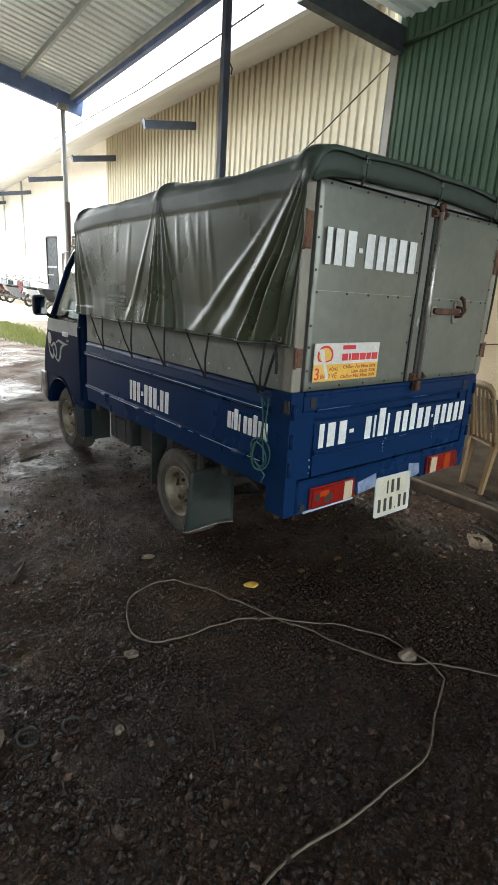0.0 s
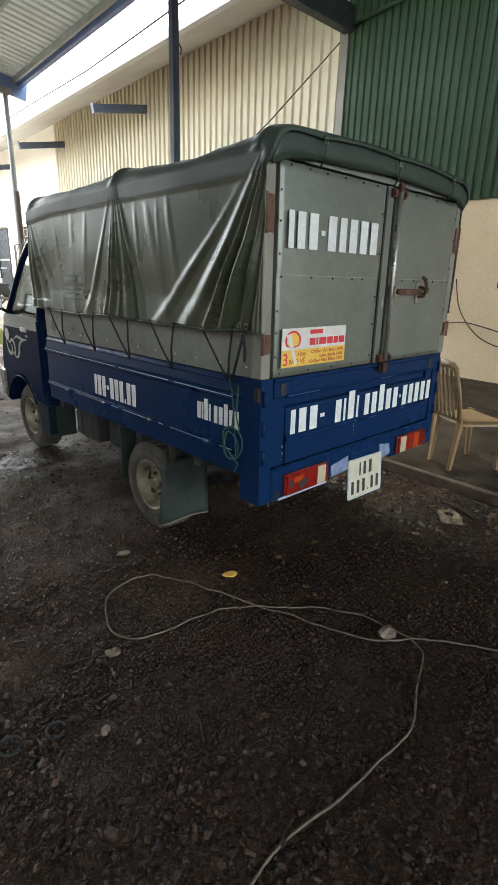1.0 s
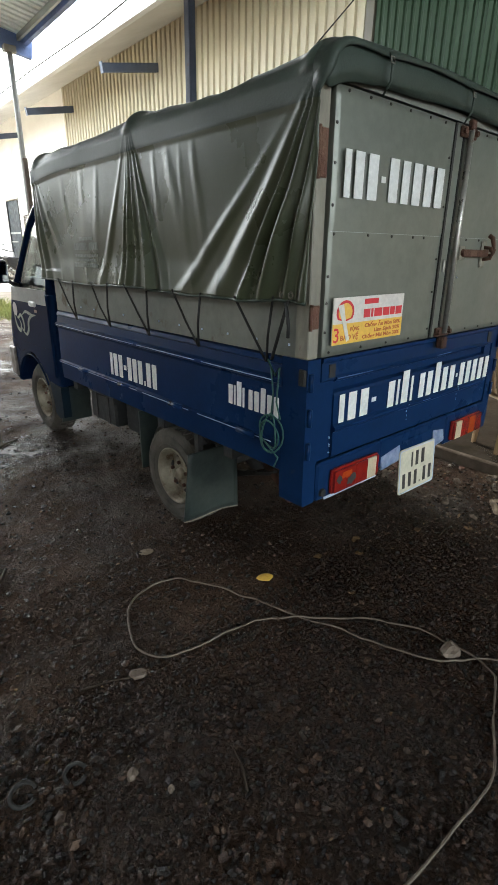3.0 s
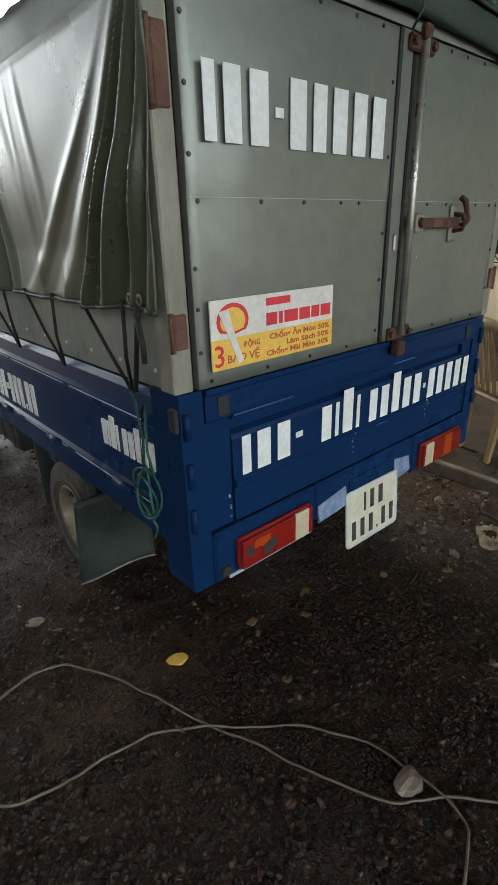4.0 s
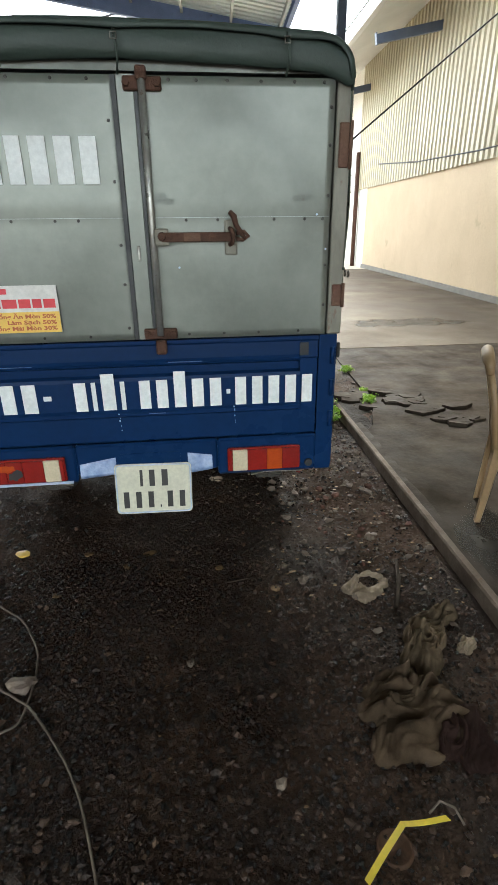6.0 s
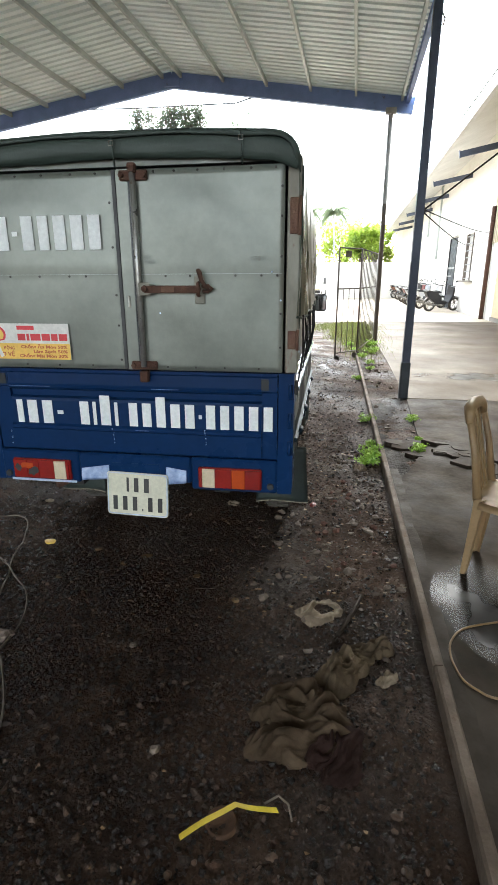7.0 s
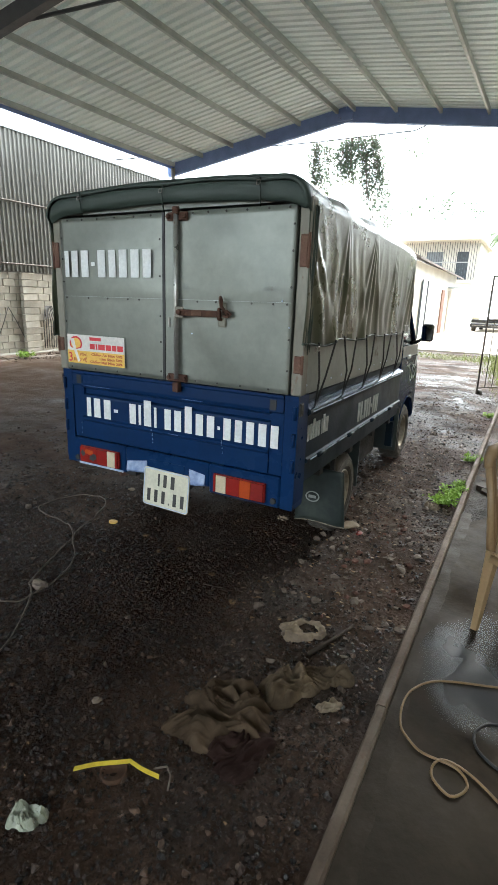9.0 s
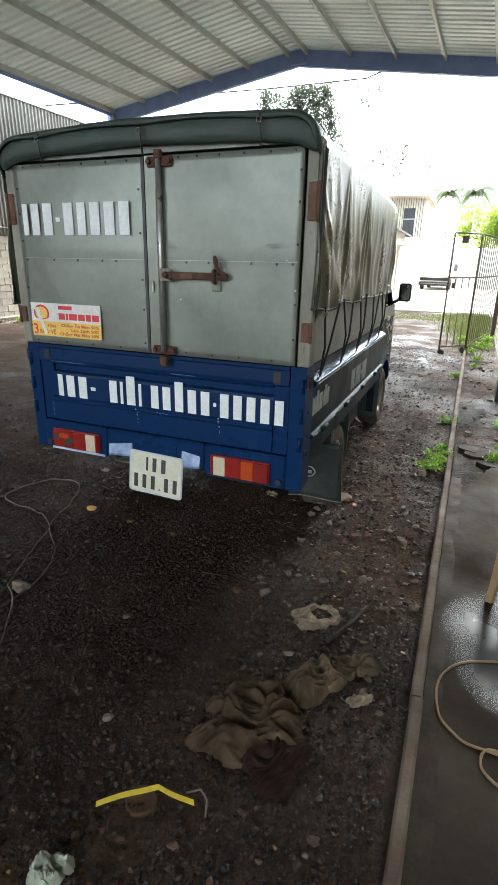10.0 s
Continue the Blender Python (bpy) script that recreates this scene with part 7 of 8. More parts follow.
for s in (-1, 1):
    tube_part("windscreen_pillar", [(s * 0.64, 3.00, 1.04), (s * 0.62, 2.87, 1.22), (s * 0.595, 2.70, 1.44), (s * 0.58, 2.56, 1.545), (s * 0.58, 2.30, 1.55)], [0.040, 0.030, 0.028, 0.032, 0.032], M_NAVY, truck)
    tube_part("rear_pillar", [(s * 0.655, 2.30, 1.04), (s * 0.60, 2.305, 1.54)], 0.035, M_NAVY, truck)
    g = [(2.345, 1.06), (2.95, 1.06), (2.86, 1.20), (2.70, 1.42), (2.60, 1.515), (2.345, 1.52)]
    gl = prism_part("door_glass", ([(s * (0.652 - 0.13 * (z - 1.06)), y, z) for y, z in g] + [(s * (0.647 - 0.13 * (z - 1.06)), y, z) for y, z in g],
                                   [tuple(range(6)), tuple(range(11, 5, -1))] + [(i, (i + 1) % 6, 6 + (i + 1) % 6, 6 + i) for i in range(6)]), M_GLASS, truck, "clear side window")
    gl.visible_shadow = False
    dl = [(2.31, 0.52), (2.42, 0.52)] + arc(2.78, 0.27, 0.38, 138, 66, 8) + [(2.98, 0.66), (3.02, 0.85), (2.985, 1.04), (2.31, 1.04)]
    dp = prism_part("door", extrude_x(dl, s * 0.677, s * 0.690), M_NAVY, truck, "dark navy cab door")
    box_part("waist_trim", (s * 0.688 - 0.004, s * 0.688 + 0.004, 2.32, 2.975, 0.975, 1.066), M_POLE, dp, "pale grey waist strip")
    box_part("crease_line", (s * 0.691 - 0.002, s * 0.691 + 0.002, 2.33, 2.98, 0.690, 0.698), M_NAVY, dp)
    data_part("emblem", *lathe([(s * 0.002, 0.036), (s * 0.003, 0.040), (s * 0.002, 0.046), (s * 0.002, 0.030), (s * 0.003, 0.024), (s * 0.002, 0.0)], (s * 0.6905, 2.945, 0.915), "x", 24), M_SILVER, dp, "plain round pale emblem")
    box_part("door_handle", (s * 0.697 - 0.008, s * 0.697 + 0.008, 2.50, 2.61, 0.955, 0.990), M_HANDLE, dp, "white door handle", bevel=0.007)
    box_part("lock", (s * 0.692 - 0.003, s * 0.692 + 0.003, 2.50, 2.54, 0.920, 0.936), M_TIN, dp)
    # flame decal as curling strokes
    bm = bmesh.new()
    for ctrl, wide in ((((2.95, 0.86), (2.945, 0.79), (2.92, 0.735), (2.87, 0.715), (2.845, 0.76), (2.87, 0.79)), 0.013),
                       (((2.935, 0.84), (2.89, 0.80), (2.84, 0.825), (2.80, 0.80), (2.79, 0.745), (2.82, 0.72), (2.845, 0.745)), 0.012),
                       (((2.82, 0.715), (2.76, 0.70), (2.715, 0.74), (2.70, 0.79), (2.65, 0.83), (2.57, 0.845)), 0.014),
                       (((2.80, 0.83), (2.74, 0.855), (2.68, 0.85), (2.62, 0.842), (2.56, 0.846)), 0.010)):
        pts = []
        n_ = len(ctrl)
        for q in range((n_ - 1) * 6 + 1):
            i_, t_ = min(q // 6, n_ - 2), q / 6 - min(q // 6, n_ - 2)
            p0, p1, p2, p3 = ctrl[max(i_ - 1, 0)], ctrl[i_], ctrl[i_ + 1], ctrl[min(i_ + 2, n_ - 1)]
            pts.append([0.5 * (2 * p1[c] + (p2[c] - p0[c]) * t_ + (2 * p0[c] - 5 * p1[c] + 4 * p2[c] - p3[c]) * t_ ** 2 + (3 * p1[c] - p0[c] - 3 * p2[c] + p3[c]) * t_ ** 3) for c in (0, 1)])
        m_ = len(pts)
        v, f = tube_data([(s * 0.692, 2.75 + (y_ - 2.75) * 1.15, z_ + 0.055) for y_, z_ in pts], [0.002 + wide * math.sin(math.pi * (i_ + 0.6) / (m_ + 0.2)) for i_ in range(m_)], 6)
        vv = [bm.verts.new((s * 0.6912 + (p[0] - s * 0.692) * 0.12, p[1], p[2])) for p in v]
        for q in f:
            bm.faces.new([vv[i] for i in q])
    part("flame_decal", bm, M_DECAL, dp, "faded flame decal")
    tube_part("fender_lip", [(s * 0.682, y, z) for y, z in arc(2.78, 0.27, 0.340, 150, 24, 16)], 0.006, M_NAVY, truck)
    prism_part("rear_skirt", extrude_x([(2.262, 0.46), (2.262, 0.255), (2.335, 0.235), (2.40, 0.26), (2.418, 0.36), (2.45, 0.47)], s * 0.630, s * 0.684), M_SHADEBLUE, truck, "dark navy skirt behind the front wheel")
    # mirrors
    mr = box_part("side_mirror", (s * 0.770 - 0.050, s * 0.770 + 0.050, 2.86, 2.93, 1.09, 1.24), M_BLACK, truck, "black plastic door mirror", bevel=0.022, seg=3)
    tube_part("mirror_arm", [(s * 0.645, 2.93, 1.07), (s * 0.70, 2.91, 1.09), (s * 0.75, 2.90, 1.13)], 0.014, M_BLACK, mr)
    box_part("mirror_glass", (s * 0.770 - 0.041, s * 0.770 + 0.041, 2.8565, 2.8595, 1.104, 1.226), M_MIRROR, mr, "mirror glass")
    box_part("headlamp", (s * 0.50 - 0.10, s * 0.50 + 0.10, 3.18, 3.21, 0.66, 0.80), M_CLEAR, truck, bevel=0.01)
    box_part("seat", (s * 0.32 - 0.22, s * 0.32 + 0.22, 2.34, 2.44, 0.90, 1.36), M_BLACK, truck, bevel=0.03)
box_part("front_bumper", (-0.66, 0.66, 3.19, 3.26, 0.36, 0.55), M_CHASSIS, truck, bevel=0.02, seg=2)
box_part("bumper_guard", (-0.690, -0.660, 3.13, 3.25, 0.40, 0.62), M_TIN, truck, "dull metal corner guard", bevel=0.01)
box_part("dashboard", (-0.62, 0.62, 2.74, 2.97, 0.98, 1.13), M_BLACK, truck, "black cab dashboard", bevel=0.04, seg=3)
tube_part("steering_wheel", [(-0.32 + 0.17 * math.cos(a), 2.76 - 0.05 * math.sin(a), 1.08 + 0.15 * math.sin(a)) for a in [2 * math.pi * k / 20 for k in range(20)]], 0.012, M_BLACK, truck, closed=True)

for ob in set(truck.children) - below_cab:
    ob.location += Vector((-0.018, 0.0, CAB_UP))


# ---- loose things on the ground ----
def plastic_chair(m):
    """Moulded chair: local x to its front, legs spread, slatted back."""
    c = empty("plastic_chair", m)
    tagged(c, "beige moulded plastic chair with a slatted back on the wet slab", "chair")
    SW, SD, SH = 0.175, 0.18, 0.40
    nx, ny = 10, 10
    verts, faces = [], []
    for k, th in ((0, 0.0), (1, -0.012)):
        for j in range(ny + 1):
            for i in range(nx + 1):
                u, v = -1 + 2 * i / nx, -1 + 2 * j / ny
                rimk = max(abs(u), abs(v)) > 0.95
                verts.append((SD * u, SW * v * (1 + 0.14 * u), SH + (th * 3 if rimk else th) - 0.018 * (1 - u * u) * (1 - v * v) - (0.014 * max(0, abs(v) - 0.8) / 0.2) - (0.018 * max(0, u - 0.8) / 0.2)))
    w = nx + 1
    n = w * (ny + 1)
    for j in range(ny):
        for i in range(nx):
            a = j * w + i
            faces += [(a, a + 1, a + w + 1, a + w), (n + a, n + a + w, n + a + w + 1, n + a + 1)]
    rim = [i for i in range(w)] + [j * w + nx for j in range(1, ny + 1)] + [ny * w + i for i in range(nx - 1, -1, -1)] + [j * w for j in range(ny - 1, 0, -1)]
    faces += [(rim[i - 1], rim[i], n + rim[i], n + rim[i - 1]) for i in range(len(rim))]
    data_part("seat", verts, faces, M_CHAIR, c, smooth=True)
    for sx in (-1, 1):
        for sy in (-1, 1):
            top = Vector((sx * (SD - 0.02), sy * (SW * (1 + 0.14 * sx) - 0.02), SH - 0.004))
            bot = Vector((sx * (SD + 0.01), sy * (0.175 if sx > 0 else 0.122), 0.0))
            bm = bmesh.new()
            ring = []
            for t, q in ((0, 0.028), (0.35, 0.023), (1, 0.016)):
                p = top.lerp(bot, t)
                ring.append([bm.verts.new(p + Vector(d) * q) for d in ((-sx, -sy * 0.2, 0), (-sx * 0.7, sy * 0.7, 0), (sx * 0.7, sy, 0), (sx, -sy * 0.7, 0), (sx * 0.55, -sy * 0.55, 0), (-sx * 0.2, sy * 0.45, 0))])
            for a, b in zip(ring, ring[1:]):
                for i in range(6):
                    bm.faces.new((a[i - 1], a[i], b[i], b[i - 1]))
            bm.faces.new(ring[-1])
            bm.faces.new(ring[0][::-1])
            part("leg", bm, M_CHAIR, c)
    # back: two uprights, a top rail and slats leaning backwards
    for sy in (-1, 1):
        tube_part("back_upright", [(-SD + 0.01, sy * 0.135, SH - 0.02), (-SD - 0.03, sy * 0.128, 0.60), (-SD - 0.075, sy * 0.118, 0.76)], [0.020, 0.015, 0.015], M_CHAIR, c, seg=8)
    tube_part("top_rail", [(-SD - 0.068, -0.122, 0.725), (-SD - 0.076, -0.112, 0.765), (-SD - 0.084, -0.08, 0.788), (-SD - 0.088, 0, 0.795), (-SD - 0.084, 0.08, 0.788), (-SD - 0.076, 0.112, 0.765), (-SD - 0.068, 0.122, 0.725)], [0.016, 0.022, 0.027, 0.028, 0.027, 0.022, 0.016], M_CHAIR, c, seg=10)
    for k in range(4):
        y = -0.072 + 0.048 * k
        bm = bmesh.new()
        vs = [bm.verts.new(p) for p in ((-SD + 0.006, y - 0.013, SH - 0.01), (-SD + 0.006, y + 0.013, SH - 0.01), (-SD - 0.084, y + 0.013, 0.775), (-SD - 0.084, y - 0.013, 0.775),
                                        (-SD - 0.004, y - 0.013, SH - 0.01), (-SD - 0.004, y + 0.013, SH - 0.01), (-SD - 0.094, y + 0.013, 0.775), (-SD - 0.094, y - 0.013, 0.775))]
        for f in ((0, 1, 2, 3), (4, 7, 6, 5), (0, 4, 5, 1), (1, 5, 6, 2), (2, 6, 7, 3), (3, 7, 4, 0)):
            bm.faces.new([vs[i] for i in f])
        part("back_slat", bm, M_CHAIR, c)
    return c


plastic_chair(pose(3.763, 1.655, 0.046, 0, 0, -27.6))

# cable lying on the soil
loop = [(2.06, -0.05), (2.00, 0.18), (1.93, 0.40), (1.84, 0.60), (1.683, 0.808), (1.60, 0.88), (1.544, 0.921), (1.445, 1.13), (1.38, 1.30), (1.31, 1.443), (1.26, 1.60), (1.218, 1.707), (1.15, 1.84), (1.085, 1.90), (0.97, 1.925), (0.87, 1.88),
        (0.823, 1.809), (0.79, 1.73), (0.777, 1.658), (0.80, 1.58), (0.857, 1.542), (0.95, 1.52), (1.054, 1.51), (1.15, 1.495), (1.209, 1.476), (1.31, 1.41), (1.404, 1.324), (1.50, 1.25), (1.564, 1.172), (1.63, 1.05), (1.65, 0.943),
        (1.655, 0.84), (1.640, 0.775), (1.592, 0.744), (1.447, 0.684), (1.298, 0.612), (1.178, 0.602), (1.04, 0.61), (0.891, 0.618), (0.716, 0.644), (0.55, 0.62)]


tagged(tube_part("ground_cable", [(x, y, height(x, y) + 0.010 + 0.003 * math.sin(i * 0.7)) for i, (x, y) in enumerate(smooth_path(loop))], 0.0037, M_CORD, seg=7), "long grey cable looped on the soil", "cable")
hose = [(3.85, 1.36), (3.65, 1.29), (3.46, 1.215), (3.385, 1.13), (3.363, 1.037), (3.377, 0.931), (3.42, 0.88), (3.465, 0.855), (3.565, 0.85), (3.60, 0.80), (3.56, 0.745), (3.50, 0.79), (3.52, 0.86), (3.62, 0.84), (3.8, 0.70)]
tagged(tube_part("hose", [(x, y, 0.051) for x, y in smooth_path(hose)], 0.0042, M_HOSE, seg=8), "yellow-brown hose coiled on the slab", "hose")
hose2 = [(3.80, 1.10), (3.66, 1.10), (3.60, 1.03), (3.62, 0.95), (3.72, 0.90), (3.85, 0.92)]
tagged(tube_part("hose", [(x, y, 0.050) for x, y in smooth_path(hose2)], 0.0045, M_CABLE, seg=8), "dark hose coiled on the slab", "hose")


def cloth(name, x, y, sx, sy, hgt, rot, material, label, category, seed, fold=3.0, hole=0.0, ragged=0.0, swirl=0.6, nr=44, na=150):
    """A bunched sheet on the soil: rounded folds with tight valleys between them, edges tucked down; hole leaves a torn gap."""
    cr, sr = math.cos(radians(rot)), math.sin(radians(rot))
    verts, faces = [], []
    for k in range(na):
        a = 2 * math.pi * k / na
        ca, sa = math.cos(a), math.sin(a)
        sq = 1 / (abs(ca) ** 3.5 + abs(sa) ** 3.5) ** (1 / 3.5)
        lim = 0.86 * sq + 0.50 * noise.noise((ca * 1.1, sa * 1.1, seed)) + ragged * noise.noise((ca * 3.4, sa * 3.4, seed)) + ragged * 0.6 * noise.noise((ca * 13, sa * 13, seed))
        h0 = hole * (1 + 0.5 * noise.noise((ca * 1.7, sa * 1.7, seed + 5)))
        if hole:
            h0 = min(lim * 0.97, (0.36 + 0.34 * math.cos(a - 0.4)) * (1 + 0.3 * noise.noise((ca * 1.7, sa * 1.7, seed + 5))))
        for i in range(nr + 1):
            f = i / nr
            r = h0 + (lim - h0) * f
            u, v = r * ca, r * sa
            th = swirl * (noise.noise((u * 0.9, v * 0.9, seed + 3)) * 2.2 + 0.5 * (1 - r))
            w = v * math.cos(th) + u * math.sin(th)
            n1 = noise.noise((u * 2.1, v * 1.7, seed + 8))
            # long sharp creases that wander and branch
            wu = u + 0.28 * noise.noise((u * 1.5, v * 1.5, seed + 21))
            wv = w + 0.28 * noise.noise((u * 1.5, v * 1.5, seed + 31))
            f1 = max(0.0, 1 - abs(3.4 * noise.noise((wu * 0.26 * fold, wv * 0.95 * fold, seed + 1)))) ** 1.2
            f2 = max(0.0, 1 - abs(3.4 * noise.noise((wu * 0.5 * fold + 0.8 * n1, wv * 1.7 * fold, seed + 6))))
            edge = min(1.0, (1 - f) * 4.0) ** 0.8 * (min(1.0, f * 4) if hole else 1.0)
            h = hgt * edge * (0.12 + 0.16 * (0.5 + n1) + 0.80 * f1 * (0.45 + 1.1 * max(0, 0.5 + n1)) + 0.34 * f2)
            px, py = x + sx * u * cr - sy * v * sr, y + sx * u * sr + sy * v * cr
            verts.append((px, py, height(px, py) + 0.003 + h))
    w_n = nr + 1
    for k in range(na):
        k2 = (k + 1) % na
        for i in range(nr):
            faces.append((k * w_n + i, k2 * w_n + i, k2 * w_n + i + 1, k * w_n + i + 1))
    ob = data_part(name, verts, faces, material, smooth=nr > 12)
    so = ob.modifiers.new("thickness", "SOLIDIFY")
    so.thickness = 0.003
    return tagged(ob, label, category)


cloth("rag", 2.80, 0.67, 0.19, 0.15, 0.036, 28, M_CLOTH, "muddy brown rag bunched on the soil", "rag", 1.3, fold=3.0, ragged=0.10)
cloth("rag", 2.83, 0.77, 0.15, 0.07, 0.055, 25, M_CLOTH, "twisted fold of muddy brown cloth", "rag", 5.3, fold=3.0, ragged=0.10)
cloth("rag", 2.97, 0.92, 0.12, 0.080, 0.055, 50, M_KHAKI, "twisted khaki cloth lying on the soil", "rag", 4.1, fold=2.4, swirl=0.4, ragged=0.10)
cloth("rag", 3.07, 1.07, 0.10, 0.07, 0.040, 30, M_KHAKI, "loose end of muddy khaki cloth", "rag", 7.4, fold=3.5, ragged=0.12)
cloth("rag", 2.95, 0.60, 0.13, 0.095, 0.022, 70, M_CLOTHR, "dark maroon cloth trodden into the soil", "rag", 9.0, fold=3.0, ragged=0.12)
cloth("torn_paper", 2.875, 1.285, 0.105, 0.080, 0.018, 35, M_PAPER, "soiled tan paper with a torn hole", "paper", 12.0, fold=1.6, hole=0.52, ragged=0.14)
for x, y, sx, sy, hg, rot, lab, sd in ((3.13, 0.93, 0.05, 0.03, 0.016, 50, "small crumpled pale scrap", 14.0), (3.12, 3.05, 0.06, 0.04, 0.030, 0, "white paper scrap beside the weeds", 20.0),
                                       (2.30, 2.28, 0.045, 0.03, 0.012, 0, "small pale paper scrap trodden into the soil", 22.0)):
    cloth("torn_paper", x, y, sx, sy, hg, rot, M_PAPER, lab, "paper", sd, fold=1.2, ragged=0.14, nr=10, na=50)
cloth("flat_board", 0.24, 2.78, 0.17, 0.10, 0.012, 25, M_PAPER, "torn reddish board lying on the soil", "board", 18.0, fold=0.8, ragged=0.1, nr=16, na=60)

for x, y, sx, sy, hg, rot, sd in ((-1.25, 38.9, 0.95, 0.6, 0.55, 10, 41.0), (-0.55, 39.3, 0.7, 0.5, 0.4, 40, 43.0)):
    cloth("junk_heap", x, y, sx, sy, hg, rot, M_WHITE, "pale heap of sacks and junk beside the low house", "junk", sd, fold=2.2, ragged=0.2, nr=16, na=60)


def strap():
    pts = [(2.553, 0.277), (2.678, 0.386), (2.792, 0.384)]
    bm = bmesh.new()
    prev = None
    line = [(pts[i][0] + (pts[i + 1][0] - pts[i][0]) * q / 8, pts[i][1] + (pts[i + 1][1] - pts[i][1]) * q / 8) for i in range(len(pts) - 1) for q in range(8)] + [pts[-1]]
    for i, (x, y) in enumerate(line):
        p = Vector((x, y, height(x, y) * 0.3 + 0.026 + 0.005 * math.sin(i * 0.45)))
        a = [bm.verts.new(p + Vector((0.0040 * k, -0.0064 * k, zz))) for k in (-1, 1) for zz in (0, 0.002)]
        if prev:
            for q in ((0, 1), (1, 3), (3, 2), (2, 0)):
                bm.faces.new((prev[q[0]], prev[q[1]], a[q[1]], a[q[0]]))
        prev = a
    tagged(part("plastic_strap", bm, M_YELLOW), "bent yellow plastic strap on the soil", "strap")


strap()
tagged(data_part("tin_lid", *lathe([(0.002, 0.0), (0.004, 0.034), (0.010, 0.037), (0.010, 0.041), (0.003, 0.044), (-0.006, 0.046)], (2.646, 0.348, height(2.646, 0.348) + 0.004), "z", 28), M_LID, smooth=True), "rusty round tin lid pressed into the soil", "lid")
tagged(tube_part("wire_end", [(2.755, 0.405, 0.02), (2.79, 0.425, 0.03), (2.82, 0.405, 0.03), (2.832, 0.374, 0.012)], 0.003, M_CORD), "short bent wire end", "wire")
for x, y, r in ((0.291, 1.387, 0.032), (0.24, 1.806, 0.028), (0.152, 1.633, 0.026), (0.42, 1.36, 0.028), (0.30, 1.72, 0.018)):
    tagged(tube_part("steel_ring", [(x + r * math.cos(a), y + r * math.sin(a), height(x, y) + 0.006 + 0.004 * math.sin(a)) for a in [2 * math.pi * k / 22 for k in range(20)]], 0.006, M_CHASSIS, seg=7), "dirty steel ring lying on the soil", "ring", group="scrap rings")


def lump(name, x, y, s, material, label, category, flat=0.6, group=""):
    bm = bmesh.new()
    bmesh.ops.create_icosphere(bm, subdivisions=2, radius=1)
    sd = x * 13.1 + y * 7.7
    for v in bm.verts:
        d = 1 + 0.45 * noise.noise(Vector(v.co) * 1.3 + Vector((sd, 0, 0)))
        v.co = Vector((v.co.x * s * d, v.co.y * s * 0.75 * d, v.co.z * s * flat * d))
    bmesh.ops.transform(bm, matrix=Matrix.Translation((x, y, height(x, y) + s * flat * 0.45)) @ Matrix.Rotation(sd, 4, "Z"), verts=bm.verts)
    return tagged(part(name, bm, material), label, category, group=group)


for x, y, s in ((0.194, 1.423, 0.048), (0.721, 1.557, 0.030), (1.618, 0.919, 0.042), (0.60, 1.16, 0.012), (0.54, 1.262, 0.019), (2.40, 0.52, 0.02), (2.16, 0.95, 0.018)):
    lump("stone", x, y, s, M_RUBBLE, "pale angular stone on the dark soil", "stone", 0.55, "pale stones")
lump("leaf_litter", 1.106, 2.163, 0.035, M_PAPER, "dry tan leaf on the soil", "leaf", 0.12)
lump("leaf_litter", 1.40, 1.66, 0.036, M_DECALY, "yellow fallen leaf on the soil", "leaf", 0.2)
lump("leaf_litter", 1.97, 1.61, 0.034, M_HOSE, "brown fallen leaf on the soil", "leaf", 0.15)
for x, y in ((1.70, 1.62), (1.88, 1.52), (2.28, 1.46), (1.62, 1.36), (2.5, 1.3)):
    lump("leaf_litter", x, y, 0.022, M_HOSE, "brown fallen leaf on the soil", "leaf", 0.15, "fallen leaves")
lump("wood_block", 2.72, 2.42, 0.06, M_PAPER, "pale tan wood block beside the rear wheel", "block", 0.35)
cloth("plastic_scrap", 2.545, 0.115, 0.058, 0.036, 0.030, 30, M_PLASTIC, "crumpled cloudy plastic scrap", "litter", 33.0, fold=2.4, ragged=0.12, nr=12, na=60)
lump("plastic_scrap", 2.80, 2.35, 0.028, M_SCOOTRED, "small red plastic scrap", "litter", 0.5)
for x0, y0, x1, y1, r in ((0.46, 2.28, 0.56, 2.42, 0.010), (0.92, 3.85, 1.10, 3.95, 0.008), (2.955, 1.15, 3.06, 1.43, 0.010), (2.30, 1.35, 2.42, 1.38, 0.004), (0.55, 1.62, 0.72, 1.55, 0.004), (2.60, 2.60, 2.85, 2.30, 0.005), (0.75, 1.02, 0.80, 1.14, 0.004)):
    tagged(tube_part("stick", [(x0, y0, height(x0, y0) + r), ((x0 + x1) / 2 + 0.01, (y0 + y1) / 2, height((x0 + x1) / 2, (y0 + y1) / 2) + r * 1.6), (x1, y1, height(x1, y1) + r)], [r, r * 0.9, r * 0.6], M_TWIG, seg=6), "weathered stick lying on the soil", "stick", group="sticks")

# broken concrete at the slab's edge
random.seed(11)
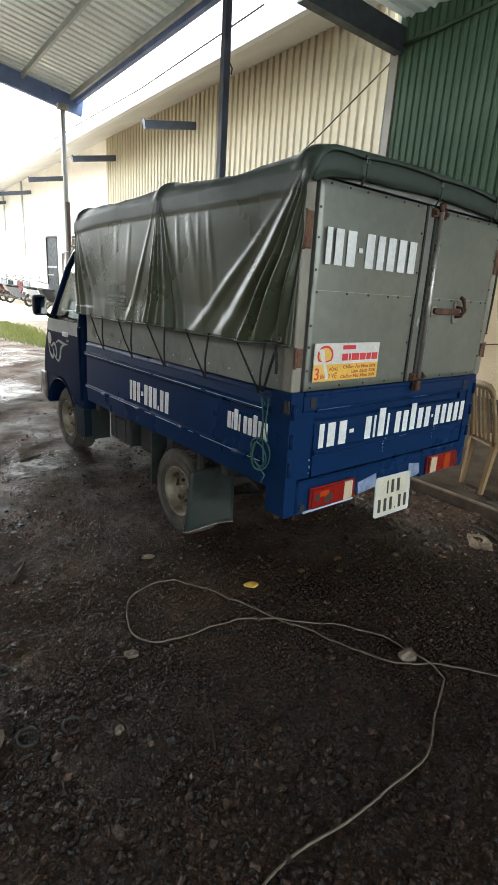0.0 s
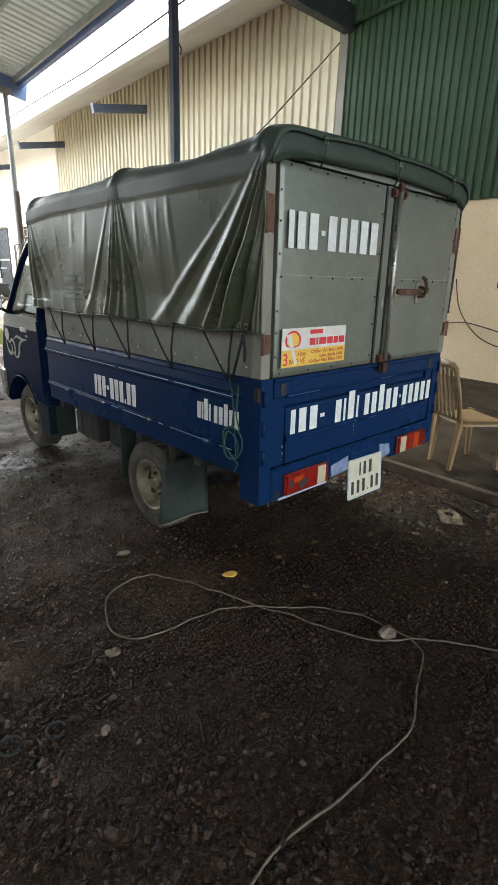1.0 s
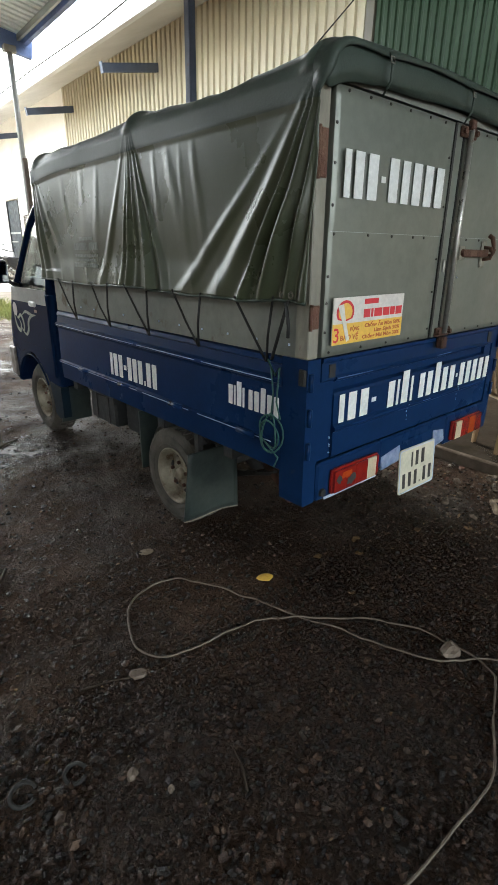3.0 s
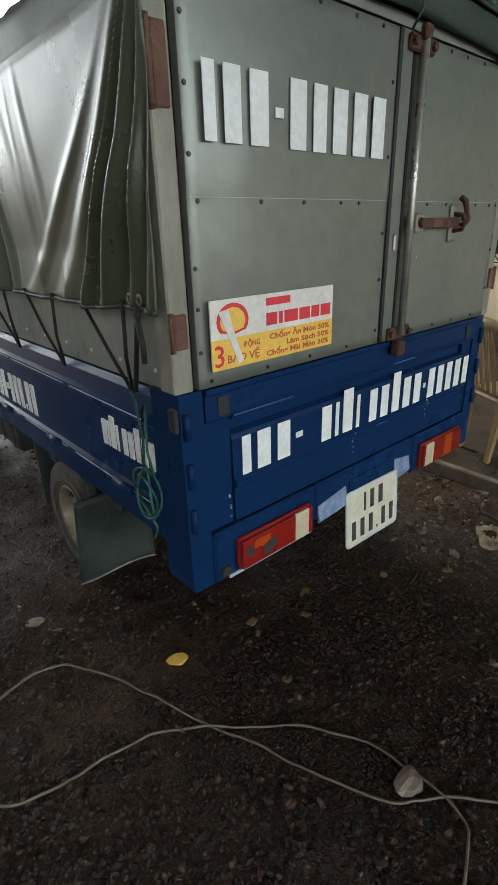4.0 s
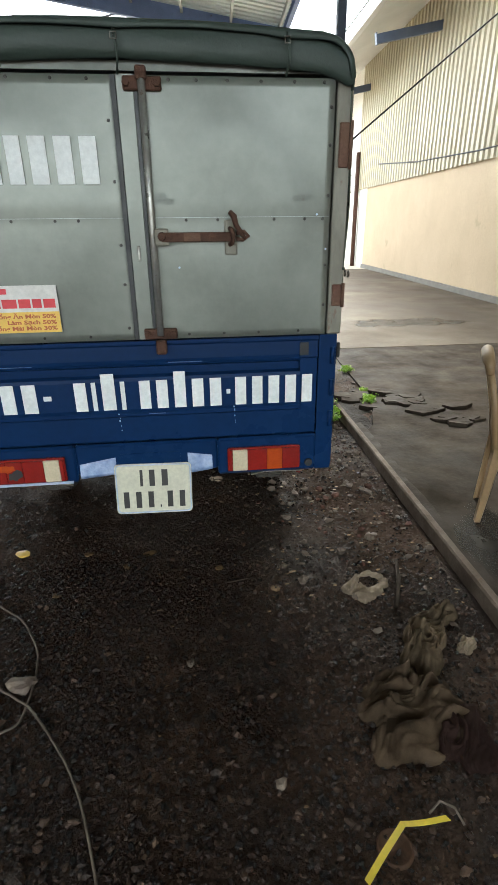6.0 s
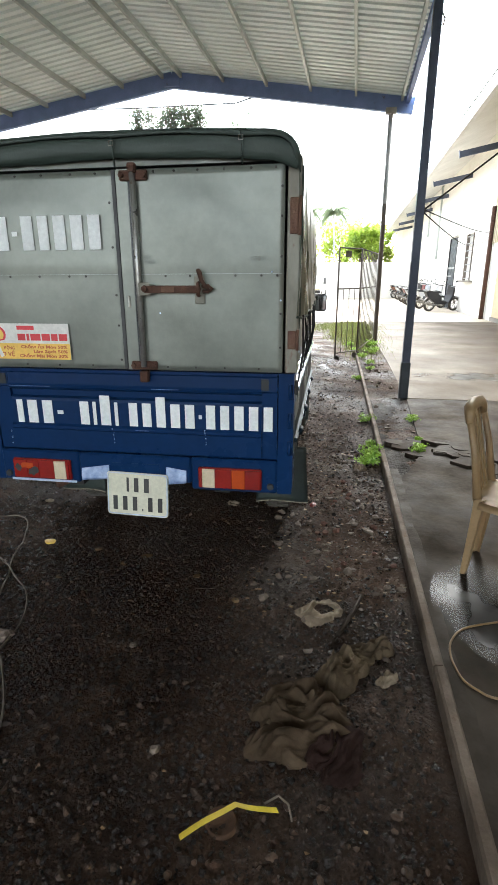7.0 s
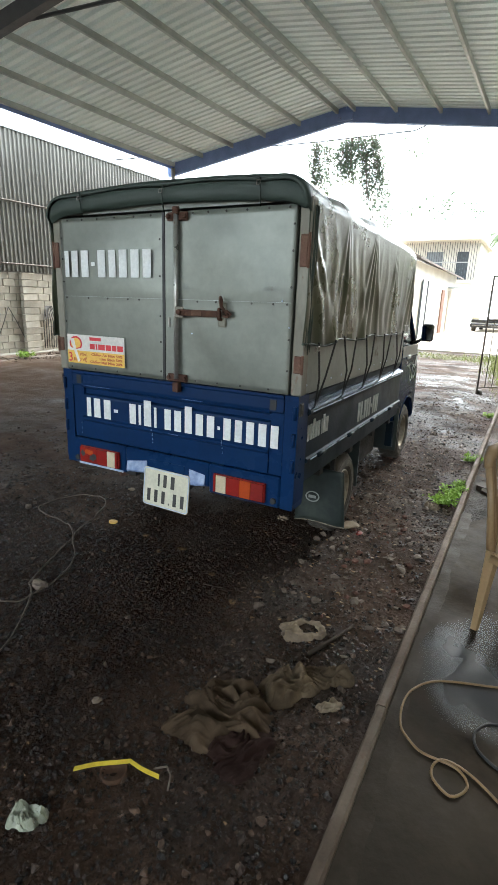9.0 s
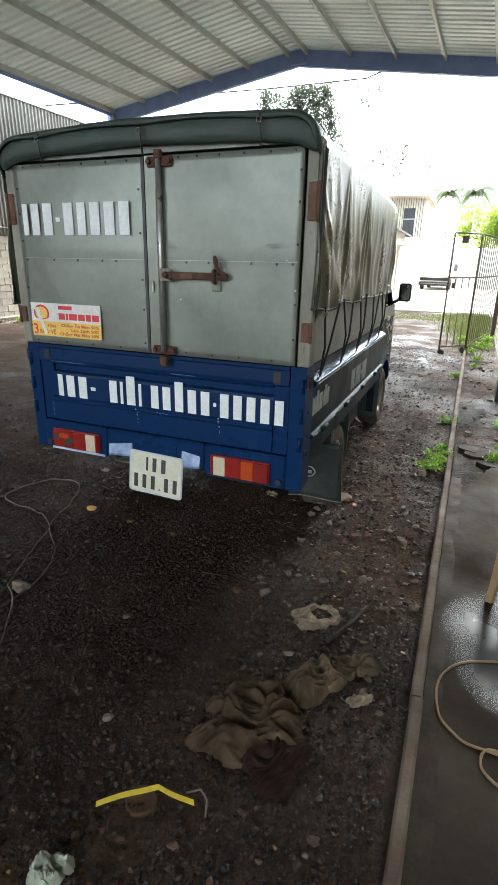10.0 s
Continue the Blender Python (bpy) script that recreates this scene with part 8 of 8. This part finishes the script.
for k in range(30):
    x, y = rnd(3.45, 4.25), 0
    y = 3.75 - (x - 3.45) * 0.95 + rnd(-0.28, 0.28)
    n = random.randint(5, 7)
    r = rnd(0.06, 0.17)
    a0 = rnd(0, 6)
    bm = bmesh.new()
    pts = [(x + r * rnd(0.65, 1.1) * math.cos(a0 + 2 * math.pi * i / n), y + r * 0.75 * rnd(0.65, 1.1) * math.sin(a0 + 2 * math.pi * i / n)) for i in range(n)]
    tx, ty = rnd(-0.10, 0.10), rnd(-0.10, 0.10)
    base = 0.046 if x > 3.72 else 0.025
    a = [bm.verts.new((px, py, base - 0.01)) for px, py in pts]
    b = [bm.verts.new((px * 0.97 + x * 0.03, py * 0.97 + y * 0.03, base + 0.022 + tx * (px - x) + ty * (py - y))) for px, py in pts]
    bm.faces.new(a[::-1])
    bm.faces.new(b)
    for i in range(n):
        bm.faces.new((a[i - 1], a[i], b[i], b[i - 1]))
    tagged(part("concrete_fragment", bm, M_SLAB), "broken flake of damp concrete", "concrete fragment", group="broken concrete")


def weed(x, y, s, seed, label="bright green weed growing beside the edging"):
    random.seed(seed)
    t = empty("weed", pose(x, y, height(x, y)))
    tagged(t, label, "weed", group="weeds")
    cs, st = [], []
    for k in range(16):
        a, r, h = rnd(0, 6.28), s * rnd(0.2, 1), s * rnd(0.25, 0.8)
        p = (r * math.cos(a), r * math.sin(a), h)
        cs.append(p)
        st.append(tube_data([(0, 0, 0), (p[0] * 0.5, p[1] * 0.5, h * 0.7), p], 0.003, 4))
    data_part("stem", *merge(*st), M_WEED, t)
    data_part("leaves", *leaves_data(cs, s * 0.28, 16, (s * 0.20, s * 0.20, s * 0.14)), M_WEED, t)


for x, y, s, sd in ((3.19, 3.16, 0.105, 1), (3.21, 3.36, 0.09, 12), (3.24, 4.40, 0.075, 2), (3.23, 3.62, 0.055, 4), (3.67, 4.41, 0.07, 13), (3.60, 3.49, 0.075, 14), (3.64, 3.75, 0.045, 15), (3.23, 6.50, 0.07, 8),
                    (3.44, 7.3, 0.06, 16), (3.47, 7.9, 0.07, 5), (3.40, 8.6, 0.09, 6), (3.58, 9.2, 0.13, 17), (3.30, 9.5, 0.10, 18), (3.62, 10.1, 0.15, 19), (3.2, 10.3, 0.10, 20)):
    weed(x, y, s, sd)


# grass tufts before the pale yard
def blades(n, spots, hgt):
    verts, faces = [], []
    for _ in range(n):
        cx_, cy_, rx_, ry_ = random.choice(spots)
        x, y = random.gauss(cx_, rx_), random.gauss(cy_, ry_)
        a, h, b = rnd(0, 6.28), hgt * rnd(0.4, 1.2), rnd(0.02, 0.06)
        o = len(verts)
        wv = 0.012
        z = 0.0
        verts += [(x - wv * math.sin(a), y + wv * math.cos(a), z), (x + wv * math.sin(a), y - wv * math.cos(a), z), (x + b * math.cos(a), y + b * math.sin(a), z + h)]
        faces.append((o, o + 1, o + 2))
    return verts, faces


random.seed(5)
tagged(data_part("grass", *blades(15000, [(3.5, 10.4, 0.22, 0.9), (3.45, 12.6, 0.32, 1.0), (3.5, 13.6, 0.32, 1.1), (3.3, 15.0, 0.45, 0.5)], 0.075), M_GRASS), "patchy green grass at the edge of the soil", "grass", kind="stuff")
tagged(data_part("grass", *blades(2200, [(2.0, 14.4, 0.7, 0.35), (0.2, 15.2, 0.9, 0.25)], 0.045), M_GRASS), "sparse low grass at the edge of the yard", "grass", kind="stuff")
tagged(data_part("grass", *blades(3600, [(3.50, 11.2, 0.12, 0.5), (3.40, 12.7, 0.16, 0.35), (3.55, 13.9, 0.20, 0.35), (3.3, 14.9, 0.18, 0.3)], 0.15), M_GRASS), "taller green grass along the gate", "grass", kind="stuff")

# gravel: many small stones
ICO = bmesh.new()
bmesh.ops.create_icosphere(ICO, subdivisions=1, radius=1)
ico_v = np.array([v.co[:] for v in ICO.verts])
ICO.verts.index_update()
ico_f = np.array([[v.index for v in f.verts] for f in ICO.faces])
ICO.free()


def gravel(name, n, spots, smin, smax, material, label, seed):
    rng = np.random.default_rng(seed)
    V, F = [], []
    for k in range(n):
        x0, x1, y0, y1 = spots[k % len(spots)]
        x, y = rng.uniform(x0, x1), rng.uniform(y0, y1)
        s = smin * (smax / smin) ** (rng.random() ** 3.0)
        d = ico_v * (1 + rng.uniform(-0.42, 0.42, (len(ico_v), 1))) * np.array([1, rng.uniform(0.6, 0.95), rng.uniform(0.45, 0.75)]) * s
        a = rng.uniform(0, 6.28)
        c, sn = math.cos(a), math.sin(a)
        d = d @ np.array([[c, sn, 0], [-sn, c, 0], [0, 0, 1]])
        F.append(ico_f + len(V) * len(ico_v))
        V.append(d + np.array([x, y, height(x, y) + s * 0.22]))
    me = bpy.data.meshes.new(name)
    me.from_pydata(np.concatenate(V).tolist(), [], np.concatenate(F).tolist())
    ob = link_mesh(name, me, material)
    return tagged(ob, label, "gravel", kind="stuff")


gravel("gravel", 42000, [(-0.6, 2.6, 0.1, 2.2), (0.2, 3.25, -0.3, 1.6), (-0.3, 3.25, 0.0, 4.0)], 0.0028, 0.0135, M_STONE, "dark cinder gravel strewn over the soil", 3)
gravel("gravel", 30000, [(0.9, 3.24, -0.45, 1.35), (0.0, 2.0, 0.2, 1.6)], 0.0028, 0.011, M_STONE, "dark cinder gravel strewn over the soil", 7)
gravel("gravel", 5000, [(-1.5, 3.2, 2.0, 7.5), (2.3, 3.25, 1.5, 8.5)], 0.005, 0.018, M_STONE, "dark gravel strewn over the soil", 4)
gravel("gravel", 1300, [(-0.9, 1.0, 0.2, 2.9), (-0.6, 0.7, 0.0, 1.6), (0.8, 2.7, -0.3, 1.3)], 0.007, 0.022, M_STONE, "larger dark clods and stones in the soil", 33)
gravel("gravel", 3600, [(-0.6, 2.6, 0.1, 2.2), (0.2, 3.25, -0.3, 1.6), (1.6, 3.25, -0.4, 1.2)], 0.0045, 0.017, M_STONEPALE, "paler gravel stones among the dark ones", 31)
gravel("rubble", 900, [(2.55, 3.26, 1.3, 4.6), (2.45, 3.26, 1.5, 3.2), (2.7, 3.26, 0.9, 7.0), (3.35, 3.7, 3.2, 8.0)], 0.005, 0.030, M_RUBBLE, "pale stone rubble along the edging", 5)
gravel("rubble", 130, [(2.5, 3.26, 1.4, 4.2), (2.55, 3.2, 1.6, 2.8)], 0.006, 0.026, M_BRICKBIT, "reddish brick crumbs along the edging", 15)
gravel("rubble", 260, [(0.2, 3.2, 0.2, 3.0)], 0.004, 0.010, M_RUBBLE, "small pale chips in the soil", 6)

# leaf crumbs, bark and paper flecks trodden into the soil
def flecks(n, spots, smin, smax, material, label, seed):
    rng = np.random.default_rng(seed)
    V, F = [], []
    for k in range(n):
        x0, x1, y0, y1 = spots[k % len(spots)]
        x, y, s, a = rng.uniform(x0, x1), rng.uniform(y0, y1), rng.uniform(smin, smax), rng.uniform(0, 6.28)
        z = height(x, y) + 0.003
        o = len(V)
        for q in range(5):
            b = a + 2 * math.pi * q / 5
            rr2 = s * rng.uniform(0.4, 1.0)
            V.append((x + rr2 * math.cos(b), y + rr2 * 0.6 * math.sin(b), z + rng.uniform(0, 0.005)))
        F.append(tuple(range(o, o + 5)))
    return tagged(data_part("leaf_litter", V, F, material), label, "litter", kind="stuff")


flecks(420, [(0.2, 3.25, 0.0, 3.2), (2.0, 3.25, 0.8, 4.5)], 0.004, 0.012, M_HOSE, "brown leaf crumbs trodden into the soil", 21)
flecks(90, [(2.45, 3.27, 1.2, 5.0)], 0.012, 0.030, M_BARK, "dark bark scraps strewn along the edging", 24)
flecks(60, [(2.45, 3.27, 1.4, 5.0)], 0.008, 0.020, M_PAPER, "pale scraps strewn along the edging", 25)
flecks(260, [(2.45, 3.27, 1.2, 5.5)], 0.006, 0.018, M_HOSE, "dry brown leaves strewn along the edging", 23)
flecks(160, [(0.2, 3.25, 0.0, 3.2), (2.2, 3.25, 0.8, 4.0)], 0.004, 0.009, M_PAPER, "pale flecks trodden into the soil", 22)

# courses of limewashed blocks on the west wall, last as they are many
blk = []
for kk in range(4):
    bm = bmesh.new()
    box(bm, 0, 0.035, 0.005, 0.298, 0.005, 0.146, bevel=0.006)
    for v in bm.verts:
        v.co += Vector((0.008 * noise.noise(v.co * 9 + Vector((kk * 5, 0, 0))), 0.006 * noise.noise(v.co * 8 + Vector((kk * 3, 1, 0))), 0.006 * noise.noise(v.co * 8 + Vector((kk, 4, 0)))))
    me = bpy.data.meshes.new("block")
    bm.to_mesh(me)
    bm.free()
    me.materials.append(M_BLOCK)
    blk.append(me)
west = bpy.data.objects["wall_west_core"]
random.seed(8)
for row in range(12):
    y = 4.2 + (0.15 if row % 2 else 0.0)
    while y < 11.7:
        ob = new("block", random.choice(blk))
        ob.parent = west
        ob.location = (WX - 0.019 + rnd(0, 0.008), y, 0.03 + row * 0.151)
        y += 0.304
prs = empty("wall_pier", pose(WX + 0.02, 7.52, 0))
tagged(prs, "limewashed block pier on the wall", "pier", kind="structure")
for row in range(12):
    ob = new("block", blk[row % 4])
    ob.parent = prs
    ob.matrix_basis = Matrix.Translation((0.02, -0.2, 0.03 + row * 0.151)) @ Matrix.Diagonal((3.0, 1.3, 1.0, 1))
for k in range(7):
    tagged(tube_part("hanging_wire", [(WX + 0.06, 7.97 + k * 0.03, 1.12), (WX + 0.10, 7.86 + k * 0.07, 0.75), (WX + 0.07, 7.88 + k * 0.065, 0.14)], 0.010, M_CABLE, seg=5), "dark wire hanging on the block wall", "wire", group="hanging wires")

for k in range(2):
    tagged(tube_part("hanging_wire", [(WX + 0.06, 6.98, 1.10), (WX + 0.09, 6.98 + (k - 0.5) * 0.35, 0.75), (WX + 0.08, 6.98 + (k - 0.5) * 0.75, 0.35)], 0.008, M_CABLE, seg=5), "dark wire hanging on the block wall", "wire", group="hanging wires")

# low plinth and rubbish at the wall's foot
tagged(box_part("wall_plinth", (WX + 0.02, WX + 0.30, 3.0, 13.0, -0.03, 0.09), M_MORTAR, bevel=0.01), "low cement plinth at the wall's foot", "plinth", kind="structure")
gravel("rubble", 260, [(-6.4, -5.3, 4.5, 8.8)], 0.015, 0.075, M_RUBBLE, "stone rubble heaped at the wall's foot", 31)
flecks(160, [(-6.4, -5.0, 4.4, 8.8)], 0.02, 0.06, M_BARK, "dry leaves and bark at the wall's foot", 32)
for x0, y0, x1, y1 in ((-5.9, 6.2, -5.7, 7.4), (-5.5, 5.4, -5.75, 6.3), (-5.6, 7.2, -5.9, 8.2)):
    tagged(tube_part("plank", [(x0, y0, 0.05), ((x0 + x1) / 2, (y0 + y1) / 2, 0.06), (x1, y1, 0.05)], 0.045, M_WOOD, seg=4), "weathered plank lying at the wall's foot", "plank", group="planks")
for x, y, s, sd in ((-5.75, 6.6, 0.16, 41), (-5.6, 7.9, 0.14, 42), (-5.9, 5.4, 0.12, 43)):
    weed(x, y, s, sd, "green weed among the rubbish at the wall")
